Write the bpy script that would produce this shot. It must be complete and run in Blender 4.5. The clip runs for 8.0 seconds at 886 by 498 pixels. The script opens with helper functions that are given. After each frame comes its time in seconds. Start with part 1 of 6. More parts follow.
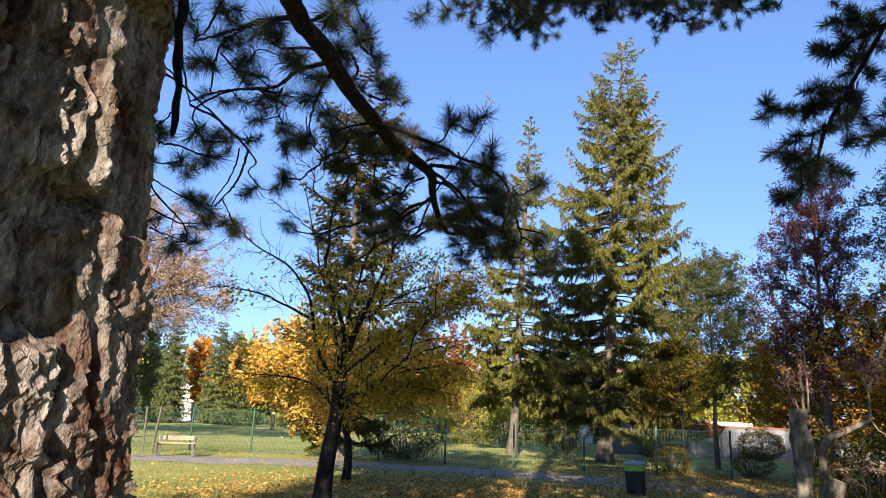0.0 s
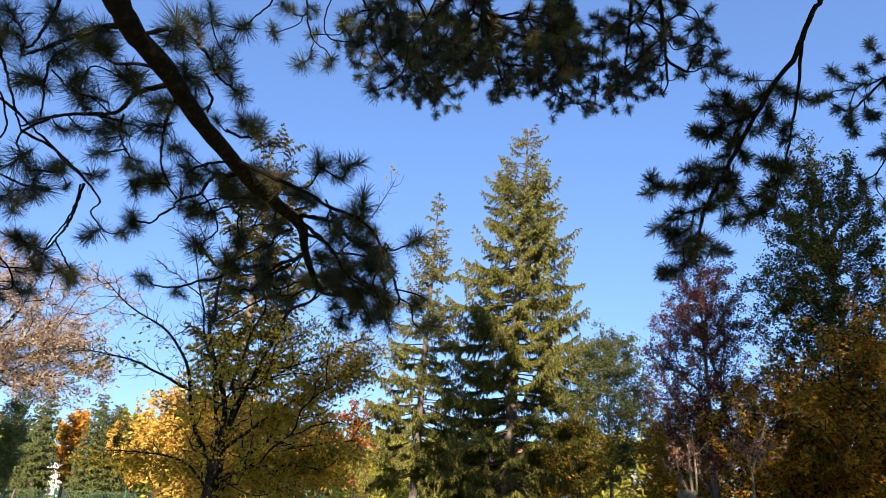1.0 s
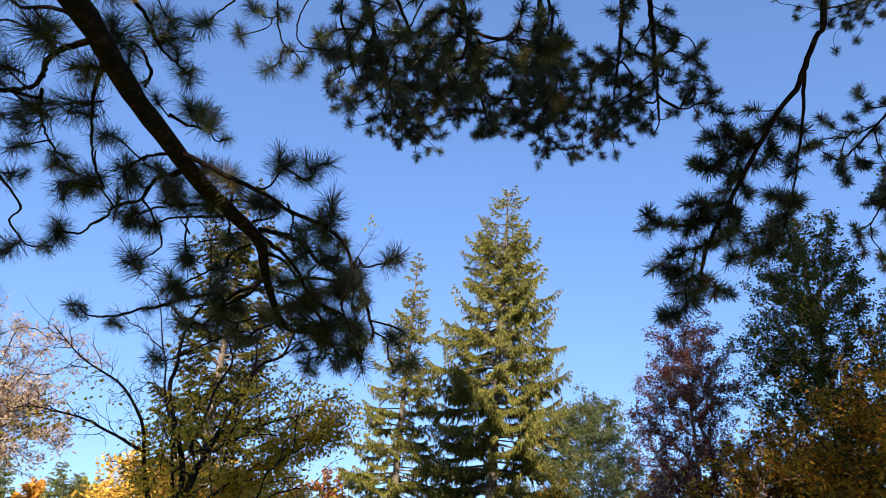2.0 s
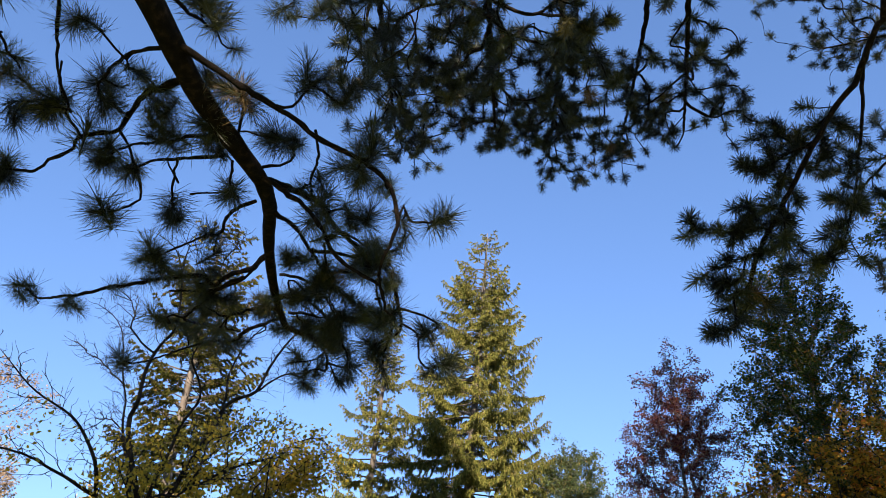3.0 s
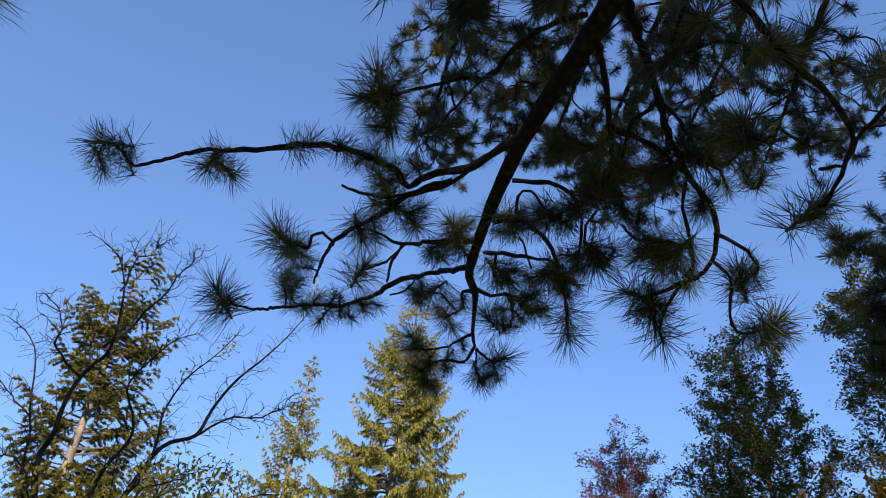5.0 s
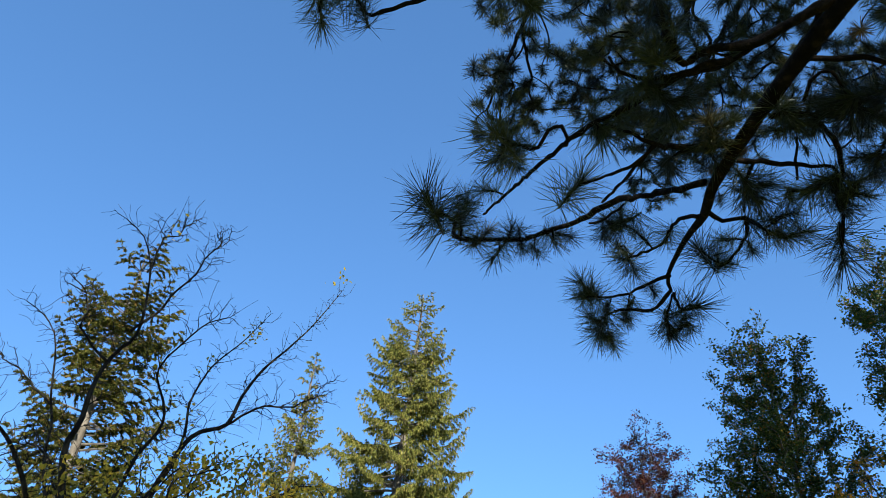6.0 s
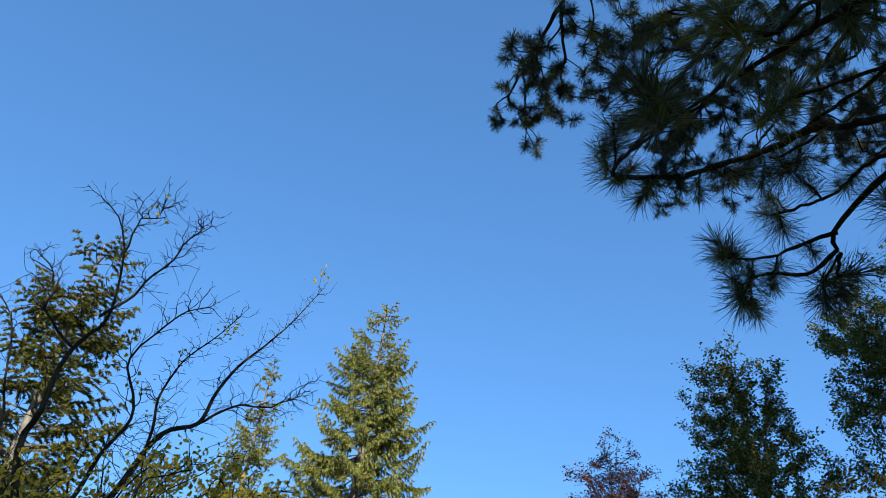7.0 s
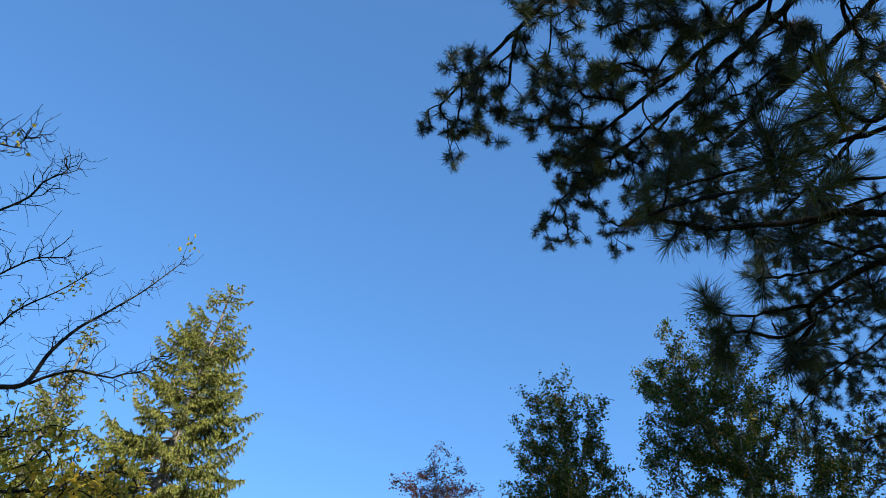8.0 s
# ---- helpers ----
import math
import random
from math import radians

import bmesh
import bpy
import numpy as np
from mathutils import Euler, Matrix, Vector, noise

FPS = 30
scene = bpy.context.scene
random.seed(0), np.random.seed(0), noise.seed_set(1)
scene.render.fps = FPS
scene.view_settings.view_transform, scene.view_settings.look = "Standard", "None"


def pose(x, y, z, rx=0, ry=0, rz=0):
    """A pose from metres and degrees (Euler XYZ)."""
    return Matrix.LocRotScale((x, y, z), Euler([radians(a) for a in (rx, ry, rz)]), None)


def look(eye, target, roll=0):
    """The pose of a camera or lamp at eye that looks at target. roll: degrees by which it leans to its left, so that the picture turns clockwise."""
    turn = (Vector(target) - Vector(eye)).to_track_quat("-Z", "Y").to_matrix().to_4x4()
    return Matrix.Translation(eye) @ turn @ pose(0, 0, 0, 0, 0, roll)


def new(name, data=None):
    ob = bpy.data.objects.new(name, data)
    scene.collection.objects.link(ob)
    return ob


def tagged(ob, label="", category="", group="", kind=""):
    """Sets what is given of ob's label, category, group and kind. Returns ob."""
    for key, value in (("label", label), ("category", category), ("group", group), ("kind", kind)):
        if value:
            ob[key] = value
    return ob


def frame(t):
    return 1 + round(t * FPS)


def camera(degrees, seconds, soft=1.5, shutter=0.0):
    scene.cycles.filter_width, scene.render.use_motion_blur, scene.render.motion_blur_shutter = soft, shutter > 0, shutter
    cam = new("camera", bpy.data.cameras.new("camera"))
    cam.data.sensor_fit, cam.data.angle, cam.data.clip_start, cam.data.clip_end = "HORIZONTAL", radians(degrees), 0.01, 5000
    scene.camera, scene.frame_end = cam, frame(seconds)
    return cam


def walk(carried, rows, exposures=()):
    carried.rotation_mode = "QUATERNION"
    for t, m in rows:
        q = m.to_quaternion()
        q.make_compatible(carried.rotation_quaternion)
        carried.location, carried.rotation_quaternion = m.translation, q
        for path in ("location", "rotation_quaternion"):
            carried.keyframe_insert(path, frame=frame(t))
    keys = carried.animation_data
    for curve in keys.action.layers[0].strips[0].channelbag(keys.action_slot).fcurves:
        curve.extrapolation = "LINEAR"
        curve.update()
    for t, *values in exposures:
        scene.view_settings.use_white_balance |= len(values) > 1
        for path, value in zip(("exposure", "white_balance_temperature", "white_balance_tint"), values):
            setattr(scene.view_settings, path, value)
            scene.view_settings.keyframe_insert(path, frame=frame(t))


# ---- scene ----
cam = camera(67.1, 8.0, soft=0.5)
# seconds, eye (x, y, z), yaw, pitch and lean in degrees
PATH = [
    (0.0, 0.000, 0.000, 1.700, 0.00, 13.95, 2.50),
    (0.5, 0.117, 0.116, 1.718, -4.31, 17.12, 2.48),
    (1.0, 0.244, 0.308, 1.700, -7.78, 20.75, 2.47),
    (1.5, 0.340, 0.541, 1.692, -8.76, 23.95, 2.41),
    (3.0, 0.128, 1.740, 1.673, -12.20, 30.91, 2.45),
    (3.5, -0.043, 2.127, 1.670, -14.46, 33.46, 2.53),
    (4.0, -0.245, 2.510, 1.686, -18.07, 34.79, 2.64),
    (4.5, -0.487, 2.900, 1.687, -20.28, 36.66, 2.78),
    (5.0, -0.789, 3.288, 1.693, -21.55, 37.73, 2.76),
    (6.5, -1.413, 4.404, 1.734, -23.75, 38.03, 2.30),
    (7.0, -1.539, 4.729, 1.759, -27.29, 39.40, 2.38),
    (7.5, -1.723, 4.991, 1.781, -34.32, 39.98, 2.30),
    (8.0, -1.937, 5.107, 1.795, -44.04, 40.17, 2.25),
]


# seconds, stops, kelvin, tint
EXPOSURES = [(0.0, 1.56, 6650, 16), (1.6, 1.52, 6680, 15), (5.0, 1.5, 6760, 14), (6.4, 1.37, 5780, -4), (8.0, 1.4, 5830, -2)]


def stand(x, y, z, yaw, pitch, lean):
    return pose(x, y, z, 90 + pitch, 0, yaw) @ pose(0, 0, 0, 0, 0, lean)


walk(cam, [(t, stand(*row)) for t, *row in PATH], EXPOSURES)

# ---------------------------------------------------------------- light
SUN_EL, SUN_AZ = radians(22), radians(190)  # azimuth clockwise from +y
sun_way = Vector((math.sin(SUN_AZ) * math.cos(SUN_EL), math.cos(SUN_AZ) * math.cos(SUN_EL), math.sin(SUN_EL)))

world = bpy.data.worlds.new("sky")
scene.world = world
world.use_nodes = True
wn = world.node_tree
sky = wn.nodes.new("ShaderNodeTexSky")
sky.sky_type = "NISHITA"
sky.sun_disc = False
sky.sun_elevation = SUN_EL
sky.sun_rotation = SUN_AZ
sky.air_density, sky.dust_density, sky.ozone_density, sky.altitude = 1.0, 0.0, 2.6, 300
wn.nodes["Background"].inputs["Strength"].default_value = 0.109
soft_sky = wn.nodes.new("ShaderNodeGamma")
soft_sky.inputs["Gamma"].default_value = 0.62
tint = wn.nodes.new("ShaderNodeMix")
tint.data_type, tint.blend_type = "RGBA", "MULTIPLY"
tint.inputs[0].default_value = 1.0
tint.inputs[7].default_value = (0.635, 0.93, 1.41, 1)
wn.links.new(sky.outputs["Color"], soft_sky.inputs["Color"])
wn.links.new(soft_sky.outputs["Color"], tint.inputs[6])
wn.links.new(tint.outputs[2], wn.nodes["Background"].inputs["Color"])

sun_data = bpy.data.lights.new("sun", "SUN")
sun_data.energy, sun_data.angle, sun_data.color = 5.0, radians(0.53), (1.0, 0.9, 0.74)
sun = new("sun", sun_data)
sun.matrix_world = look(sun_way * 100, (0, 0, 0))


# ---------------------------------------------------------------- materials
def blank(name):
    mat = bpy.data.materials.new(name)
    mat.use_nodes = True
    t = mat.node_tree
    return mat, t, t.nodes["Principled BSDF"]


def ramp(t, stops, source):
    r = t.nodes.new("ShaderNodeValToRGB")
    e = r.color_ramp.elements
    while len(e) < len(stops):
        e.new(0.5)
    for k, (p, c) in zip(e, stops):
        k.position, k.color = p, (*c, 1)
    t.links.new(source, r.inputs["Fac"])
    return r.outputs["Color"]


def noise_node(t, scale, detail=4.0, stretch=(1, 1, 1), rough=0.55):
    co = t.nodes.new("ShaderNodeTexCoord")
    mp = t.nodes.new("ShaderNodeMapping")
    mp.inputs["Scale"].default_value = stretch
    n = t.nodes.new("ShaderNodeTexNoise")
    n.inputs["Scale"].default_value, n.inputs["Detail"].default_value, n.inputs["Roughness"].default_value = scale, detail, rough
    t.links.new(co.outputs["Object"], mp.inputs["Vector"])
    t.links.new(mp.outputs["Vector"], n.inputs["Vector"])
    return n.outputs["Fac"]


def mixed(t, kind, fac, a, b):
    m = t.nodes.new("ShaderNodeMix")
    m.data_type, m.blend_type = "RGBA", kind
    if isinstance(fac, (int, float)):
        m.inputs[0].default_value = fac
    else:
        t.links.new(fac, m.inputs[0])
    for k, v in ((6, a), (7, b)):
        if isinstance(v, tuple):
            m.inputs[k].default_value = (*v, 1)
        else:
            t.links.new(v, m.inputs[k])
    return m.outputs[2]


def bumped(t, bsdf, height, strength, distance):
    b = t.nodes.new("ShaderNodeBump")
    b.inputs["Strength"].default_value, b.inputs["Distance"].default_value = strength, distance
    t.links.new(height, b.inputs["Height"])
    t.links.new(b.outputs["Normal"], bsdf.inputs["Normal"])


def surface(name, stops, scale=8.0, stretch=(1, 1, 1), rough=0.8, bump=0.4, depth=0.01, fine=6.0, metal=0.0):
    """Two scales of noise through a colour ramp, with fine relief."""
    mat, t, p = blank(name)
    big = noise_node(t, scale, 5, stretch)
    small = noise_node(t, scale * fine, 4, stretch, 0.65)
    col = ramp(t, stops, big)
    grain = ramp(t, ((0.25, (0.55, 0.55, 0.55)), (0.75, (1.0, 1.0, 1.0))), small)
    t.links.new(mixed(t, "MULTIPLY", 0.75, col, grain), p.inputs["Base Color"])
    p.inputs["Roughness"].default_value, p.inputs["Metallic"].default_value = rough, metal
    bumped(t, p, small, bump, depth)
    return mat


def foliage(name, stops, through_light=0.3, rough=0.6, per_object=False, spec=0.12):
    """Leaves or needles: colour by leaf, a share of the light passing through."""
    mat, t, p = blank(name)
    if per_object:
        src = t.nodes.new("ShaderNodeObjectInfo").outputs["Random"]
    else:
        src = t.nodes.new("ShaderNodeNewGeometry").outputs["Random Per Island"]
    col = ramp(t, stops, src)
    wide = ramp(t, ((0.3, (0.65, 0.65, 0.65)), (0.7, (1.0, 1.0, 1.0))), noise_node(t, 1.3, 2))
    col = mixed(t, "MULTIPLY", 0.8, col, wide)
    t.links.new(col, p.inputs["Base Color"])
    p.inputs["Roughness"].default_value = rough
    p.inputs["Specular IOR Level"].default_value = spec
    tr = t.nodes.new("ShaderNodeBsdfTranslucent")
    t.links.new(col, tr.inputs["Color"])
    mx = t.nodes.new("ShaderNodeMixShader")
    mx.inputs[0].default_value = through_light
    t.links.new(p.outputs[0], mx.inputs[1])
    t.links.new(tr.outputs[0], mx.inputs[2])
    t.links.new(mx.outputs[0], t.nodes["Material Output"].inputs["Surface"])
    return mat


def pine_bark():
    """Old furrowed bark: grey weathered ridges, red-brown flanks, dark splits along the grain."""
    mat, t, p = blank("pine_bark")
    plates = noise_node(t, 40, 6, (1, 1, 0.35), 0.7)
    grain = noise_node(t, 110, 6, (1, 1, 0.4), 0.7)
    flakes = noise_node(t, 210, 4, (1, 1, 0.5), 0.7)
    col = ramp(t, ((0.34, (0.06, 0.028, 0.018)), (0.42, (0.17, 0.105, 0.075)), (0.49, (0.23, 0.19, 0.16)), (0.61, (0.4, 0.36, 0.315))), plates)
    dark = ramp(t, ((0.36, (0.3, 0.24, 0.2)), (0.47, (0.8, 0.77, 0.74)), (0.6, (1.1, 1.1, 1.1))), grain)
    fine = ramp(t, ((0.35, (0.5, 0.48, 0.46)), (0.62, (1.0, 1.0, 1.0))), flakes)
    col = mixed(t, "MULTIPLY", 1.0, mixed(t, "MULTIPLY", 1.0, col, dark), fine)
    t.links.new(col, p.inputs["Base Color"])
    p.inputs["Roughness"].default_value = 0.95
    both = t.nodes.new("ShaderNodeMath")
    both.operation = "MULTIPLY_ADD"
    both.inputs[1].default_value = 0.5
    t.links.new(flakes, both.inputs[0])
    t.links.new(grain, both.inputs[2])
    bumped(t, p, both.outputs[0], 1.0, 0.012)
    return mat


PINE_BARK = pine_bark()
SHADED_LIMB_BARK = surface("shaded_limb_bark", ((0.36, (0.005, 0.0035, 0.003)), (0.54, (0.011, 0.008, 0.0065)), (0.7, (0.035, 0.022, 0.016))), 34, (1, 1, 1), 0.95, 1.0, 0.008)
SHADED_MAPLE_BARK = surface("shaded_maple_bark", ((0.36, (0.009, 0.007, 0.006)), (0.52, (0.019, 0.016, 0.014)), (0.66, (0.045, 0.038, 0.032))), 10, (1, 1, 0.4), 0.95, 0.9, 0.01)
for bark in (PINE_BARK, SHADED_LIMB_BARK, SHADED_MAPLE_BARK):
    bark.node_tree.nodes["Principled BSDF"].inputs["Specular IOR Level"].default_value = 0.12
PALE_BARK = surface("pale_bark", ((0.38, (0.05, 0.04, 0.027)), (0.5, (0.13, 0.11, 0.072)), (0.62, (0.25, 0.215, 0.15))), 9, (1, 1, 0.4), 0.9, 1.0, 0.015)
SPRUCE_BARK = surface("spruce_bark", ((0.3, (0.06, 0.045, 0.035)), (0.6, (0.16, 0.13, 0.105)), (0.8, (0.27, 0.23, 0.19))), 6, (1, 1, 0.5), 0.9, 0.6, 0.01)
GREY_BARK = surface("grey_bark", ((0.3, (0.07, 0.06, 0.05)), (0.6, (0.15, 0.13, 0.11)), (0.8, (0.24, 0.21, 0.18))), 4, (1, 1, 0.5), 0.9, 0.6, 0.01)
WHITE_BARK = surface("limewashed_bark", ((0.3, (0.5, 0.48, 0.42)), (0.7, (0.75, 0.73, 0.68))), 6, (1, 1, 0.5), 0.9, 0.3, 0.004)
CUT_WOOD = surface("cut_wood", ((0.3, (0.3, 0.22, 0.13)), (0.7, (0.46, 0.37, 0.24))), 20, (1, 1, 1), 0.9, 0.4, 0.004)

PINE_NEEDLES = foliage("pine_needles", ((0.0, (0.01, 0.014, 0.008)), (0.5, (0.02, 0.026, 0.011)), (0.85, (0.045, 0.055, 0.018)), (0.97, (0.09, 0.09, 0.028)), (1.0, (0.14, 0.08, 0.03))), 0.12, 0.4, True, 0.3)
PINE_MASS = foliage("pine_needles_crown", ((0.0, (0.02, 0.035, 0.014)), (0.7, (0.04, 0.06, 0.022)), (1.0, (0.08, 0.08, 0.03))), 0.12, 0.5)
SPRUCE_NEEDLES = foliage("spruce_needles", ((0.0, (0.055, 0.064, 0.014)), (0.45, (0.125, 0.132, 0.028)), (0.8, (0.235, 0.215, 0.05)), (1.0, (0.3, 0.22, 0.07))), 0.08, 0.7, spec=0.08)
FIR_NEEDLES = foliage("fir_needles", ((0.0, (0.03, 0.037, 0.008)), (0.5, (0.07, 0.074, 0.014)), (0.85, (0.12, 0.105, 0.022)), (1.0, (0.2, 0.11, 0.03))), 0.08, 0.7, spec=0.08)
FAR_CONIFER = foliage("dark_conifer", ((0.0, (0.07, 0.095, 0.035)), (0.6, (0.15, 0.175, 0.055)), (1.0, (0.24, 0.24, 0.08))), 0.15, 0.7)
CONE_MAT = surface("spruce_cones", ((0.3, (0.12, 0.07, 0.03)), (0.7, (0.27, 0.17, 0.08))), 30, (1, 1, 1), 0.8)
YELLOW_LEAF = foliage("yellow_leaves", ((0.0, (0.22, 0.19, 0.03)), (0.35, (0.45, 0.33, 0.04)), (0.7, (0.64, 0.43, 0.045)), (0.92, (0.76, 0.52, 0.055)), (1.0, (0.26, 0.15, 0.04))), 0.58, 0.5)
BRIGHT_YELLOW = foliage("bright_yellow_leaves", ((0.0, (0.3, 0.2, 0.04)), (0.3, (0.55, 0.33, 0.06)), (0.7, (0.74, 0.44, 0.07)), (1.0, (0.8, 0.54, 0.14))), 0.35, 0.5)
ORANGE_LEAF = foliage("orange_leaves", ((0.0, (0.42, 0.16, 0.025)), (0.5, (0.68, 0.32, 0.04)), (1.0, (0.76, 0.46, 0.08))), 0.4, 0.5)
RUST_LEAF = foliage("rust_leaves", ((0.0, (0.2, 0.06, 0.025)), (0.6, (0.36, 0.12, 0.04)), (1.0, (0.46, 0.22, 0.06))), 0.35, 0.5)
TAN_LEAF = foliage("tan_leaves", ((0.0, (0.27, 0.18, 0.13)), (0.6, (0.42, 0.3, 0.21)), (1.0, (0.5, 0.4, 0.29))), 0.3, 0.6)
PURPLE_LEAF = foliage("dark_red_leaves", ((0.0, (0.045, 0.014, 0.018)), (0.5, (0.09, 0.025, 0.028)), (0.85, (0.16, 0.05, 0.035)), (1.0, (0.22, 0.11, 0.045))), 0.25, 0.5)
GREEN_LEAF = foliage("green_leaves", ((0.0, (0.045, 0.055, 0.009)), (0.5, (0.1, 0.105, 0.015)), (0.78, (0.18, 0.15, 0.018)), (0.9, (0.4, 0.22, 0.02)), (1.0, (0.34, 0.13, 0.02))), 0.45, 0.5)
ASH_LEAF = foliage("dull_green_leaves", ((0.0, (0.05, 0.075, 0.03)), (0.6, (0.1, 0.125, 0.045)), (0.93, (0.15, 0.16, 0.05)), (1.0, (0.3, 0.2, 0.05))), 0.4, 0.5)
LIME_LEAF = foliage("dark_lime_leaves", ((0.0, (0.03, 0.05, 0.013)), (0.5, (0.06, 0.085, 0.02)), (0.86, (0.1, 0.12, 0.025)), (0.94, (0.26, 0.17, 0.025)), (1.0, (0.3, 0.12, 0.02))), 0.4, 0.5)
OLIVE_LEAF = foliage("yellow_green_leaves", ((0.0, (0.14, 0.17, 0.03)), (0.6, (0.28, 0.28, 0.04)), (1.0, (0.45, 0.36, 0.06))), 0.35, 0.5)
MIXED_LEAF = foliage("autumn_mixed_leaves", ((0.0, (0.1, 0.095, 0.018)), (0.3, (0.26, 0.18, 0.022)), (0.65, (0.58, 0.33, 0.03)), (0.88, (0.66, 0.27, 0.03)), (1.0, (0.5, 0.13, 0.028))), 0.5, 0.5)
DRY_LEAF = foliage("dry_pink_leaves", ((0.0, (0.2, 0.09, 0.07)), (0.6, (0.35, 0.18, 0.13)), (1.0, (0.46, 0.28, 0.2))), 0.3, 0.6)
HEDGE_LEAF = foliage("hedge_leaves", ((0.0, (0.05, 0.08, 0.03)), (0.7, (0.1, 0.14, 0.05)), (1.0, (0.16, 0.18, 0.07))), 0.2, 0.6)
GRASS_BLADE = foliage("grass_blades", ((0.0, (0.11, 0.15, 0.025)), (0.6, (0.19, 0.225, 0.045)), (1.0, (0.3, 0.28, 0.09))), 0.3, 0.6)
FALLEN_LEAF = foliage("fallen_leaves", ((0.0, (0.16, 0.08, 0.03)), (0.35, (0.36, 0.2, 0.06)), (0.75, (0.54, 0.33, 0.08)), (1.0, (0.64, 0.45, 0.13))), 0.15, 0.7)

LAWN = surface("lawn", ((0.3, (0.19, 0.225, 0.04)), (0.5, (0.28, 0.3, 0.058)), (0.7, (0.38, 0.345, 0.1))), 0.35, (1, 1, 1), 0.95, 0.6, 0.03, 40)
GRAVEL = surface("gravel_path", ((0.3, (0.2, 0.18, 0.165)), (0.7, (0.32, 0.29, 0.27))), 1.2, (1, 1, 1), 0.95, 0.5, 0.01, 40)
FENCE_GREEN = surface("green_coated_steel", ((0.3, (0.008, 0.06, 0.035)), (0.7, (0.012, 0.085, 0.05))), 3, (1, 1, 1), 0.45, 0.05, 0.001)
BENCH_WOOD = surface("bench_wood", ((0.3, (0.3, 0.2, 0.12)), (0.7, (0.45, 0.32, 0.21))), 6, (0.3, 4, 4), 0.7, 0.3, 0.002)
IRON = surface("grey_iron", ((0.3, (0.08, 0.08, 0.08)), (0.7, (0.14, 0.14, 0.14))), 6, (1, 1, 1), 0.6, 0.1, 0.001, metal=0.5)
BIN_DARK = surface("bin_dark_plastic", ((0.3, (0.009, 0.011, 0.008)), (0.7, (0.016, 0.019, 0.014))), 5, (1, 1, 1), 0.85, 0.1, 0.001)
BIN_LID = surface("bin_grey_lid", ((0.3, (0.2, 0.23, 0.26)), (0.7, (0.3, 0.33, 0.36))), 5, (1, 1, 1), 0.5, 0.1, 0.001)
BIN_BAND = surface("bin_lime_band", ((0.3, (0.2, 0.42, 0.03)), (0.7, (0.26, 0.5, 0.05))), 5, (1, 1, 1), 0.5, 0.1, 0.001)
SHADED_WALL = surface("shaded_rendered_wall", ((0.3, (0.17, 0.17, 0.18)), (0.7, (0.26, 0.26, 0.27))), 0.8, (1, 1, 1), 0.9, 0.3, 0.005, 20)
HOUSE_WALL = surface("white_house_wall", ((0.3, (0.72, 0.71, 0.68)), (0.7, (0.82, 0.81, 0.78))), 0.4, (1, 1, 1), 0.9, 0.2, 0.005, 20)
ROOF_TILE = surface("red_roof", ((0.3, (0.26, 0.1, 0.06)), (0.7, (0.4, 0.17, 0.1))), 1.5, (1, 1, 1), 0.85, 0.4, 0.02, 10)
PALE_ROOF = surface("pale_metal_roof", ((0.3, (0.6, 0.6, 0.6)), (0.7, (0.72, 0.72, 0.72))), 1, (1, 1, 1), 0.5, 0.1, 0.005, 10)
STAKE_WOOD = surface("stake_wood", ((0.3, (0.09, 0.07, 0.05)), (0.7, (0.16, 0.13, 0.1))), 6, (4, 4, 0.4), 0.85, 0.4, 0.003)


def glass_mat():
    mat, t, p = blank("window_glass")
    p.inputs["Base Color"].default_value = (0.03, 0.035, 0.04, 1)
    p.inputs["Roughness"].default_value = 0.06
    return mat


WINDOW_GLASS = glass_mat()


# ---------------------------------------------------------------- geometry helpers
class Geo:
    """Collects points, triangles and quads, and makes one mesh of them."""

    def __init__(self):
        self.v, self.t, self.q, self.n = [], [], [], 0

    def add(self, v, quads=None, tris=None):
        v = np.asarray(v, float).reshape(-1, 3)
        if quads is not None and len(quads):
            self.q.append(np.asarray(quads, int).reshape(-1, 4) + self.n)
        if tris is not None and len(tris):
            self.t.append(np.asarray(tris, int).reshape(-1, 3) + self.n)
        self.v.append(v)
        self.n += len(v)

    def mesh(self, name, mat, smooth=False):
        me = bpy.data.meshes.new(name)
        v = np.concatenate(self.v) if self.v else np.zeros((0, 3))
        t = np.concatenate(self.t) if self.t else np.zeros((0, 3), int)
        q = np.concatenate(self.q) if self.q else np.zeros((0, 4), int)
        me.vertices.add(len(v))
        me.vertices.foreach_set("co", v.astype(np.float32).ravel())
        me.loops.add(t.size + q.size)
        me.loops.foreach_set("vertex_index", np.concatenate([t.ravel(), q.ravel()]).astype(np.int32))
        me.polygons.add(len(t) + len(q))
        start = np.concatenate([np.arange(len(t)) * 3, t.size + np.arange(len(q)) * 4])
        me.polygons.foreach_set("loop_start", start.astype(np.int32))
        me.polygons.foreach_set("use_smooth", np.full(len(start), smooth))
        me.update(calc_edges=True)
        me.materials.append(mat)
        return me


def part(name, geo, mat, parent=None, label="", smooth=False):
    """One mesh object out of a Geo (or of a finished mesh), under its thing."""
    me = geo.mesh(name, mat, smooth) if isinstance(geo, Geo) else geo
    ob = new(name, me)
    if parent is not None:
        ob.parent = parent
    return tagged(ob, label)


def thing(name, label, category, group="", at=(0, 0, 0), kind=""):
    ob = new(name)
    ob.location = at
    return tagged(ob, label, category, group, kind)


def unit(a):
    a = np.asarray(a, float)
    return a / np.maximum(np.linalg.norm(a, axis=-1, keepdims=True), 1e-9)


def smooth_line(pts, step=0.1):
    """Catmull-Rom through the points, at about even steps."""
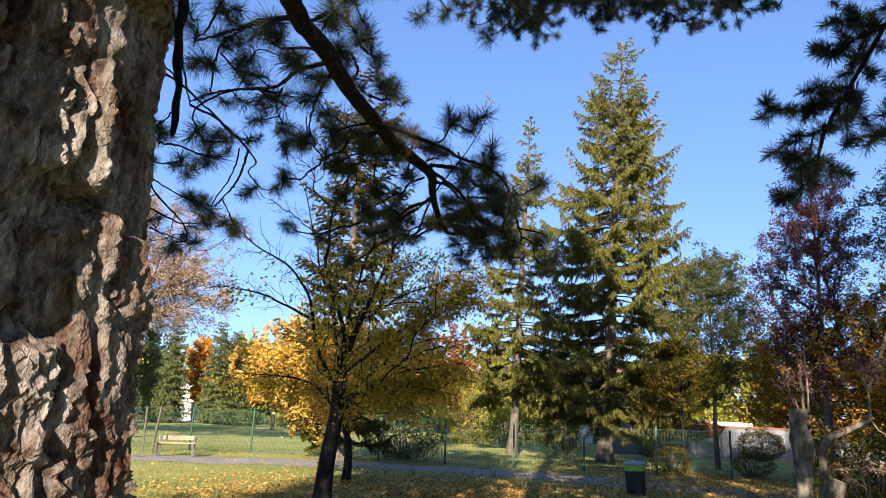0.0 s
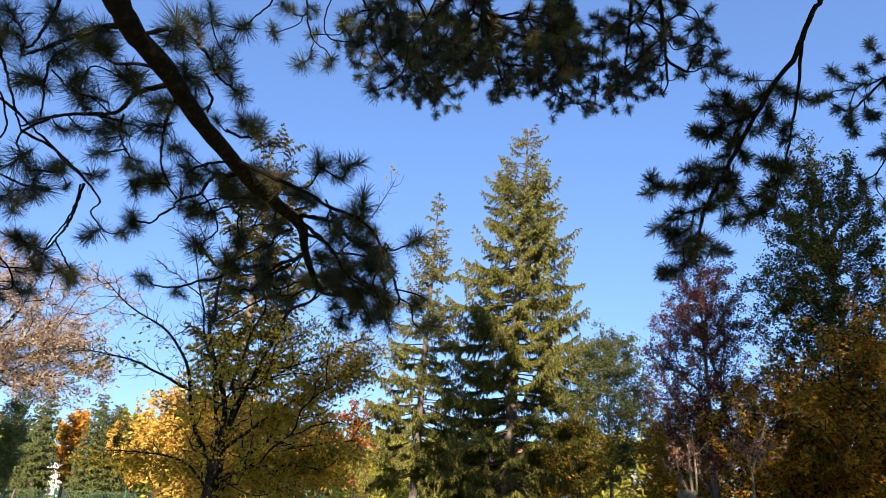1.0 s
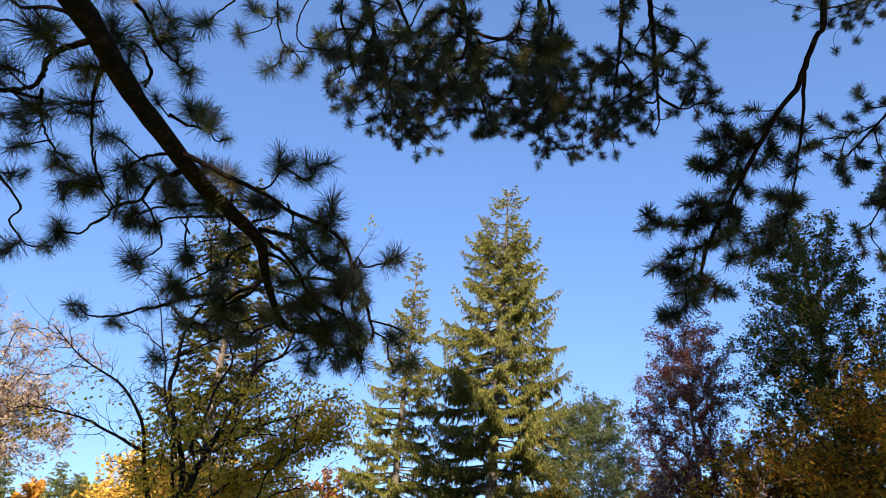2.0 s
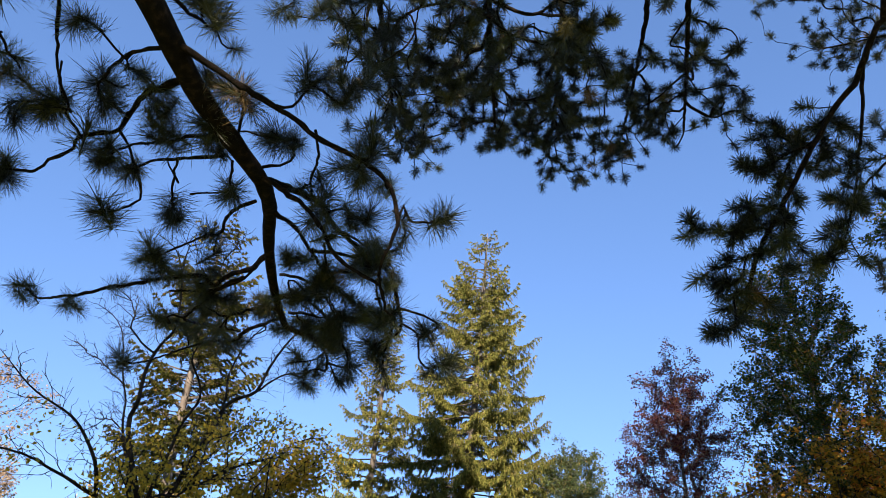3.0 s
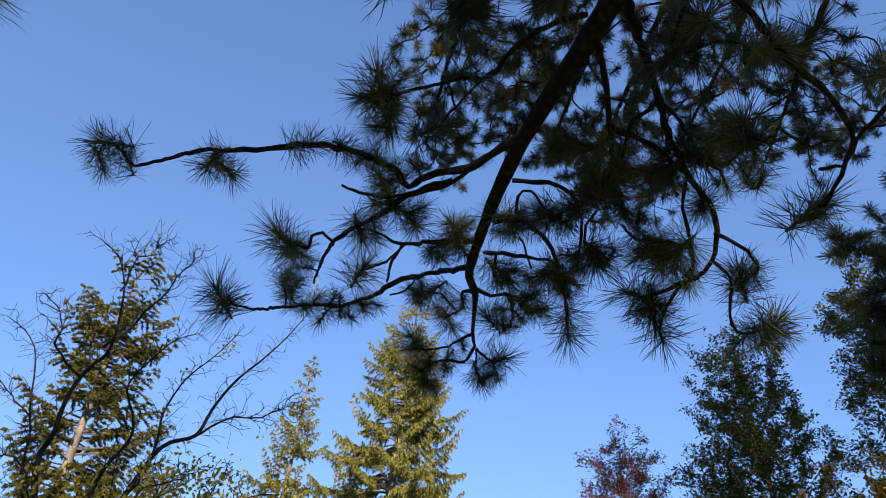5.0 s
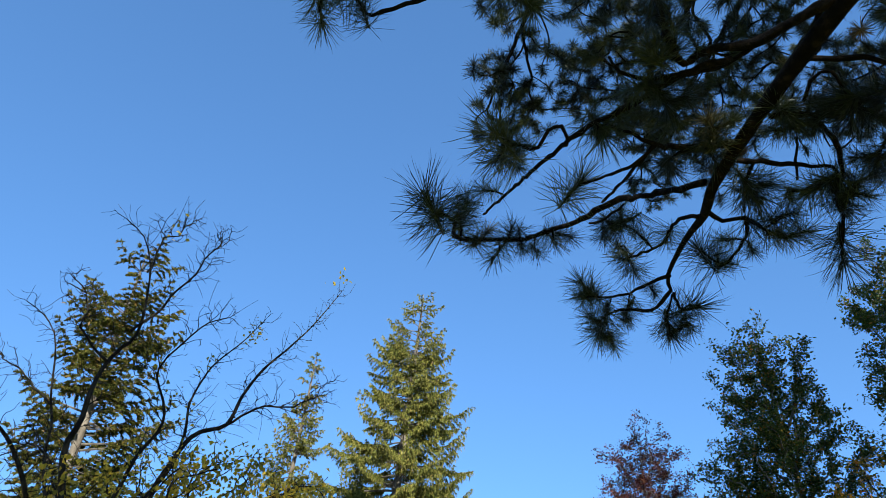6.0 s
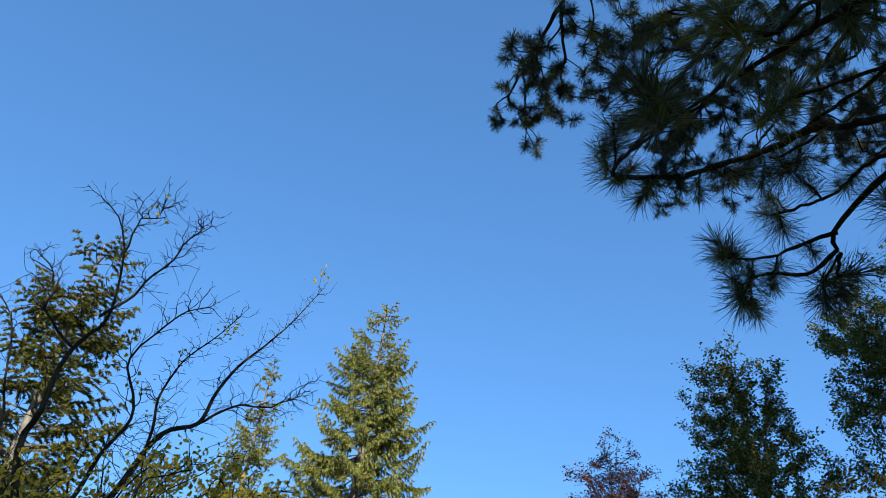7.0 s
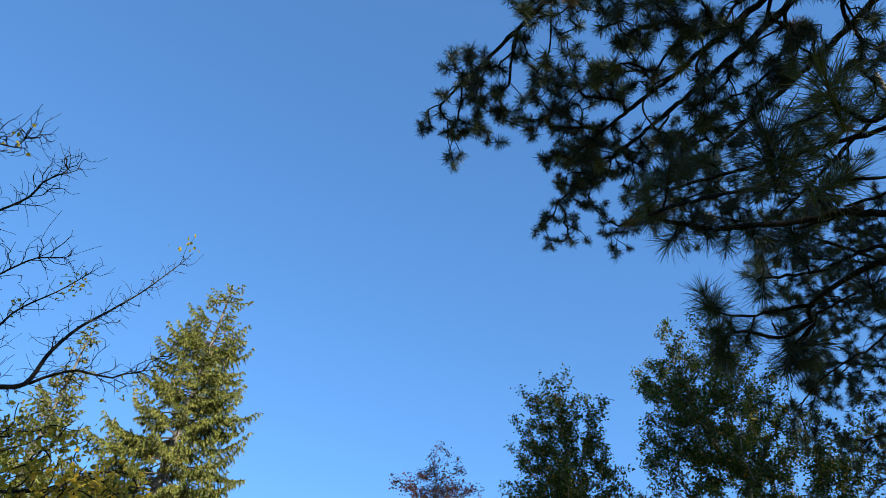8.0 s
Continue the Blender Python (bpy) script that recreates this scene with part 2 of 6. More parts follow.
    p = np.asarray(pts, float)
    p = np.vstack([2 * p[0] - p[1], p, 2 * p[-1] - p[-2]])
    out = []
    for i in range(1, len(p) - 2):
        a, b, c, d = p[i - 1:i + 3]
        n = max(2, int(np.linalg.norm(c - b) / step))
        u = np.linspace(0, 1, n, endpoint=False)[:, None]
        out.append(0.5 * (2 * b + (c - a) * u + (2 * a - 5 * b + 4 * c - d) * u ** 2 + (3 * b - a - 3 * c + d) * u ** 3))
    return np.vstack(out + [p[-2][None]])


def tube(geo, pts, radii, sides=6, cap=True):
    p = np.asarray(pts, float)
    r = np.broadcast_to(np.asarray(radii, float), (len(p),))
    tan = unit(np.gradient(p, axis=0))
    ref = np.array((0.0, 0, 1)) if abs(tan[0][2]) < 0.9 else np.array((1.0, 0, 0))
    side = unit(np.cross(tan[0], ref))
    rings, ang = [], np.arange(sides) * 2 * np.pi / sides
    for k in range(len(p)):
        side = unit(side - tan[k] * (side @ tan[k]))
        up = np.cross(tan[k], side)
        rings.append(p[k] + r[k] * (np.cos(ang)[:, None] * side + np.sin(ang)[:, None] * up))
    i = np.arange(sides)
    j = (i + 1) % sides
    quads = [np.stack([k * sides + i, k * sides + j, (k + 1) * sides + j, (k + 1) * sides + i], 1) for k in range(len(p) - 1)]
    v = np.vstack(rings)
    tris = None
    if cap:
        v = np.vstack([v, p[-1] + tan[-1] * r[-1]])
        last = (len(p) - 1) * sides
        tris = np.stack([last + i, last + j, np.full(sides, len(p) * sides)], 1)
    geo.add(v, np.vstack(quads), tris)


def box(geo, lo, hi, m=None):
    x0, y0, z0 = lo
    x1, y1, z1 = hi
    v = np.array([(x0, y0, z0), (x1, y0, z0), (x1, y1, z0), (x0, y1, z0), (x0, y0, z1), (x1, y0, z1), (x1, y1, z1), (x0, y1, z1)], float)
    if m is not None:
        v = np.array([m @ Vector(c) for c in v])
    geo.add(v, [(0, 3, 2, 1), (4, 5, 6, 7), (0, 1, 5, 4), (1, 2, 6, 5), (2, 3, 7, 6), (3, 0, 4, 7)])


def soft_box(geo, lo, hi, r):
    """A box with bevelled edges."""
    bm = bmesh.new()
    bmesh.ops.create_cube(bm, size=1.0)
    for v in bm.verts:
        v.co = [(lo[k] + hi[k]) / 2 + v.co[k] * (hi[k] - lo[k]) for k in range(3)]
    bmesh.ops.bevel(bm, geom=list(bm.edges), offset=r, segments=2, affect="EDGES")
    bm.verts.index_update()
    v = [tuple(a.co) for a in bm.verts]
    bmesh.ops.triangulate(bm, faces=list(bm.faces))
    geo.add(v, None, [[a.index for a in f.verts] for f in bm.faces])
    bm.free()


def random_turns(rng, n):
    a = unit(rng.normal(size=(n, 3)))
    b = unit(np.cross(a, rng.normal(size=(n, 3))))
    return a, b


def leaves(geo, at, size, rng, flat=0.0, slim=0.55, fold=0.25):
    """Folded pointed leaves of two triangles. flat: how far they lie level."""
    n = len(at)
    a, b = random_turns(rng, n)
    a[:, 2] *= 1 - flat
    b[:, 2] *= 1 - flat
    a, b = unit(a), unit(b - 0)
    b = unit(b - a * np.sum(a * b, 1, keepdims=True))
    c = np.cross(a, b)
    s = (size * rng.uniform(0.65, 1.3, n))[:, None]
    base, tip = at - a * s * 0.5, at + a * s * 0.5
    left = at + b * s * slim * 0.5 + c * s * fold * slim
    right = at - b * s * slim * 0.5 + c * s * fold * slim
    v = np.stack([base, left, tip, right], 1).reshape(-1, 3)
    k = np.arange(n)[:, None] * 4
    geo.add(v, None, np.concatenate([k + np.array((0, 1, 2)), k + np.array((0, 2, 3))]))


def shards(geo, base, way, length, width, rng):
    """Slim pointed shoots of one triangle each."""
    n = len(base)
    side = unit(np.cross(way, rng.normal(size=(n, 3)))) * np.broadcast_to(width, (n,))[:, None] * 0.5
    tip = base + way * np.broadcast_to(length, (n,))[:, None]
    geo.add(np.stack([base - side, base + side, tip], 1).reshape(-1, 3), None, np.arange(3 * n).reshape(-1, 3))


def strips(geo, base, way, length, width, rng):
    """Narrow pointed sprays from base along way."""
    n = len(base)
    side = unit(np.cross(way, rng.normal(size=(n, 3))))
    length, width = np.broadcast_to(length, (n,))[:, None], np.broadcast_to(width, (n,))[:, None]
    mid = base + way * length * 0.45
    v = np.stack([base, mid + side * width * 0.5, base + way * length, mid - side * width * 0.5], 1).reshape(-1, 3)
    k = np.arange(n)[:, None] * 4
    geo.add(v, None, np.concatenate([k + np.array((0, 1, 2)), k + np.array((0, 2, 3))]))


def grow(geo, stem, stem_r, targets, rng, tip_r, balance=0.35, curl=0.25, step=0.12, sides=5, power=0.5, stem_sides=10, first=0.0):
    """A stem and the branches that lead from it to all the targets. Returns the way in which each target's twig ends."""
    stem = np.asarray(stem, float)
    stem_r = np.broadcast_to(np.asarray(stem_r, float), (len(stem),))
    targets = np.asarray(targets, float)
    room = len(stem) + 60 * len(targets)
    pos, far, par = np.zeros((room, 3)), np.zeros(room), np.full(room, -1)
    way, load = np.zeros((room, 3)), np.zeros(room)
    n = len(stem)
    pos[:n], par[1:n], way[:n] = stem, np.arange(n - 1), unit(np.gradient(stem, axis=0))
    far[1:n] = np.cumsum(np.linalg.norm(np.diff(stem, axis=0), axis=1))
    usable = np.ones(room, bool)
    usable[:int(first * n)] = False
    order = np.argsort([np.min(np.linalg.norm(stem - p, axis=1)) for p in targets])
    chains, ends, geo.twigs = [], np.zeros((len(targets), 3)), [None] * len(targets)
    for i in order:
        p = targets[i]
        d = p - pos[:n]
        dist = np.linalg.norm(d, axis=1)
        back = 1 - np.sum(d * way[:n], 1) / np.maximum(dist, 1e-6)
        cost = dist * (1 + 0.6 * back) + balance * far[:n]
        cost[~usable[:n]] = 1e9
        k = int(np.argmin(cost))
        length = max(dist[k], 1e-3)
        m = int(np.clip(length / step, 3, 50))
        u = np.linspace(0, 1, m + 1)[1:, None]
        bend = pos[k] + way[k] * length * 0.4 + rng.normal(size=3) * length * curl * 0.5
        late = p - (p - pos[k]) * 0.3 + rng.normal(size=3) * length * curl * 0.5
        line = (1 - u) ** 3 * pos[k] + 3 * u * (1 - u) ** 2 * bend + 3 * u ** 2 * (1 - u) * late + u ** 3 * p
        ids = np.arange(n, n + m)
        pos[ids], par[ids] = line, np.concatenate([[k], ids[:-1]])
        way[ids] = unit(np.diff(np.vstack([pos[k], line]), axis=0))
        far[ids] = far[k] + np.cumsum(np.linalg.norm(np.diff(np.vstack([pos[k], line]), axis=0), axis=1))
        load[ids[-1]] += 1
        ends[i] = way[ids[-1]]
        geo.twigs[i] = np.vstack([pos[k], line])
        chains.append((k, ids))
        n += m
    for i in range(n - 1, 0, -1):
        if par[i] >= 0:
            load[par[i]] += load[i]
    r = tip_r * np.maximum(load[:n], 1) ** power
    s = len(stem)
    r[:s] = stem_r
    tube(geo, stem, stem_r, stem_sides)
    for k, ids in chains:
        rr = np.minimum(r[ids], r[k] * 0.95) if k < s else r[ids]
        tube(geo, np.vstack([pos[k], pos[ids]]), np.concatenate([[rr[0] * 1.1], rr]), sides)
    return ends


def along_twigs(rng, twigs, each, reach, spread):
    """Places for leaves along the last stretch of each twig."""
    out = []
    for line in twigs:
        left = np.concatenate([[0], np.cumsum(np.linalg.norm(np.diff(line[::-1], axis=0), axis=1))])
        d = rng.uniform(0, min(reach, left[-1]), each)
        out.append(np.stack([np.interp(d, left, line[::-1, c]) for c in range(3)], 1))
    out = np.vstack(out)
    return out + rng.normal(size=out.shape) * spread


def in_blob(rng, n, centre, radii, hollow=0.0, lump=0.0):
    """n points inside an ellipsoid, fewer of them near its middle when hollow; lump: a seed for a crown of uneven outline."""
    a = unit(rng.normal(size=(n, 3)))
    r = rng.uniform(hollow ** 3, 1, n) ** (1 / 3)
    if lump:
        r = r * np.array([1.0 + 0.55 * noise.noise(Vector(v * 2.3) + Vector((lump * 7.3, lump, 0))) for v in a])
    return np.asarray(centre) + a * r[:, None] * np.asarray(radii)


# ---------------------------------------------------------------- the ground
def relief(x, y):
    return 0.05 * np.sin(x * 0.21 + 1.0) * np.cos(y * 0.17) + 0.025 * np.sin(x * 0.6 + y * 0.43)


def ground_sheet():
    g = Geo()
    far = np.array([-900.0, -500, -300, -180, -110, -75, -55])
    near = np.linspace(-45, 45, 91)
    xs = np.concatenate([far, near, -far[::-1]])
    ys = np.concatenate([far, np.linspace(-45, 75, 121), -far[::-1][2:] + 0.0])
    ys = np.unique(np.concatenate([far, np.linspace(-45, 75, 121), [110, 180, 300, 500, 900]]))
    gx, gy = np.meshgrid(xs, ys)
    fade = np.clip(1.5 - np.hypot(gx, gy) / 80, 0, 1)
    v = np.stack([gx, gy, relief(gx, gy) * fade], -1).reshape(-1, 3)
    w = len(xs)
    i = (np.arange(len(ys) - 1)[:, None] * w + np.arange(w - 1)).ravel()
    g.add(v, np.stack([i, i + 1, i + w + 1, i + w], 1))
    return tagged(part("ground", g, LAWN, smooth=True), "autumn lawn with mown green grass", "lawn", kind="structure")


ground_sheet()
PATH_LINE = smooth_line([(-40, 19.5, 0), (-20, 20.8, 0), (-8.3, 22.0, 0), (0.6, 23.0, 0), (5, 21.3, 0), (8.5, 18.8, 0), (14, 14.5, 0), (24, 8, 0)], 0.4)


def path_strip():
    rng = np.random.default_rng(5)
    g = Geo()
    side = unit(np.cross(np.gradient(PATH_LINE, axis=0), (0, 0, 1.0)))
    n = len(PATH_LINE)
    v = []
    for off in (-1.2, -0.6, 0, 0.6, 1.2):
        wob = 0.13 * np.sin(np.arange(n) * 0.9 + off * 3) + rng.normal(size=n) * 0.06 if abs(off) > 1 else np.zeros(n)
        p = PATH_LINE + side * (off + wob)[:, None] if abs(off) > 1 else PATH_LINE + side * off
        p[:, 2] = relief(p[:, 0], p[:, 1]) + 0.022 - 0.012 * (abs(off) > 1)
        v.append(p)
    v = np.stack(v, 1).reshape(-1, 3)
    i = (np.arange(n - 1)[:, None] * 5 + np.arange(4)).ravel()
    g.add(v, np.stack([i, i + 1, i + 6, i + 5], 1))
    tagged(part("path", g, GRAVEL, smooth=True), "narrow grey gravel footpath across the lawn", "path", kind="structure")


path_strip()


def off_path(p, gap=1.15):
    d = np.min(np.linalg.norm(p[:, None, :2] - PATH_LINE[None, ::2, :2], axis=2), axis=1)
    return d > gap


def lawn_cover():
    rng = np.random.default_rng(11)
    n = 64000
    a = rng.uniform(-0.75, 0.75, n)
    r = 11 + 26 * rng.uniform(0, 1, n) ** 1.4
    p = np.stack([r * np.sin(a), r * np.cos(a), np.zeros(n)], 1)
    p = p[off_path(p, 1.1)]
    p[:, 2] = relief(p[:, 0], p[:, 1])
    close = rng.uniform(-1, 1, (26000, 3)) * np.array((10, 10, 0)) + np.array((0, 3, 0))
    p = np.vstack([p, close])
    p[:, 2] = relief(p[:, 0], p[:, 1])
    g = Geo()
    way = unit(rng.normal(size=(len(p), 3)) * 0.5 + np.array((0, 0, 1.0)))
    strips(g, p, way, rng.uniform(0.03, 0.075, len(p)), 0.012, rng)
    tagged(part("grass", g, GRASS_BLADE), "short green grass blades on the lawn", "grass", kind="stuff")
    n = 190000
    a = rng.uniform(-0.75, 0.75, n)
    r = 10 + 18 * rng.uniform(0, 1, n) ** 1.1
    p = np.stack([r * np.sin(a), r * np.cos(a), np.zeros(n)], 1)
    near = np.exp(-((p[:, 0] - 0.9) / 4.4) ** 2 - ((p[:, 1] - 14.0) / 4.6) ** 2) + 0.55 * np.exp(-((p[:, 0] - 9) / 4) ** 2)
    p = p[rng.uniform(0, 1, n) < 0.02 + 1.1 * near]
    p = np.vstack([p, rng.normal(size=(5000, 3)) * np.array((5, 4, 0)) + np.array((0, 4, 0))])
    p[:, 2] = relief(p[:, 0], p[:, 1]) + rng.uniform(0.03, 0.06, len(p))
    g = Geo()
    leaves(g, p, 0.066, rng, flat=0.75, slim=0.8)
    tagged(part("fallen_leaves", g, FALLEN_LEAF), "yellow and brown fallen leaves strewn over the grass", "leaves", kind="stuff")


lawn_cover()


# ---------------------------------------------------------------- the pine overhead
def tuft_mesh(k, needles=240, wide=0.0012):
    """A shoot's end with its bundle of long needles round it; the shoot points along +z."""
    rng = np.random.default_rng(100 + k)
    g = Geo()
    along = rng.uniform(-0.1, 0.03, needles)
    lean = np.radians(np.where(rng.uniform(size=needles) < 0.33, rng.uniform(5, 50, needles), rng.uniform(45, 110, needles) - 140 * (along - 0.0)))
    turn = rng.uniform(0, 2 * np.pi, needles)
    way = np.stack([np.sin(lean) * np.cos(turn), np.sin(lean) * np.sin(turn), np.cos(lean)], 1)
    way = unit(way + rng.normal(size=(needles, 3)) * 0.08)
    base = np.stack([np.zeros(needles), np.zeros(needles), along], 1) + way * 0.004
    length = rng.uniform(0.085, 0.135, needles) * (0.9 + 0.08 * (k % 4))
    side = unit(np.cross(way, rng.normal(size=(needles, 3)))) * wide
    tip = base + way * length[:, None]
    near = base + way * (length * 0.75)[:, None] + rng.normal(size=(needles, 3)) * 0.003
    v = np.stack([base - side, base + side, near + side * 0.8, near - side * 0.8, tip], 1).reshape(-1, 3)
    i = np.arange(needles)[:, None] * 5
    g.add(v, i + np.array((0, 1, 2, 3)), i + np.array((3, 2, 4)))
    tube(g, [(0, 0, -0.1), (0, 0, -0.03), (0, 0, 0.035)], [0.004, 0.006, 0.004], 5)
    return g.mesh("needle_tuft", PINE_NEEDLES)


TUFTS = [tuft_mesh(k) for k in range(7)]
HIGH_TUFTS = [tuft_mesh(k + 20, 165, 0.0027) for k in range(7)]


def aim(p, way, roll, scale=1.0):
    q = Vector(way).to_track_quat("Z", "Y")
    return Matrix.LocRotScale(Vector(p), q @ Euler((0, 0, roll)).to_quaternion(), (scale, scale, scale))


def pine_limb(tree, line, radii, tufts, seed, tip_r=0.0034, size=1.0, first=0.3, balance=0.3, curl=0.55, name="limb", lift=0.15, more=0.95, power=0.38, jitter=0.15, kinds=TUFTS):
    """One limb with its twigs, and a tuft of needles at each twig's end."""
    rng = np.random.default_rng(seed)
    stem = smooth_line(line, 0.06)
    stem[1:-1] += rng.normal(size=(len(stem) - 2, 3)) * 0.004
    g = Geo()
    rr = np.interp(np.linspace(0, 1, len(stem)), np.linspace(0, 1, len(radii)), radii) * rng.uniform(0.86, 1.12, len(stem))
    tufts = np.asarray(tufts, float)
    extra = np.repeat(tufts, 3, 0)[rng.uniform(size=3 * len(tufts)) < more / 3]
    extra = extra + rng.normal(size=extra.shape) * np.array((1, 1, 0.5)) * jitter
    tufts = np.vstack([tufts, extra])
    ends = grow(g, stem, rr, tufts, rng, tip_r, balance, curl, 0.05, 6, power, 12, first)
    limb = part(name, g, SHADED_LIMB_BARK, tree, smooth=True)
    for p, w in zip(tufts, ends):
        w = unit(w + np.array((0, 0, lift)) + rng.normal(size=3) * 0.25)
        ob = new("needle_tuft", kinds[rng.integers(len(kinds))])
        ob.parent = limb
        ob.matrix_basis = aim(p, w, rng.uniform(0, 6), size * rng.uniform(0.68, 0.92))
    return limb


def fan(rng, line, n, spread, start=0.45, sag=0.0, thick=0.25):
    """Places for tufts in a flat fan round the outer part of a limb."""
    stem = smooth_line(line, 0.1)
    u = start + (1.04 - start) * rng.uniform(0, 1, n) ** 0.8
    i = np.clip((u * (len(stem) - 1)).astype(int), 0, len(stem) - 1)
    tan = unit(np.gradient(stem, axis=0))[i]
    flat = unit(np.cross(tan, (0, 0, 1.0)))
    off = rng.uniform(-1, 1, n) * spread * (0.35 + 0.65 * np.sin(np.clip((u - start) / (1.04 - start), 0, 1) * 2.6 + 0.4))
    p = stem[i] + flat * off[:, None] + tan * (rng.uniform(0, 0.25, n) * np.abs(off) + 0.05)[:, None]
    p[:, 2] += rng.normal(size=n) * thick * 0.5 - sag * np.abs(off)
    return p


TRUNK_X, TRUNK_Y, TRUNK_R = -0.45, 0.40, 0.255


# outlines of the raised bark plates: turn round the trunk in radians, height in metres
PLATES = [
    [(-0.30, 2.04), (-0.26, 1.935), (-0.214, 1.889), (-0.316, 1.861), (-0.305, 1.829), (-0.276, 1.808), (-0.225, 1.827), (-0.132, 1.829), (-0.065, 1.822), (0.004, 1.823), (0.006, 1.849), (-0.013, 1.884), (0.004, 1.924), (-0.025, 2.04)],
    [(-0.098, 1.812), (-0.131, 1.793), (-0.14, 1.746), (-0.231, 1.724), (-0.245, 1.703), (-0.277, 1.686), (-0.30, 1.58), (0.182, 1.58), (0.182, 1.629), (0.08, 1.695), (0.166, 1.759), (0.13, 1.798), (0.029, 1.82)],
    [(-0.50, 1.842), (-0.333, 1.851), (-0.32, 1.842), (-0.322, 1.82), (-0.339, 1.803), (-0.50, 1.796)],
    [(-0.55, 1.99), (-0.388, 1.913), (-0.366, 1.898), (-0.394, 1.883), (-0.50, 1.874)],
    [(-0.42, 1.788), (-0.311, 1.79), (-0.291, 1.773), (-0.298, 1.758), (-0.40, 1.752)]]


def plate_depth(turn, h, outline):
    """How far a place on the trunk lies inside a plate's outline, in metres; negative outside."""
    best, inside = 1.0, False
    ax, ay = outline[-1][0] * TRUNK_R, outline[-1][1]
    for bx, by in outline:
        bx *= TRUNK_R
        dx, dy = bx - ax, by - ay
        f = min(1.0, max(0.0, ((turn - ax) * dx + (h - ay) * dy) / (dx * dx + dy * dy)))
        best = min(best, math.hypot(turn - ax - f * dx, h - ay - f * dy))
        if (ay > h) != (by > h) and turn < ax + (h - ay) / dy * dx:
            inside = not inside
        ax, ay = bx, by
    return best if inside else -best


def pine_tree():
    tree = thing("pine_tree", "old black pine with furrowed bark and long dark needles", "tree")
    # trunk with deep furrows and plates
    g = Geo()
    top = 3.3
    z = np.concatenate([np.linspace(-0.1, 1.4, 50, endpoint=False), np.linspace(1.4, 2.15, 290, endpoint=False), np.linspace(2.15, top, 50)])
    a = np.concatenate([np.linspace(-0.7, 0.6, 240, endpoint=False), np.linspace(0.6, 2 * np.pi - 0.7, 80, endpoint=False)])
    rows, cols = len(z), len(a)
    v = np.zeros((rows, cols, 3))
    for i in range(rows):
        flare = TRUNK_R * (1 + 0.12 * math.exp(-max(z[i], 0) * 2.5)) - 0.0725 * (min(max(z[i], 1.5), 2.15) - 1.725)
        for j in range(cols):
            c, s = math.cos(a[j]), math.sin(a[j])
            q = Vector((c * TRUNK_R, s * TRUNK_R, z[i]))
            w = noise.noise_vector(q * 22) * 0.011 + noise.noise_vector(q * 60) * 0.006
            x, y, h = q.x + w.x, q.y + w.y, q.z + w.z * 1.6
            rough = 1.0 if a[j] < 0.0 else max(0.2, 1.0 - 2.0 * a[j])
            turn = a[j] * TRUNK_R + w.x + w.y
            inside = max(plate_depth(turn, h, outline) for outline in PLATES)
            wild = 0.02 * noise.noise(Vector((x * 13, y * 13, h * 5 + 3.3)))
            seen = min(1.0, max(0.0, (0.16 - abs(z[i] - 1.8)) / 0.06 + 0.7)) * min(1.0, max(0.0, (0.5 - abs(a[j])) / 0.1))
            edge = seen * inside + (1 - seen) * wild
            plate = min(1.0, max(0.0, (edge + 0.004) / 0.011))
            plate = plate * plate * (3 - 2 * plate)
            crack = min(1.0, abs(noise.noise(Vector((x * 36, y * 36, h * 6 + 9)))) / 0.2)
            split = min(1.0, abs(noise.noise(Vector((x * 85, y * 85, h * 15 + 2)))) / 0.25)
            knob = noise.noise(Vector((x * 65, y * 65, h * 22)))
            chip = math.floor(noise.noise(Vector((x * 110, y * 110, h * 26))) * 5) / 5
            fibre = abs(noise.noise(Vector((x * 190, y * 190, h * 36))))
            grit = noise.noise(Vector((x * 360, y * 360, h * 220)))
            # the plates stand proudest along their far edge
            wedge = 0.32 * seen * plate * (min(max(turn, -0.09), 0.035) - 0.015)
            r = flare + wedge + rough * (0.038 * (plate - 0.85) + 0.011 * (crack - 0.9) + 0.006 * (split - 0.85) + 0.006 * knob + 0.0045 * chip) - 0.006 * (0.2 - fibre) + 0.0025 * grit
            v[i, j] = (TRUNK_X + r * c, TRUNK_Y + r * s, z[i])
    k = (np.arange(rows - 1)[:, None] * cols + np.arange(cols))
    k2 = (np.arange(rows - 1)[:, None] * cols + (np.arange(cols) + 1) % cols)
    g.add(v.reshape(-1, 3), np.stack([k, k2, k2 + cols, k + cols], -1).reshape(-1, 4))
    upper = smooth_line([(TRUNK_X, TRUNK_Y, top - 0.15), (TRUNK_X - 0.05, TRUNK_Y - 0.1, 8), (TRUNK_X + 0.1, TRUNK_Y - 0.25, 14), (TRUNK_X, TRUNK_Y - 0.2, 21.5)], 0.4)
    tube(g, upper, np.linspace(TRUNK_R - 0.01, 0.05, len(upper)), 20)
    part("trunk", g, PINE_BARK, tree, "grey-brown trunk in thick furrowed plates", False)
    # a loose strip of bark that hangs off the trunk
    g = Geo()
    u = np.linspace(0, 1, 40)
    core = np.stack([-0.237 + 0.017 * u, 0.498 + 0.003 * u, 2.13 - 0.22 * u], 1)
    core[:, 0] += 0.0012 * np.sin(u * 17) + 0.0008 * np.sin(u * 41)
    tube(g, core, (0.0045 - 0.002 * u ** 2) * (1 + 0.15 * np.sin(u * 29)), 7)
    part("bark_strip", g, SHADED_LIMB_BARK, tree, "dark loose strip of bark")

    # the low limb that reaches out over the lawn
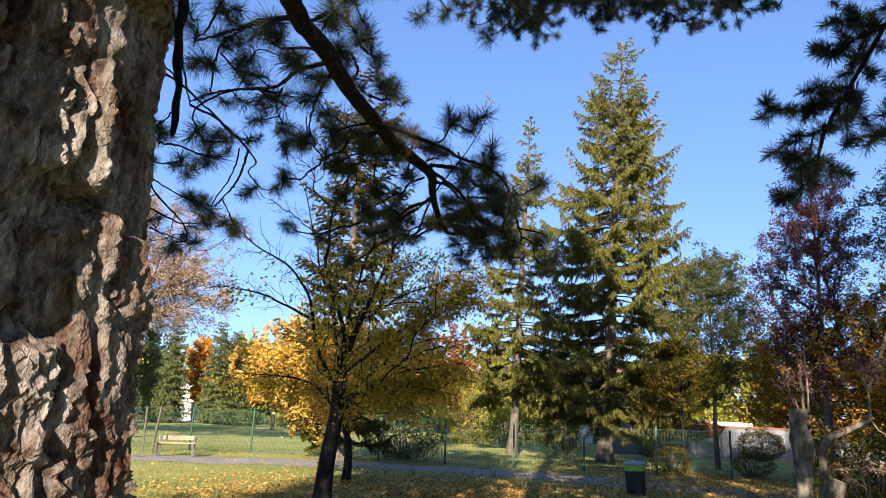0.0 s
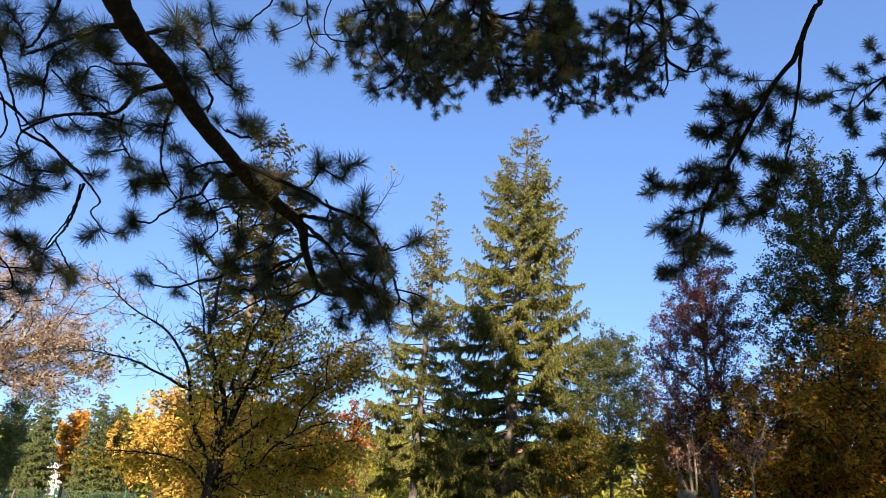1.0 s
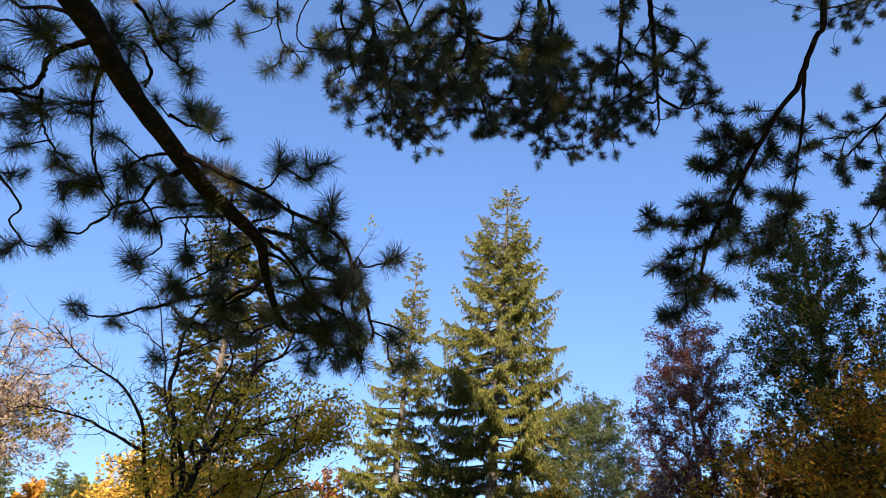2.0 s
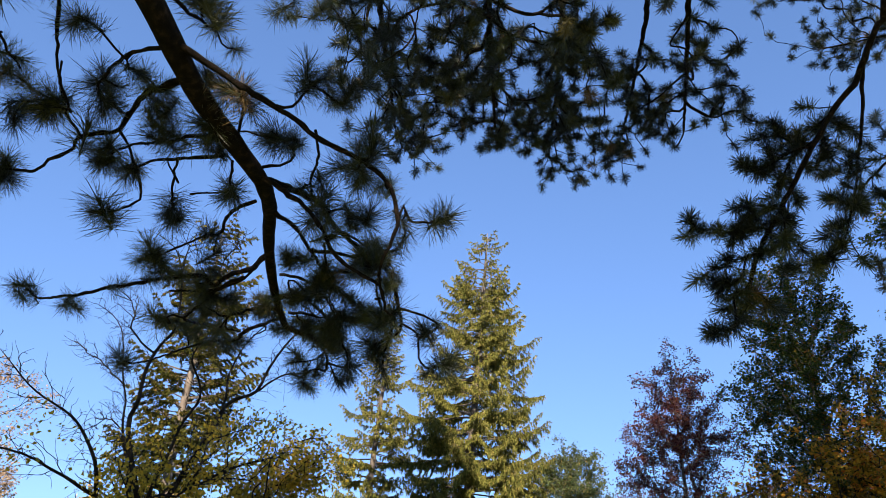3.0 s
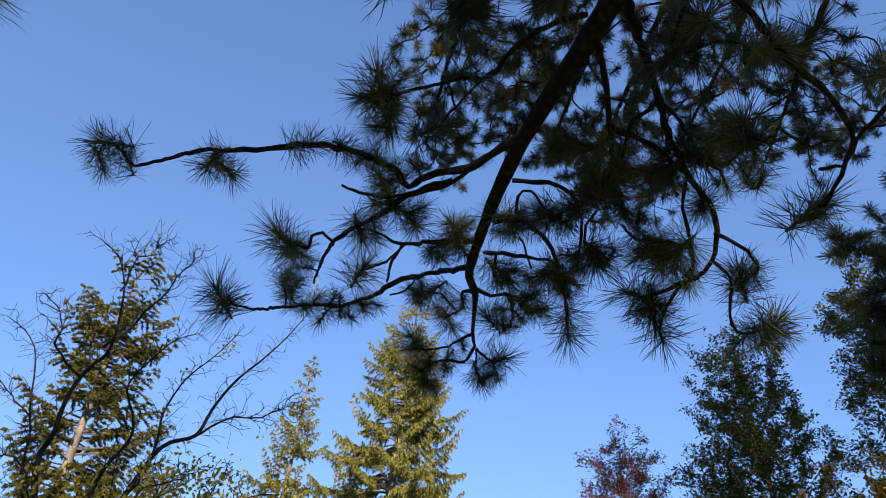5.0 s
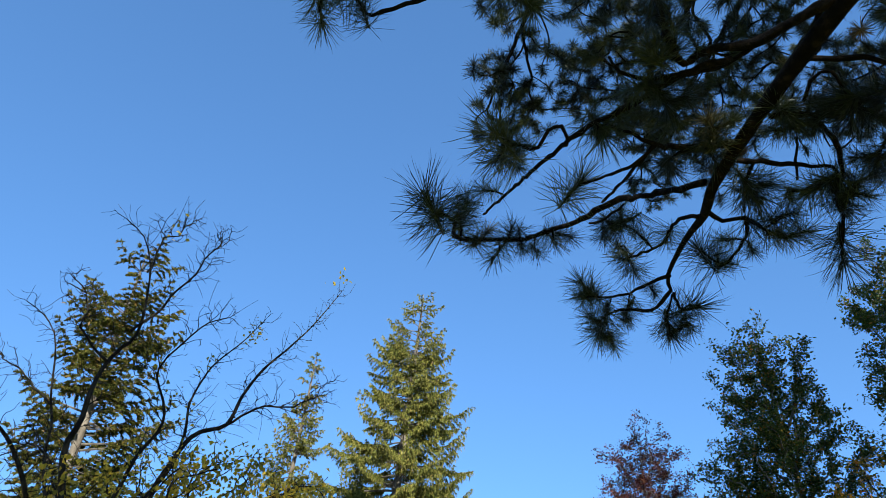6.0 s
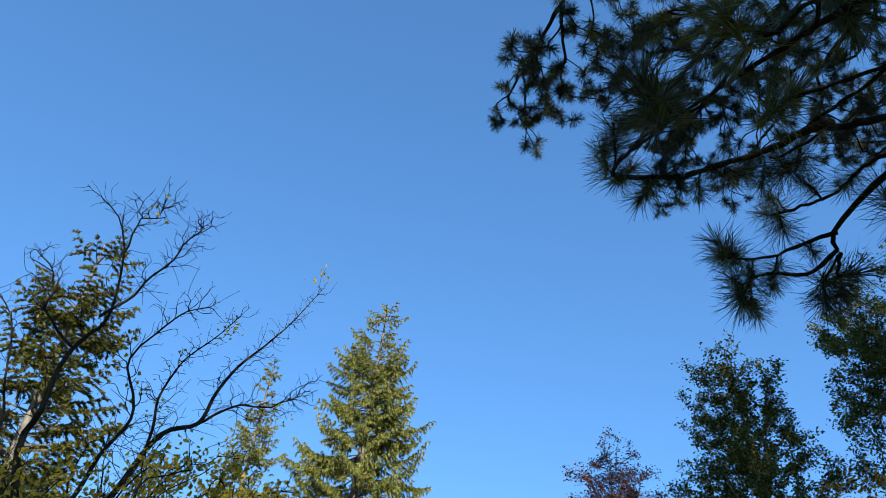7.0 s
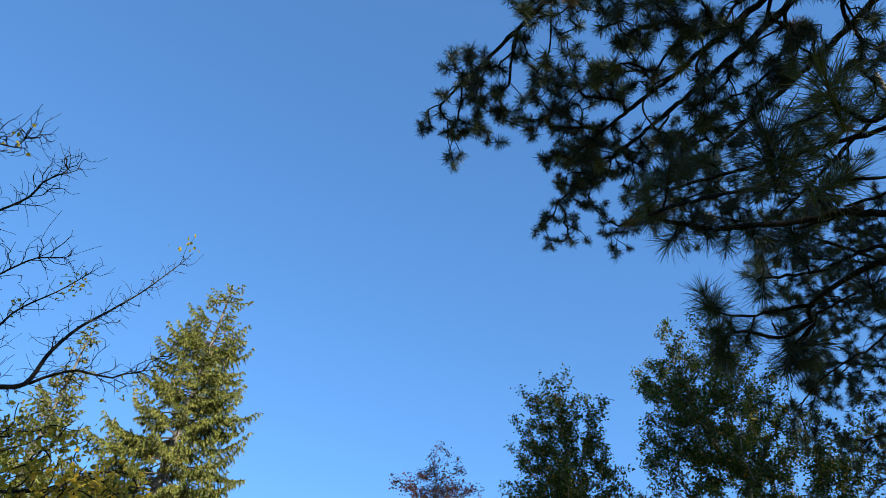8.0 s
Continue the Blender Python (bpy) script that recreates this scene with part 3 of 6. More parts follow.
    low = [(-0.45, 0.55, 2.95), (-0.60, 1.40, 3.12), (-0.62, 2.34, 3.22), (-0.60, 2.46, 3.22), (-0.55, 2.62, 3.22), (-0.52, 2.82, 3.22), (-0.48, 3.04, 3.22), (-0.43, 3.21, 3.22), (-0.34, 3.48, 3.20), (-0.27, 3.60, 3.18), (-0.19, 3.75, 3.17), (-0.12, 3.90, 3.17), (-0.09, 4.10, 3.19), (-0.09, 4.30, 3.18), (-0.08, 4.50, 3.17), (-0.05, 4.75, 3.14), (0.00, 5.00, 3.11), (0.03, 5.09, 3.10), (0.10, 5.19, 3.12), (0.18, 5.36, 3.17), (0.26, 5.55, 3.17), (0.28, 5.57, 3.12)]
    stem = smooth_line(low, 0.06)
    g = Geo()
    tube(g, stem, np.interp(np.linspace(0, 1, len(stem)), (0, 0.3, 0.6, 0.75, 1), (0.05, 0.041, 0.034, 0.024, 0.006)) * np.random.default_rng(3).uniform(0.9, 1.1, len(stem)), 14)
    limb = part("limb", g, SHADED_LIMB_BARK, tree, "long low limb", True)
    seeds = iter(range(300, 420))

    def bough(r0, line, tufts):
        """A side branch off the low limb, its twigs and the needle tufts at their ends."""
        rng = np.random.default_rng(next(seeds))
        stem = smooth_line(line, 0.025)
        stem[1:-1] += rng.normal(size=(len(stem) - 2, 3)) * 0.0022
        g = Geo()
        rr = np.linspace(r0 * 0.8, 0.0042, len(stem)) * rng.uniform(0.85, 1.2, len(stem))
        ends = []
        if tufts:
            ends = grow(g, stem, rr, tufts, rng, 0.0032, 0.05, 0.5, 0.03, 6, 0.2, 8, 0.1)
        else:
            tube(g, stem, rr, 7)
        ob = part("bough", g, SHADED_LIMB_BARK, tree, smooth=True)
        for k, (p, w) in enumerate(zip(tufts, ends)):
            tuft = new("needle_tuft", TUFTS[rng.integers(len(TUFTS))])
            tuft.parent = ob
            tuft.matrix_basis = aim(p, unit(w + np.array((0, 0, 0.1)) + rng.normal(size=3) * 0.25), rng.uniform(0, 6), rng.uniform(0.84, 0.98) if k == 0 else rng.uniform(0.46, 0.74))

    bough(0.017, [(-0.08, 4.47, 3.19), (-0.13, 4.56, 3.18), (-0.17, 4.68, 3.20), (-0.28, 4.73, 3.17), (-0.33, 4.77, 3.13), (-0.38, 4.75, 3.16), (-0.46, 4.69, 3.12), (-0.58, 4.60, 3.03), (-0.66, 4.56, 2.97), (-0.75, 4.62, 2.98), (-0.83, 4.63, 2.94), (-0.94, 4.68, 2.93), (-1.10, 4.89, 3.00)],
          [(-1.20, 4.90, 3.06), (-1.13, 4.89, 3.02), (-1.20, 4.96, 3.03), (-0.90, 4.67, 2.90), (-0.85, 4.66, 2.88), (-0.68, 4.57, 2.97), (-0.57, 4.60, 3.03), (-0.51, 4.68, 3.09), (-0.47, 4.66, 3.11), (-0.39, 4.79, 3.14), (-0.34, 4.72, 3.18), (-0.39, 4.74, 3.16), (-0.43, 4.77, 3.14)])
    bough(0.009, [(-0.16, 4.68, 3.20), (-0.20, 4.75, 3.18), (-0.26, 4.77, 3.14), (-0.33, 4.80, 3.12), (-0.37, 4.84, 3.13), (-0.46, 4.85, 3.12), (-0.53, 4.81, 3.09)],
          [])
    bough(0.012, [(-0.20, 4.73, 3.18), (-0.32, 4.79, 3.12), (-0.35, 4.89, 3.13), (-0.38, 4.96, 3.13), (-0.44, 5.03, 3.11), (-0.48, 5.07, 3.07), (-0.47, 5.31, 3.15), (-0.43, 5.68, 3.30)],
          [(-0.30, 4.88, 3.12), (-0.24, 4.94, 3.13), (-0.40, 4.89, 3.13), (-0.37, 4.84, 3.13), (-0.40, 5.04, 3.11), (-0.36, 5.00, 3.11), (-0.26, 4.85, 3.13), (-0.51, 5.52, 3.25)])
    bough(0.007, [(-0.48, 5.07, 3.07), (-0.53, 5.03, 3.06), (-0.56, 5.05, 3.05), (-0.55, 5.12, 3.05), (-0.61, 5.16, 3.09)],
          [(-0.65, 5.16, 3.10), (-0.60, 5.15, 3.08), (-0.60, 5.26, 3.12), (-0.54, 5.26, 3.12)])
    bough(0.013, [(-0.02, 4.90, 3.11), (-0.09, 4.98, 3.15), (-0.18, 5.01, 3.13), (-0.27, 4.98, 3.07), (-0.33, 4.99, 3.09), (-0.39, 5.01, 3.12)],
          [(-0.40, 5.03, 3.11), (-0.13, 5.08, 3.15), (-0.12, 4.91, 3.15), (-0.04, 4.99, 3.13), (-0.08, 5.11, 3.17), (-0.10, 4.93, 3.15), (-0.08, 4.87, 3.14), (-0.10, 5.01, 3.15)])
    bough(0.006, [(-0.27, 4.98, 3.07), (-0.27, 5.09, 3.05), (-0.22, 5.28, 3.12)],
          [])
    bough(0.005, [(-0.26, 4.98, 3.07), (-0.29, 5.04, 3.04), (-0.31, 5.17, 3.09), (-0.33, 5.25, 3.12)],
          [(-0.33, 5.25, 3.12)])
    bough(0.014, [(0.01, 5.08, 3.13), (-0.04, 5.28, 3.22), (-0.19, 5.26, 3.12), (-0.24, 5.44, 3.14), (-0.32, 5.63, 3.19), (-0.44, 5.74, 3.22), (-0.59, 5.57, 3.06), (-0.70, 5.32, 2.89), (-0.75, 5.30, 2.89)],
          [(-0.79, 5.30, 2.91), (-0.76, 5.31, 2.89), (-0.56, 5.61, 3.22), (-0.51, 5.71, 3.24), (-0.44, 5.74, 3.21), (-0.36, 5.72, 3.17), (-0.34, 5.64, 3.23), (-0.27, 5.60, 3.13), (-0.24, 5.53, 3.14), (-0.20, 5.51, 3.16), (-0.55, 5.57, 3.24), (-0.49, 5.69, 3.29), (-0.31, 5.63, 3.18), (-0.40, 5.72, 3.25)])
    bough(0.005, [(-0.10, 5.32, 3.19), (-0.10, 5.43, 3.21), (-0.16, 5.43, 3.17)],
          [])
    bough(0.009, [(0.10, 5.19, 3.12), (0.10, 5.31, 3.18), (0.17, 5.47, 3.22), (0.17, 5.64, 3.28)],
          [(0.03, 5.50, 3.28), (0.11, 5.50, 3.27), (-0.04, 5.41, 3.24), (0.16, 5.68, 3.30), (0.21, 5.67, 3.26), (0.15, 5.41, 3.20), (0.01, 5.57, 3.28), (0.11, 5.62, 3.30), (-0.06, 5.46, 3.24)])
    bough(0.009, [(0.26, 5.54, 3.16), (0.24, 5.64, 3.18), (0.22, 5.75, 3.19), (0.16, 5.80, 3.19)],
          [(0.09, 5.83, 3.24), (0.07, 5.82, 3.18), (0.16, 5.80, 3.14), (0.23, 5.77, 3.13), (0.25, 5.63, 3.14), (0.11, 5.83, 3.22)])
    bough(0.009, [(0.28, 5.57, 3.12), (0.28, 5.69, 3.10), (0.25, 5.74, 3.13), (0.19, 5.79, 3.13), (0.15, 5.83, 3.10)],
          [(0.16, 5.85, 3.07), (0.22, 5.86, 3.03), (0.24, 5.79, 3.10), (0.11, 5.83, 3.10), (0.19, 5.86, 3.05)])
    bough(0.005, [(0.29, 5.58, 3.11), (0.34, 5.68, 3.08)],
          [(0.37, 5.71, 3.05)])
    bough(0.008, [(0.29, 5.57, 3.11), (0.38, 5.65, 3.12), (0.43, 5.66, 3.13)],
          [(0.44, 5.64, 3.13), (0.44, 5.68, 3.07), (0.40, 5.71, 3.06)])
    bough(0.01, [(0.09, 5.17, 3.12), (0.16, 5.18, 3.11), (0.20, 5.13, 3.10), (0.26, 5.19, 3.09), (0.33, 5.34, 3.11)],
          [(0.24, 5.36, 3.14), (0.24, 5.26, 3.12), (0.33, 5.36, 3.12), (0.26, 5.12, 3.07), (0.25, 5.03, 3.05), (0.29, 5.08, 3.02), (0.29, 5.03, 3.00), (0.31, 5.22, 3.07), (0.30, 5.35, 3.13)])
    bough(0.01, [(0.03, 4.97, 3.13), (0.07, 4.94, 3.12), (0.11, 4.93, 3.12), (0.18, 4.86, 3.08), (0.22, 4.83, 3.06), (0.24, 4.84, 3.04)],
          [(0.23, 4.91, 3.05), (0.23, 4.86, 3.04), (0.28, 4.85, 3.01), (0.28, 4.78, 3.01), (0.30, 4.89, 2.99), (0.30, 4.83, 2.99), (0.26, 4.87, 3.02), (0.22, 4.98, 3.07)])
    bough(0.006, [(0.07, 4.95, 3.12), (0.11, 5.03, 3.11)],
          [(0.13, 5.03, 3.11), (0.15, 4.99, 3.10), (0.17, 5.05, 3.10)])
    bough(0.01, [(-0.02, 4.80, 3.12), (0.03, 4.77, 3.12), (0.08, 4.75, 3.12), (0.13, 4.76, 3.10), (0.19, 4.78, 3.07), (0.24, 4.83, 3.04), (0.28, 4.89, 3.01), (0.31, 4.91, 2.98), (0.35, 4.97, 2.93)],
          [(0.36, 4.98, 2.91), (0.04, 4.78, 3.12), (0.03, 4.83, 3.12), (0.10, 4.72, 3.11), (0.05, 4.73, 3.13), (-0.02, 4.77, 3.12), (0.07, 4.79, 3.12)])
    bough(0.006, [(0.03, 4.73, 3.13), (0.01, 4.68, 3.15), (0.02, 4.64, 3.15), (0.05, 4.64, 3.14), (0.09, 4.66, 3.12), (0.14, 4.66, 3.10)],
          [(0.14, 4.66, 3.10), (0.10, 4.68, 3.12), (0.17, 4.66, 3.08)])
    bough(0.005, [(0.09, 4.82, 3.11), (0.15, 4.88, 3.10), (0.19, 4.92, 3.08)],
          [])
    bough(0.01, [(-0.03, 4.64, 3.17), (0.02, 4.60, 3.15), (0.07, 4.55, 3.12), (0.12, 4.55, 3.10), (0.16, 4.57, 3.08), (0.21, 4.63, 3.06), (0.25, 4.71, 3.04)],
          [(0.16, 4.53, 3.08), (0.18, 4.49, 3.07), (0.15, 4.46, 3.08), (0.23, 4.76, 3.04), (0.15, 4.48, 3.08), (0.27, 4.76, 3.02)])
    bough(0.005, [(0.21, 4.55, 3.06), (0.22, 4.62, 3.06), (0.25, 4.68, 3.04), (0.29, 4.69, 3.04)],
          [(0.31, 4.72, 3.02), (0.36, 4.69, 3.04), (0.34, 4.73, 3.03), (0.29, 4.71, 3.03)])
    bough(0.014, [(-0.09, 4.10, 3.19), (-0.06, 4.11, 3.17), (0.02, 4.20, 3.17), (0.09, 4.29, 3.13), (0.15, 4.37, 3.10), (0.18, 4.45, 3.07)],
          [(0.17, 4.44, 3.08), (0.26, 4.49, 3.04), (0.29, 4.51, 3.03), (0.31, 4.48, 3.02), (0.22, 4.47, 3.06), (0.08, 4.37, 3.11), (0.00, 4.38, 3.14), (0.02, 4.44, 3.14), (0.04, 4.39, 3.13), (-0.01, 4.44, 3.16)])
    bough(0.018, [(-0.10, 3.96, 3.22), (-0.03, 4.01, 3.24), (0.10, 4.12, 3.26), (0.15, 4.16, 3.22), (0.20, 4.20, 3.19), (0.28, 4.27, 3.18), (0.36, 4.32, 3.15), (0.44, 4.37, 3.13), (0.48, 4.36, 3.05), (0.51, 4.39, 2.97), (0.54, 4.46, 2.92), (0.54, 4.53, 2.90), (0.51, 4.57, 2.89), (0.50, 4.61, 2.87), (0.50, 4.66, 2.83), (0.50, 4.69, 2.79)],
          [(0.50, 4.69, 2.78), (0.45, 4.36, 3.06), (0.45, 4.38, 3.02), (0.38, 4.21, 3.12), (0.35, 4.15, 3.08), (0.39, 4.25, 3.13)])
    bough(0.01, [(0.10, 4.29, 3.13), (0.17, 4.30, 3.13), (0.26, 4.31, 3.14), (0.34, 4.33, 3.13), (0.40, 4.35, 3.12), (0.41, 4.40, 3.03), (0.45, 4.44, 2.96), (0.51, 4.51, 2.92), (0.50, 4.55, 2.90)],
          [(0.35, 4.35, 3.12), (0.30, 4.34, 3.12), (0.24, 4.37, 3.09), (0.28, 4.37, 3.08), (0.35, 4.37, 3.09), (0.52, 4.55, 2.89)])
    bough(0.008, [(0.19, 4.20, 3.19), (0.26, 4.21, 3.18), (0.33, 4.25, 3.16), (0.37, 4.27, 3.15)],
          [(0.39, 4.28, 3.14), (0.33, 4.23, 3.16)])
    bough(0.008, [(0.19, 4.22, 3.18), (0.15, 4.26, 3.15), (0.17, 4.34, 3.11), (0.18, 4.41, 3.08)],
          [(0.19, 4.41, 3.08), (0.18, 4.37, 3.09)])
    bough(0.008, [(0.50, 4.56, 2.89), (0.47, 4.61, 2.88), (0.43, 4.67, 2.88)],
          [(0.42, 4.70, 2.91), (0.45, 4.65, 2.86), (0.44, 4.68, 2.84), (0.47, 4.65, 2.85)])
    bough(0.007, [(0.50, 4.39, 2.96), (0.57, 4.39, 2.95), (0.65, 4.41, 2.94), (0.71, 4.45, 2.93), (0.69, 4.47, 2.91)],
          [(0.65, 4.47, 2.90), (0.64, 4.48, 2.88), (0.71, 4.46, 2.93)])
    bough(0.007, [(0.54, 4.46, 2.92), (0.59, 4.47, 2.90), (0.63, 4.49, 2.87), (0.64, 4.54, 2.80), (0.68, 4.56, 2.76), (0.73, 4.52, 2.76), (0.77, 4.50, 2.77)],
          [(0.77, 4.50, 2.78), (0.80, 4.50, 2.76), (0.69, 4.56, 2.74), (0.76, 4.52, 2.76)])
    bough(0.007, [(0.47, 4.47, 2.95), (0.42, 4.48, 2.96), (0.39, 4.51, 2.98), (0.35, 4.57, 3.02), (0.30, 4.55, 3.04)],
          [(0.44, 4.51, 2.95), (0.40, 4.54, 2.97), (0.41, 4.63, 3.00), (0.38, 4.53, 2.99), (0.44, 4.56, 2.94), (0.47, 4.54, 2.93), (0.40, 4.58, 2.99)])
    bough(0.009, [(0.36, 4.31, 3.14), (0.43, 4.29, 3.12), (0.43, 4.22, 3.07), (0.37, 4.11, 3.00), (0.32, 4.04, 2.95)],
          [(0.32, 4.06, 2.99), (0.34, 4.05, 2.95), (0.45, 4.19, 2.98), (0.41, 4.12, 2.92), (0.35, 4.10, 3.02), (0.48, 4.29, 3.05)])
    bough(0.013, [(-0.13, 3.86, 3.17), (0.05, 3.80, 3.03), (0.13, 3.81, 2.94), (0.17, 3.81, 2.87), (0.22, 3.80, 2.82), (0.29, 3.82, 2.79), (0.36, 3.86, 2.78), (0.38, 3.90, 2.76), (0.40, 3.96, 2.74), (0.43, 4.01, 2.74)],
          [(0.43, 4.03, 2.75), (0.44, 4.05, 2.74), (0.16, 3.81, 2.92)])
    bough(0.004, [(0.39, 3.91, 2.76), (0.37, 3.92, 2.76), (0.36, 3.95, 2.77)],
          [])
    bough(0.016, [(-0.38, 3.48, 3.24), (-0.44, 3.54, 3.23), (-0.51, 3.61, 3.26), (-0.55, 3.68, 3.28), (-0.60, 3.77, 3.29), (-0.64, 3.84, 3.25), (-0.71, 3.83, 3.21), (-0.76, 3.84, 3.19), (-0.80, 3.90, 3.16), (-0.86, 3.92, 3.13), (-0.90, 3.95, 3.09), (-1.02, 4.00, 3.11)],
          [(-0.74, 3.83, 3.21), (-1.02, 3.98, 3.13), (-1.00, 4.02, 3.08), (-1.03, 4.01, 3.10), (-0.74, 3.73, 3.35), (-0.68, 3.72, 3.33), (-0.66, 3.76, 3.30), (-0.69, 3.65, 3.34), (-0.52, 3.55, 3.27), (-0.49, 3.64, 3.25), (-0.45, 3.57, 3.24), (-0.44, 3.65, 3.23), (-0.47, 3.69, 3.24), (-0.69, 3.78, 3.29)])
    bough(0.006, [(-0.76, 3.84, 3.20), (-0.82, 3.82, 3.27), (-0.86, 3.79, 3.35), (-0.85, 3.70, 3.40)],
          [(-0.90, 3.84, 3.31), (-0.90, 3.85, 3.28), (-0.87, 3.82, 3.32), (-1.00, 3.90, 3.28), (-0.99, 3.88, 3.30)])
    bough(0.007, [(-0.64, 3.85, 3.25), (-0.61, 3.92, 3.23), (-0.60, 3.99, 3.21), (-0.58, 4.06, 3.18), (-0.58, 4.11, 3.14), (-0.63, 4.06, 3.04), (-0.65, 4.02, 3.01)],
          [(-0.67, 4.01, 3.02), (-0.68, 4.02, 3.00), (-0.64, 4.06, 3.01), (-0.62, 4.01, 3.18), (-0.60, 4.03, 3.19), (-0.63, 3.99, 3.19)])
    bough(0.01, [(-0.25, 3.81, 3.20), (-0.35, 3.87, 3.21), (-0.44, 3.93, 3.23), (-0.54, 3.97, 3.23), (-0.60, 4.00, 3.21)],
          [(-0.30, 3.62, 3.19), (-0.31, 3.74, 3.19), (-0.28, 3.66, 3.18), (-0.26, 3.77, 3.20), (-0.33, 3.65, 3.19), (-0.29, 3.82, 3.21)])
    bough(0.006, [(-0.44, 3.93, 3.23), (-0.46, 4.03, 3.19), (-0.45, 4.06, 3.12)],
          [(-0.44, 4.09, 3.08), (-0.46, 4.09, 3.09), (-0.42, 4.10, 3.07), (-0.44, 4.12, 3.07)])
    bough(0.004, [(-0.48, 3.95, 3.23), (-0.47, 4.00, 3.22), (-0.44, 4.03, 3.19)],
          [])
    bough(0.009, [(-0.22, 3.75, 3.21), (-0.35, 3.73, 3.20), (-0.46, 3.84, 3.24), (-0.57, 3.90, 3.25), (-0.65, 3.91, 3.21)],
          [(-0.67, 3.88, 3.20), (-0.70, 3.90, 3.17), (-0.69, 3.95, 3.17), (-0.70, 3.93, 3.16), (-0.50, 3.78, 3.25), (-0.48, 3.84, 3.25), (-0.44, 3.79, 3.23), (-0.52, 3.85, 3.25), (-0.53, 3.75, 3.27)])
    bough(0.01, [(-0.14, 4.04, 3.17), (-0.20, 4.08, 3.16), (-0.26, 4.18, 3.16), (-0.28, 4.29, 3.15), (-0.37, 4.33, 3.13), (-0.46, 4.36, 3.08), (-0.51, 4.38, 3.05)],
          [(-0.56, 4.37, 3.07), (-0.58, 4.40, 3.03), (-0.51, 4.41, 3.03), (-0.53, 4.47, 3.01), (-0.32, 4.31, 3.14), (-0.54, 4.39, 3.04), (-0.49, 4.47, 3.03)])
    bough(0.005, [(-0.28, 4.28, 3.16), (-0.31, 4.39, 3.16), (-0.33, 4.54, 3.17)],
          [(-0.33, 4.54, 3.17)])
    bough(0.007, [(-0.23, 3.83, 3.19), (-0.24, 3.95, 3.19), (-0.24, 4.02, 3.17)],
          [(-0.24, 4.03, 3.17), (-0.26, 4.05, 3.17), (-0.23, 4.00, 3.18)])
    bough(0.004, [(-0.24, 4.01, 3.18), (-0.28, 4.04, 3.18), (-0.34, 4.05, 3.18), (-0.39, 4.05, 3.16)],
          [])
    bough(0.016, [(-0.61, 2.37, 3.23), (-0.69, 2.41, 3.23), (-0.85, 2.55, 3.29), (-1.02, 2.75, 3.37), (-1.30, 3.04, 3.48)],
          [(-0.79, 2.51, 3.25), (-0.88, 2.65, 3.29), (-0.98, 2.78, 3.33), (-0.75, 2.53, 3.23), (-1.11, 2.85, 3.41), (-0.70, 2.43, 3.22), (-0.96, 2.66, 3.36)])
    bough(0.013, [(-0.57, 2.73, 3.22), (-0.72, 2.84, 3.23), (-0.87, 3.09, 3.28), (-1.00, 3.19, 3.31), (-1.26, 3.36, 3.37), (-1.49, 3.54, 3.39)],
          [(-0.99, 3.04, 3.31), (-1.01, 2.92, 3.32), (-0.73, 2.70, 3.22), (-0.71, 2.76, 3.23), (-1.04, 3.36, 3.32), (-1.25, 3.46, 3.35), (-1.13, 3.40, 3.33), (-0.96, 3.28, 3.30), (-1.38, 3.45, 3.38)])
    bough(0.009, [(-0.56, 2.64, 3.23), (-0.64, 2.59, 3.21), (-0.74, 2.62, 3.22), (-0.81, 2.57, 3.25)],
          [(-0.72, 2.73, 3.22), (-0.74, 2.55, 3.22), (-0.77, 2.52, 3.24), (-0.96, 2.88, 3.30), (-0.67, 2.68, 3.22)])
    bough(0.01, [(-1.50, 3.57, 3.38), (-1.38, 3.62, 3.34), (-1.29, 3.74, 3.29), (-1.24, 3.85, 3.25), (-1.20, 3.96, 3.19), (-1.26, 4.02, 3.15), (-1.21, 4.08, 3.08)],
          [(-1.26, 4.12, 3.06), (-1.32, 4.17, 3.04), (-1.10, 4.07, 3.06), (-1.07, 4.07, 3.04), (-1.03, 3.99, 3.10), (-1.40, 3.77, 3.29), (-1.39, 3.80, 3.28), (-1.20, 3.79, 3.27), (-1.14, 3.77, 3.28), (-1.36, 3.89, 3.23)])
    bough(0.006, [(-1.28, 3.86, 3.24), (-1.33, 3.98, 3.18), (-1.41, 4.10, 3.10), (-1.50, 4.19, 3.03), (-1.57, 4.28, 2.96)],
          [(-1.57, 4.28, 2.96), (-1.48, 4.34, 2.89), (-1.44, 4.39, 2.85), (-1.41, 4.37, 2.88)])
    bough(0.01, [(-0.56, 2.84, 3.23), (-0.65, 3.06, 3.24), (-0.73, 3.31, 3.27), (-0.81, 3.62, 3.29), (-0.80, 3.80, 3.26)],
          [(-0.73, 3.13, 3.25), (-0.74, 3.21, 3.26), (-0.98, 3.67, 3.30), (-0.94, 3.71, 3.29), (-1.01, 3.70, 3.29), (-0.98, 3.80, 3.27), (-0.87, 3.80, 3.26), (-1.00, 3.87, 3.24), (-0.89, 3.82, 3.26), (-0.89, 3.22, 3.29)])
    bough(0.008, [(-0.85, 3.10, 3.27), (-0.93, 3.31, 3.30), (-0.96, 3.52, 3.30), (-0.94, 3.66, 3.30)],
          [(-0.94, 3.27, 3.30), (-1.03, 3.40, 3.31), (-0.94, 3.61, 3.30), (-1.15, 3.62, 3.31), (-1.08, 3.58, 3.31)])
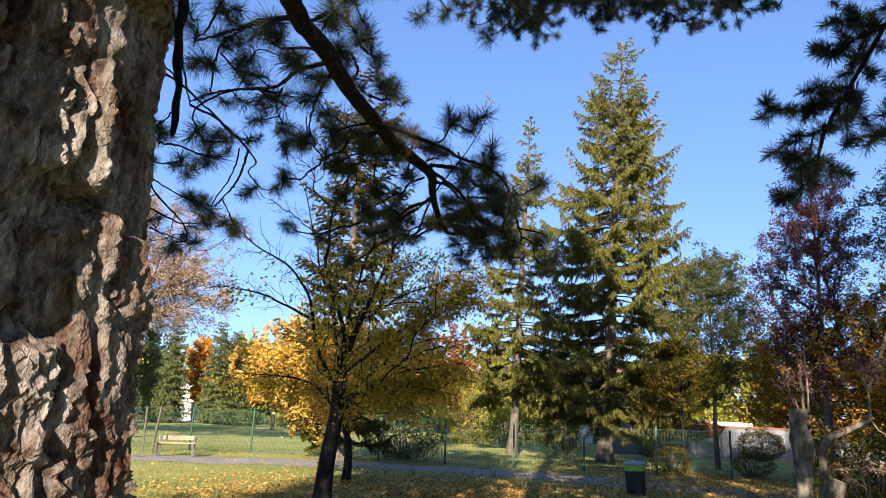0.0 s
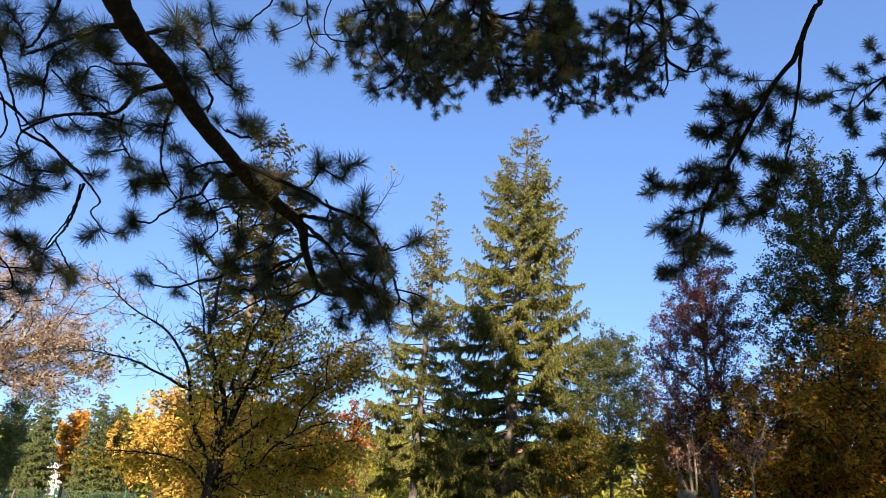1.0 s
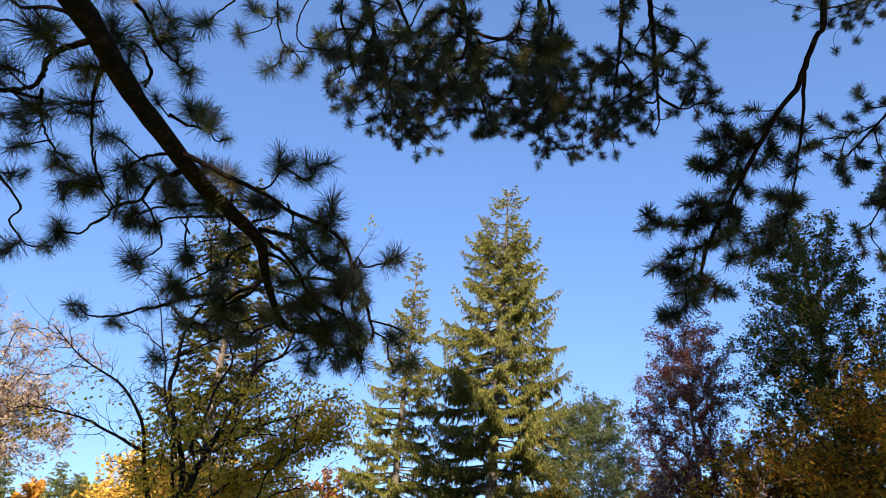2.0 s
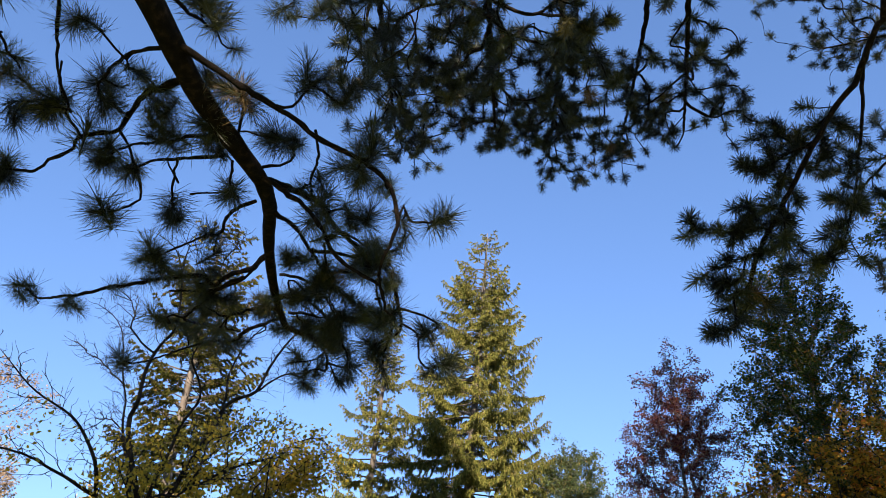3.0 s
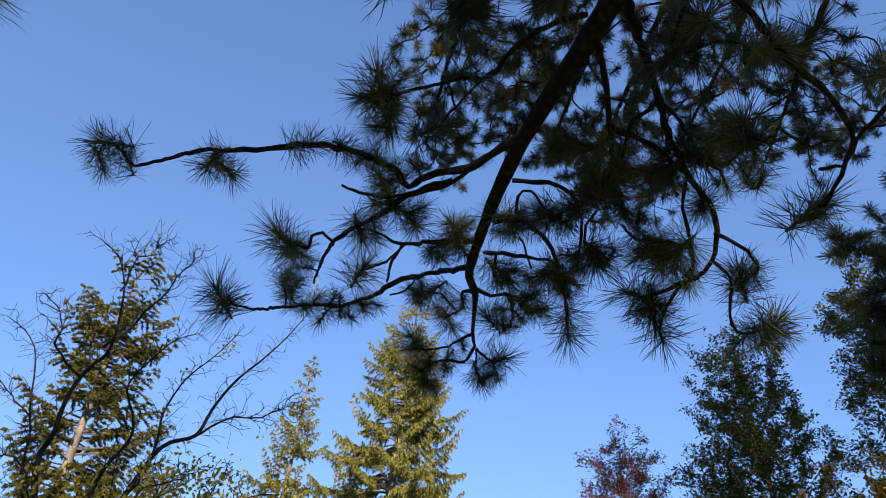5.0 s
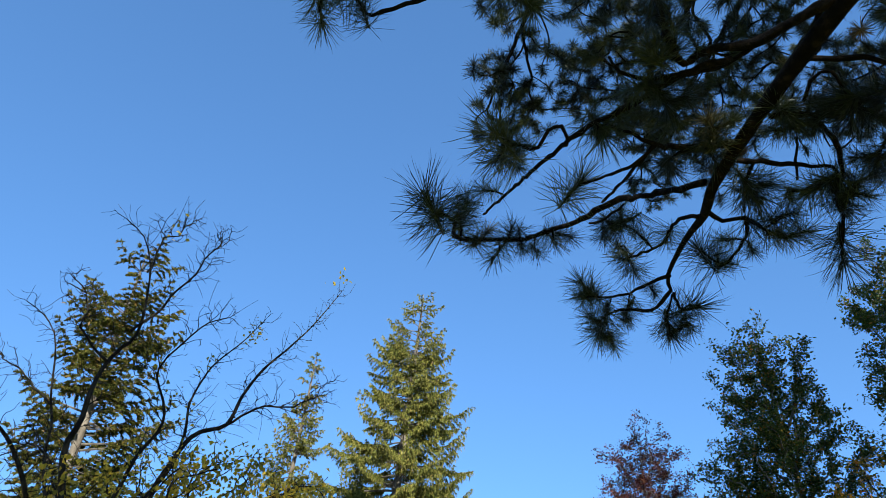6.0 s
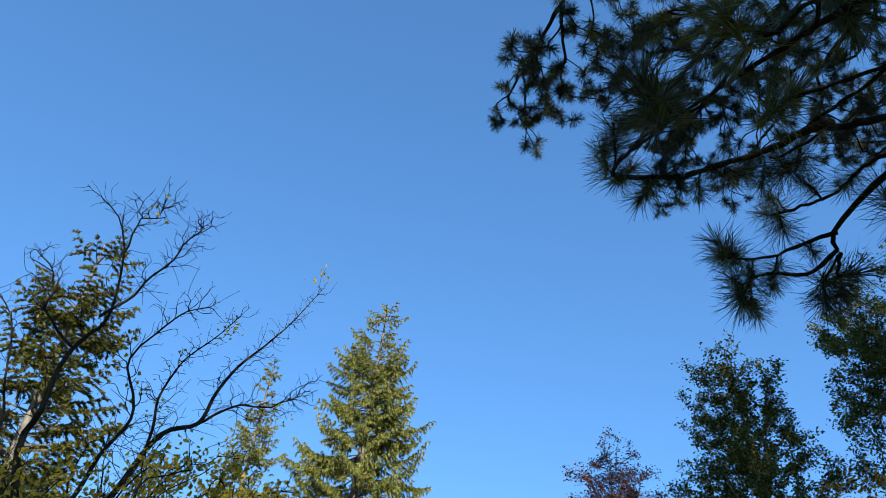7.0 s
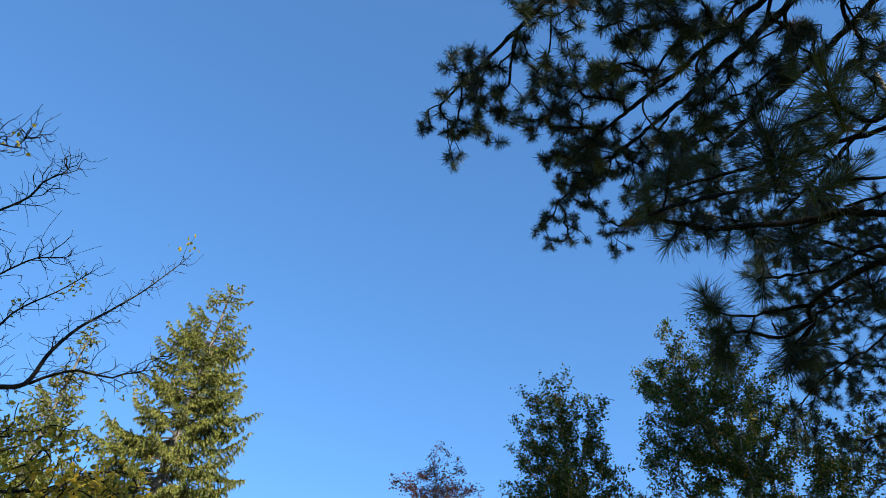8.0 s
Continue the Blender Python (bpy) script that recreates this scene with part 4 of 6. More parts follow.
    bough(0.008, [(-0.42, 3.34, 3.21), (-0.54, 3.41, 3.22), (-0.65, 3.58, 3.25), (-0.69, 3.66, 3.26)],
          [(-0.67, 3.69, 3.25), (-0.60, 3.59, 3.24), (-0.52, 3.47, 3.21), (-0.65, 3.33, 3.25), (-0.70, 3.37, 3.26)])
    bough(0.012, [(-0.60, 2.46, 3.24), (-0.55, 2.51, 3.32), (-0.51, 2.66, 3.42), (-0.47, 2.84, 3.46), (-0.45, 2.96, 3.45), (-0.41, 3.12, 3.49), (-0.38, 3.21, 3.51)],
          [(-0.53, 2.59, 3.40), (-0.54, 2.56, 3.32), (-0.51, 2.67, 3.51), (-0.48, 2.80, 3.66), (-0.49, 2.72, 3.48), (-0.52, 2.64, 3.37), (-0.44, 2.99, 3.50), (-0.42, 3.09, 3.53), (-0.43, 3.02, 3.53), (-0.40, 3.17, 3.50), (-0.38, 3.21, 3.50), (-0.46, 2.88, 3.48), (-0.44, 2.94, 3.57)])
    bough(0.008, [(-0.48, 3.04, 3.30), (-0.46, 3.02, 3.35), (-0.48, 2.87, 3.35), (-0.51, 2.82, 3.28)],
          [(-0.51, 2.78, 3.30), (-0.49, 2.85, 3.31), (-0.51, 2.70, 3.29), (-0.50, 2.90, 3.26), (-0.65, 2.89, 3.23), (-0.63, 2.92, 3.22), (-0.50, 3.02, 3.29), (-0.59, 2.87, 3.22)])
    bough(0.009, [(-0.42, 3.21, 3.31), (-0.38, 3.27, 3.32), (-0.33, 3.37, 3.37)],
          [(-0.35, 3.31, 3.40), (-0.33, 3.35, 3.45), (-0.30, 3.41, 3.46), (-0.25, 3.51, 3.43), (-0.37, 3.27, 3.40), (-0.45, 3.11, 3.30), (-0.31, 3.40, 3.40)])
    bough(0.007, [(0.38, 3.66, 2.93), (0.39, 3.62, 2.97), (0.42, 3.67, 2.95), (0.47, 3.73, 2.99), (0.54, 3.82, 3.06)],
          [(0.57, 3.83, 3.08), (0.58, 3.81, 3.08), (0.40, 3.74, 2.88), (0.40, 3.66, 2.93)])
    bough(0.007, [(-0.13, 3.88, 3.22), (-0.04, 3.86, 3.25), (-0.01, 3.76, 3.22), (-0.04, 3.69, 3.21), (-0.10, 3.67, 3.23)],
          [(-0.08, 3.69, 3.23), (-0.01, 3.60, 3.16), (-0.10, 3.76, 3.25), (-0.03, 3.73, 3.22)])
    bough(0.006, [(-0.22, 3.72, 3.22), (-0.20, 3.63, 3.22), (-0.18, 3.49, 3.19), (-0.20, 3.46, 3.20)],
          [(-0.25, 3.51, 3.24), (-0.29, 3.49, 3.24), (-0.19, 3.47, 3.20), (-0.16, 3.50, 3.18), (-0.31, 3.47, 3.25), (-0.11, 3.72, 3.24)])
    bough(0.006, [(0.10, 4.02, 3.14), (0.13, 4.00, 3.13), (0.17, 3.96, 3.14), (0.22, 3.92, 3.11)],
          [(0.09, 4.03, 3.12), (0.14, 4.00, 3.10), (0.26, 3.89, 3.07), (0.25, 3.95, 3.06), (0.22, 3.92, 3.10), (0.28, 3.88, 3.05), (0.29, 3.81, 3.04)])
    bough(0.006, [(0.06, 3.50, 3.13), (0.08, 3.70, 3.16), (0.06, 3.87, 3.20), (0.08, 4.01, 3.14)],
          [(0.12, 3.94, 3.17), (0.03, 3.90, 3.17), (0.10, 3.86, 3.18)])
    bough(0.015, [(-0.40, 3.30, 3.21), (-0.15, 3.42, 3.17), (-0.03, 3.46, 3.14), (0.06, 3.49, 3.10), (0.14, 3.51, 3.08), (0.23, 3.53, 3.06), (0.31, 3.53, 3.00), (0.35, 3.56, 2.95), (0.37, 3.61, 2.88), (0.36, 3.67, 2.83), (0.34, 3.73, 2.78), (0.36, 3.83, 2.78), (0.38, 3.90, 2.76)],
          [(0.25, 3.52, 3.16), (0.21, 3.53, 3.11), (0.12, 3.47, 3.33), (0.05, 3.46, 3.32), (0.20, 3.47, 3.34), (0.12, 3.48, 3.25), (-0.00, 3.44, 3.33), (0.25, 3.61, 3.05), (0.30, 3.59, 3.01), (0.23, 3.70, 3.08), (0.21, 3.59, 3.07), (0.16, 3.64, 3.10), (0.26, 3.53, 3.10), (0.33, 3.57, 3.00), (0.02, 3.46, 3.28), (0.15, 3.48, 3.29)])

    bough(0.009, [(-1.11, 3.50, 3.09), (-1.14, 3.55, 3.03), (-1.23, 3.73, 2.98), (-1.40, 4.01, 2.96), (-1.50, 4.15, 2.95), (-1.54, 4.09, 2.96)],
          [(-1.59, 4.06, 2.95), (-1.60, 4.01, 2.98), (-1.58, 4.13, 2.94), (-1.63, 4.03, 2.96), (-1.52, 4.03, 2.97)])
    bough(0.006, [(-1.40, 4.01, 2.96), (-1.40, 4.19, 2.91), (-1.39, 4.27, 2.87)],
          [(-1.38, 4.30, 2.84), (-1.42, 4.36, 2.82)])
    bough(0.01, [(-0.85, 2.63, 3.36), (-1.03, 2.85, 3.42), (-1.12, 2.92, 3.39), (-1.22, 3.12, 3.39), (-1.26, 3.23, 3.34), (-1.27, 3.26, 3.31)],
          [(-1.29, 3.09, 3.40), (-1.25, 3.09, 3.39), (-1.35, 3.15, 3.40), (-1.23, 3.12, 3.39), (-1.09, 2.91, 3.38), (-1.05, 2.88, 3.39)])
    bough(0.006, [(-1.14, 2.99, 3.39), (-1.12, 3.18, 3.40), (-1.06, 3.21, 3.33)],
          [(-1.09, 3.18, 3.39), (-1.05, 3.20, 3.34)])
    bough(0.009, [(-0.90, 3.19, 3.29), (-1.04, 3.21, 3.32), (-1.17, 3.24, 3.31), (-1.31, 3.30, 3.28), (-1.38, 3.34, 3.22), (-1.34, 3.34, 3.13)],
          [(-1.37, 3.36, 3.11), (-1.32, 3.35, 3.09), (-1.28, 3.35, 3.07), (-1.21, 3.40, 3.11), (-1.18, 3.41, 3.13)])
    bough(0.008, [(-1.66, 3.60, 3.15), (-1.50, 3.51, 3.10), (-1.37, 3.46, 3.04), (-1.29, 3.48, 3.03)],
          [(-1.28, 3.48, 3.03), (-1.34, 3.54, 3.02), (-1.48, 3.69, 3.04), (-1.58, 3.85, 3.05), (-1.28, 3.39, 3.06), (-1.40, 3.55, 3.03)])
    bough(0.008, [(-1.91, 4.16, 2.92), (-1.81, 4.22, 2.88), (-1.76, 4.31, 2.87), (-1.64, 4.32, 2.88)],
          [(-1.60, 4.31, 2.88), (-1.69, 4.36, 2.86), (-1.56, 4.29, 2.89)])
    bough(0.007, [(-1.98, 4.35, 2.84), (-1.94, 4.59, 2.85), (-1.93, 4.79, 2.87)],
          [(-1.82, 4.78, 2.86), (-1.89, 4.77, 2.87), (-1.85, 4.64, 2.87)])
    bough(0.009, [(-1.05, 2.72, 3.61), (-1.10, 2.80, 3.55), (-1.13, 2.83, 3.51), (-1.19, 2.90, 3.46), (-1.26, 2.96, 3.46)],
          [(-1.34, 2.93, 3.62), (-1.30, 2.94, 3.52), (-1.37, 2.98, 3.57), (-1.26, 2.95, 3.47), (-1.09, 2.81, 3.51), (-1.11, 2.80, 3.56), (-1.06, 2.83, 3.47), (-1.00, 2.76, 3.49), (-1.41, 3.04, 3.52)])
    bough(0.018, [(-0.6, 0.6, 3.25), (-1.10, 2.04, 3.48), (-1.50, 3.57, 3.38)], [])

    # sprays that hang off a short limb above the low one
    upper = [(-0.4, 0.6, 4.4), (-0.2, 2.2, 4.9), (0.2, 3.4, 5.0), (0.6, 4.2, 4.9)]
    pine_limb(tree, upper, [0.05, 0.035, 0.02, 0.008], [(0.6, 4.25, 4.9), (0.3, 4.0, 5.0), (0.5, 3.7, 5.1)], 20, 0.005, 0.8, 0.5)
    bough(0.008, [(-0.27, 3.88, 5.06), (-0.24, 4.00, 4.80), (-0.22, 4.05, 4.66), (-0.17, 4.10, 4.55), (-0.08, 4.11, 4.49), (-0.03, 4.13, 4.42)],
          [(-0.25, 4.18, 4.40), (-0.07, 4.15, 4.40), (-0.04, 4.12, 4.44), (-0.18, 4.14, 4.46), (-0.34, 4.04, 4.73), (-0.39, 4.04, 4.76), (-0.43, 4.13, 4.57), (-0.45, 4.11, 4.62), (-0.23, 4.03, 4.71), (-0.18, 4.02, 4.73)])
    bough(0.007, [(0.04, 3.98, 5.23), (-0.03, 4.07, 5.05), (-0.08, 4.12, 4.97), (-0.13, 4.20, 4.79), (-0.07, 4.24, 4.69), (0.09, 4.22, 4.67)],
          [(0.10, 4.22, 4.68), (-0.02, 4.25, 4.65), (0.15, 4.22, 4.66), (0.01, 4.07, 5.04)])
    bough(0.008, [(0.70, 4.00, 5.19), (0.58, 4.15, 4.90), (0.48, 4.23, 4.76), (0.46, 4.32, 4.58), (0.36, 4.38, 4.47), (0.29, 4.41, 4.44)],
          [(0.24, 4.41, 4.44), (0.35, 4.33, 4.59), (0.31, 4.35, 4.56), (0.51, 4.18, 4.86), (0.48, 4.22, 4.79)])
    bough(0.007, [(-0.39, 3.68, 4.82), (-0.41, 3.78, 4.60), (-0.51, 3.84, 4.49), (-0.60, 3.89, 4.41)],
          [(-0.61, 3.89, 4.41), (-0.58, 3.88, 4.44), (-0.75, 3.91, 4.43), (-0.67, 3.93, 4.34)])
    bough(0.014, [(-2.42, 3.80, 3.58), (-2.17, 3.67, 3.62), (-2.00, 3.56, 3.63), (-1.86, 3.51, 3.59), (-1.68, 3.44, 3.53), (-1.54, 3.43, 3.46), (-1.43, 3.48, 3.38), (-1.35, 3.58, 3.32), (-1.30, 3.70, 3.28), (-1.24, 3.82, 3.25)],
          [(-1.95, 3.54, 3.63), (-2.04, 3.60, 3.62), (-1.85, 3.49, 3.61), (-1.74, 3.51, 3.51), (-2.09, 3.58, 3.68), (-1.91, 3.50, 3.64), (-2.24, 3.68, 3.65)])
    bough(0.006, [(-1.63, 3.39, 3.54), (-1.55, 3.40, 3.48), (-1.55, 3.48, 3.43), (-1.58, 3.58, 3.39), (-1.68, 3.70, 3.35), (-1.81, 3.80, 3.33), (-1.91, 3.85, 3.31), (-2.04, 3.88, 3.32)],
          [(-1.75, 3.81, 3.30), (-1.80, 3.80, 3.32), (-1.70, 3.82, 3.29), (-1.78, 3.85, 3.28), (-1.98, 3.87, 3.31)])
    bough(0.005, [(-1.78, 3.55, 3.51), (-1.82, 3.64, 3.45), (-1.86, 3.75, 3.38), (-1.81, 3.79, 3.33)],
          [])
    bough(0.006, [(-2.38, 3.82, 3.54), (-2.12, 3.75, 3.49), (-2.03, 3.76, 3.44), (-1.92, 3.72, 3.43), (-1.86, 3.75, 3.38)],
          [(-2.15, 3.74, 3.51), (-2.15, 3.78, 3.46), (-2.18, 3.73, 3.54), (-2.27, 3.80, 3.50)])
    bough(0.006, [(-2.11, 3.78, 3.45), (-2.04, 3.83, 3.37), (-1.96, 3.86, 3.32), (-1.91, 3.86, 3.30)],
          [])
    bough(0.012, [(-2.48, 4.04, 3.27), (-2.26, 4.01, 3.24), (-2.08, 3.99, 3.22), (-1.96, 4.05, 3.15), (-1.89, 4.16, 3.03), (-1.81, 4.25, 2.94), (-1.74, 4.33, 2.86), (-1.74, 4.40, 2.78), (-1.82, 4.41, 2.76)],
          [(-2.16, 3.90, 3.34), (-2.09, 3.89, 3.32), (-2.21, 3.95, 3.30), (-2.15, 3.97, 3.26), (-2.09, 4.02, 3.20), (-2.20, 4.05, 3.18), (-2.02, 4.02, 3.18), (-1.91, 3.98, 3.20), (-2.14, 4.07, 3.14), (-2.04, 4.08, 3.12), (-2.24, 4.11, 3.12), (-1.89, 4.03, 3.15), (-1.92, 3.94, 3.23), (-1.86, 3.99, 3.19), (-1.84, 4.43, 2.73), (-1.81, 4.44, 2.72), (-1.86, 4.44, 2.71), (-2.23, 3.90, 3.37), (-2.28, 4.09, 3.16), (-2.34, 4.03, 3.24)])
    bough(0.006, [(-1.94, 3.95, 3.23), (-1.82, 3.99, 3.17), (-1.68, 3.97, 3.18)],
          [(-1.67, 3.95, 3.19), (-1.73, 4.00, 3.16)])
    bough(0.006, [(-1.95, 4.06, 3.13), (-1.82, 4.13, 3.06), (-1.71, 4.18, 3.01)],
          [])
    bough(0.009, [(-2.52, 4.23, 3.01), (-2.32, 4.26, 2.94), (-2.23, 4.29, 2.89), (-2.12, 4.29, 2.89), (-2.03, 4.32, 2.85), (-2.04, 4.39, 2.76)],
          [(-2.05, 4.25, 2.94), (-2.06, 4.39, 2.76), (-2.28, 4.37, 2.78), (-2.21, 4.36, 2.80), (-2.32, 4.40, 2.74), (-2.25, 4.39, 2.75), (-1.92, 4.29, 2.89), (-2.38, 4.36, 2.80)])
    bough(0.005, [(-2.09, 4.14, 3.06), (-2.10, 4.21, 2.99), (-2.02, 4.22, 2.97), (-1.89, 4.17, 3.02)],
          [(-2.04, 4.22, 2.97), (-1.99, 4.23, 2.96)])
    bough(0.013, [(-2.39, 3.70, 3.72), (-2.14, 3.56, 3.75), (-2.01, 3.44, 3.81), (-1.79, 3.31, 3.79), (-1.62, 3.23, 3.70), (-1.50, 3.18, 3.61)],
          [(-2.04, 3.40, 3.92), (-1.96, 3.38, 3.87), (-2.09, 3.47, 3.85), (-1.87, 3.32, 3.88), (-2.01, 3.46, 3.79), (-2.06, 3.52, 3.75), (-1.93, 3.45, 3.73), (-1.77, 3.37, 3.68), (-1.68, 3.30, 3.67), (-1.71, 3.28, 3.73), (-1.79, 3.27, 3.86), (-1.57, 3.14, 3.78), (-1.88, 3.37, 3.79), (-2.13, 3.58, 3.71), (-1.96, 3.51, 3.68), (-1.49, 3.14, 3.65), (-1.52, 3.19, 3.63), (-1.49, 3.12, 3.67), (-1.74, 3.39, 3.63), (-1.58, 3.17, 3.73), (-1.86, 3.43, 3.68), (-2.16, 3.47, 3.92)])
    bough(0.008, [(-2.24, 3.45, 4.05), (-2.12, 3.43, 3.97), (-1.96, 3.39, 3.85), (-1.79, 3.31, 3.79)],
          [(-1.66, 3.18, 3.83), (-1.49, 3.08, 3.74), (-2.16, 3.44, 3.98)])

    # the sheet of limbs one storey up: clumps of tufts inside its outline in plan, each hung on the nearest limb
    rng = np.random.default_rng(52)
    edge = [(0.7, 7.8), (1.0, 8.2), (1.35, 8.25), (1.15, 7.9), (1.9, 7.45), (2.0, 7.25), (2.5, 7.8), (3.0, 8.45), (3.6, 8.7), (3.9, 7.9), (3.55, 6.4), (3.85, 5.9), (3.7, 5.6)]
    outline = np.array([(-0.1, 4.6), (0.0, 6.2), (0.4, 7.2)] + edge + [(3.4, 4.8), (1.5, 4.3)])

    def sheet(x, y):
        return 6.68 + 0.5 * (y - 7.4) + 0.12 * (x - 2)

    clumps = [(x, y, sheet(x, y)) for x, y in edge]
    while len(clumps) < 155:
        x, y = rng.uniform(-0.2, 4.0), rng.uniform(4.3, 8.5)
        a, b = outline, np.roll(outline, -1, 0)
        cut = ((a[:, 1] > y) != (b[:, 1] > y)) & (x < (b[:, 0] - a[:, 0]) * (y - a[:, 1]) / (b[:, 1] - a[:, 1] + 1e-9) + a[:, 0])
        if cut.sum() % 2 and (y > 5.6 or rng.uniform() < 0.6):
            clumps.append((x, y, sheet(x, y) + rng.uniform(-0.1, 0.8)))
    clumps = np.array(clumps)
    limbs = [[(-0.4, 0.6, 5.2), (-0.2, 3.0, 6.0), (0.3, 5.6, 6.5), (0.85, 8.1, 7.1)], [(-0.35, 0.6, 5.0), (0.4, 3.0, 5.8), (1.2, 5.3, 6.1), (1.85, 7.2, 6.6)],
             [(-0.3, 0.5, 5.6), (0.9, 3.0, 6.4), (2.0, 5.6, 6.8), (2.9, 8.2, 7.3)], [(-0.25, 0.5, 5.9), (1.3, 2.8, 6.7), (2.7, 5.2, 7.0), (3.65, 7.6, 7.3)], [(-0.2, 0.45, 4.9), (1.2, 2.4, 5.9), (2.6, 4.6, 6.2), (3.5, 6.2, 6.2)]]
    lines = [smooth_line(line, 0.2) for line in limbs]
    owner = np.argmin([[np.min(np.linalg.norm(line - p, axis=1)) for line in lines] for p in clumps], axis=1)
    for k, line in enumerate(limbs):
        own = np.repeat(clumps[owner == k], 5, 0)
        own = own + rng.normal(size=own.shape) * np.array((0.12, 0.12, 0.1))
        pine_limb(tree, line, [0.055, 0.04, 0.028, 0.012], own, 60 + k, 0.0045, 0.9, 0.3, 0.25, more=0.1, jitter=0.15, kinds=HIGH_TUFTS, curl=0.45)

    # the limb that hangs down on the sunless side
    def hanging(seed, line, r0, tufts, size=1.1):
        pine_limb(tree, line, [r0, r0 * 0.75, r0 * 0.5, r0 * 0.3], tufts, seed, 0.0045, size, 0.35, more=1.1, jitter=0.1, curl=0.3, kinds=HIGH_TUFTS)

    hanging(31, [(-0.2, 0.4, 6.4), (1.6, 2.0, 7.3), (3.2, 3.2, 6.9), (3.73, 4.06, 5.76), (3.73, 4.22, 5.56), (3.70, 4.37, 5.39), (3.70, 4.51, 5.27), (3.61, 4.65, 5.14), (3.50, 4.87, 4.86), (3.39, 5.08, 4.58), (3.31, 5.28, 4.35), (3.28, 5.44, 4.15), (3.30, 5.59, 3.97)],
            0.05, [(2.94, 5.61, 3.68), (2.99, 5.59, 3.71), (3.06, 5.21, 4.53), (3.19, 5.24, 4.41), (3.22, 5.06, 4.80), (3.12, 5.07, 4.82), (3.22, 4.95, 5.05), (3.32, 4.91, 5.12), (3.39, 4.92, 5.06), (3.28, 4.99, 4.96), (3.47, 4.97, 4.92), (3.51, 4.92, 5.04), (3.60, 4.86, 5.13), (3.73, 4.80, 5.22), (3.79, 4.80, 5.19), (3.70, 4.89, 5.02), (3.67, 4.95, 4.91), (3.17, 5.34, 4.20), (3.03, 5.37, 4.19), (2.95, 5.45, 4.03), (3.01, 5.46, 4.01), (3.14, 5.41, 4.06), (3.26, 5.31, 4.25), (3.35, 5.26, 4.32), (3.45, 5.24, 4.33), (3.47, 5.18, 4.46)]
            + [(3.43, 5.27, 4.52), (3.35, 5.25, 4.59), (3.34, 5.51, 4.02), (3.28, 5.56, 3.93), (3.40, 5.55, 3.91), (3.48, 5.53, 3.94), (3.61, 5.18, 4.67), (3.55, 5.15, 4.75), (3.45, 5.14, 4.80), (3.36, 5.11, 4.91), (3.52, 5.10, 4.87), (3.26, 5.28, 4.56)])
    hanging(32, [(3.29, 5.36, 4.49), (3.15, 5.40, 4.45), (3.02, 5.42, 4.46), (2.90, 5.43, 4.46)], 0.012, [(2.83, 5.43, 4.49), (2.93, 5.43, 4.45), (3.03, 5.41, 4.46), (3.20, 5.39, 4.46)])
    hanging(33, [(3.75, 4.42, 5.44), (3.77, 4.59, 5.06), (3.75, 4.80, 4.59), (3.74, 4.86, 4.46), (3.70, 4.97, 4.24), (3.61, 5.05, 4.09)], 0.016, [(3.69, 4.75, 4.73), (3.73, 4.77, 4.66), (3.67, 4.86, 4.50), (3.75, 4.86, 4.47), (3.51, 5.07, 4.09), (3.47, 5.10, 4.02), (3.60, 5.04, 4.11), (3.68, 4.99, 4.20), (3.81, 4.85, 4.46), (3.64, 4.95, 4.31)])
    hanging(34, [(-0.2, 0.35, 6.0), (2.4, 1.8, 7.6), (6.48, 5.44, 7.15), (6.67, 5.98, 7.14), (6.89, 6.58, 7.20), (6.93, 7.04, 7.13), (6.80, 7.35, 6.99), (6.56, 7.36, 7.05)], 0.05, [(6.20, 7.22, 6.98), (6.34, 7.18, 7.04), (6.46, 7.05, 7.29), (6.47, 7.23, 6.87), (6.77, 7.31, 6.60), (6.68, 7.26, 6.74), (6.87, 7.10, 7.02), (7.07, 6.97, 7.24), (7.18, 6.80, 7.60), (6.80, 6.83, 7.65), (7.04, 7.17, 6.82), (6.76, 6.97, 7.37), (7.28, 7.16, 6.76), (7.39, 6.98, 7.11), (6.60, 7.10, 7.12), (6.93, 6.89, 7.48), (7.14, 7.07, 7.00)], 1.25)
    hanging(35, [(4.2, 3.0, 7.0), (6.99, 6.14, 6.65), (7.09, 6.64, 6.50), (7.15, 7.13, 6.38), (7.12, 7.47, 6.13), (6.91, 7.57, 5.98)], 0.03, [(7.17, 7.36, 6.34), (7.02, 7.39, 6.33), (7.22, 7.26, 6.55), (6.90, 7.54, 6.05), (7.14, 7.53, 5.99), (7.35, 7.43, 6.14), (7.00, 7.61, 5.84), (7.28, 7.63, 5.71), (7.45, 7.54, 5.86), (7.32, 7.34, 6.34), (7.51, 7.46, 6.00)], 1.25)

    # the rest of the crown, above and behind
    rng = np.random.default_rng(77)
    wood, needles = Geo(), Geo()
    spots = []
    for k in range(84):
        z0 = 4.2 + 17 * (k / 84) ** 0.9
        ang = k * 2.4 + rng.uniform(-0.3, 0.3)
        reach = (6.1 if z0 < 14 else 6.1 * (22.5 - z0) / 8.5) * rng.uniform(0.75, 1.1)
        c, s = math.cos(ang), math.sin(ang)
        if (s <= 0.15 and z0 < 5.3) or (s > 0.15 and z0 < 9) or (s <= 0.15 and -0.45 < c < 0.4 and z0 < 11.5):
            continue
        if c < -0.2 and z0 > 12.5:
            continue
        root = np.array((TRUNK_X + 0.1 * c, TRUNK_Y + 0.1 * s, z0))
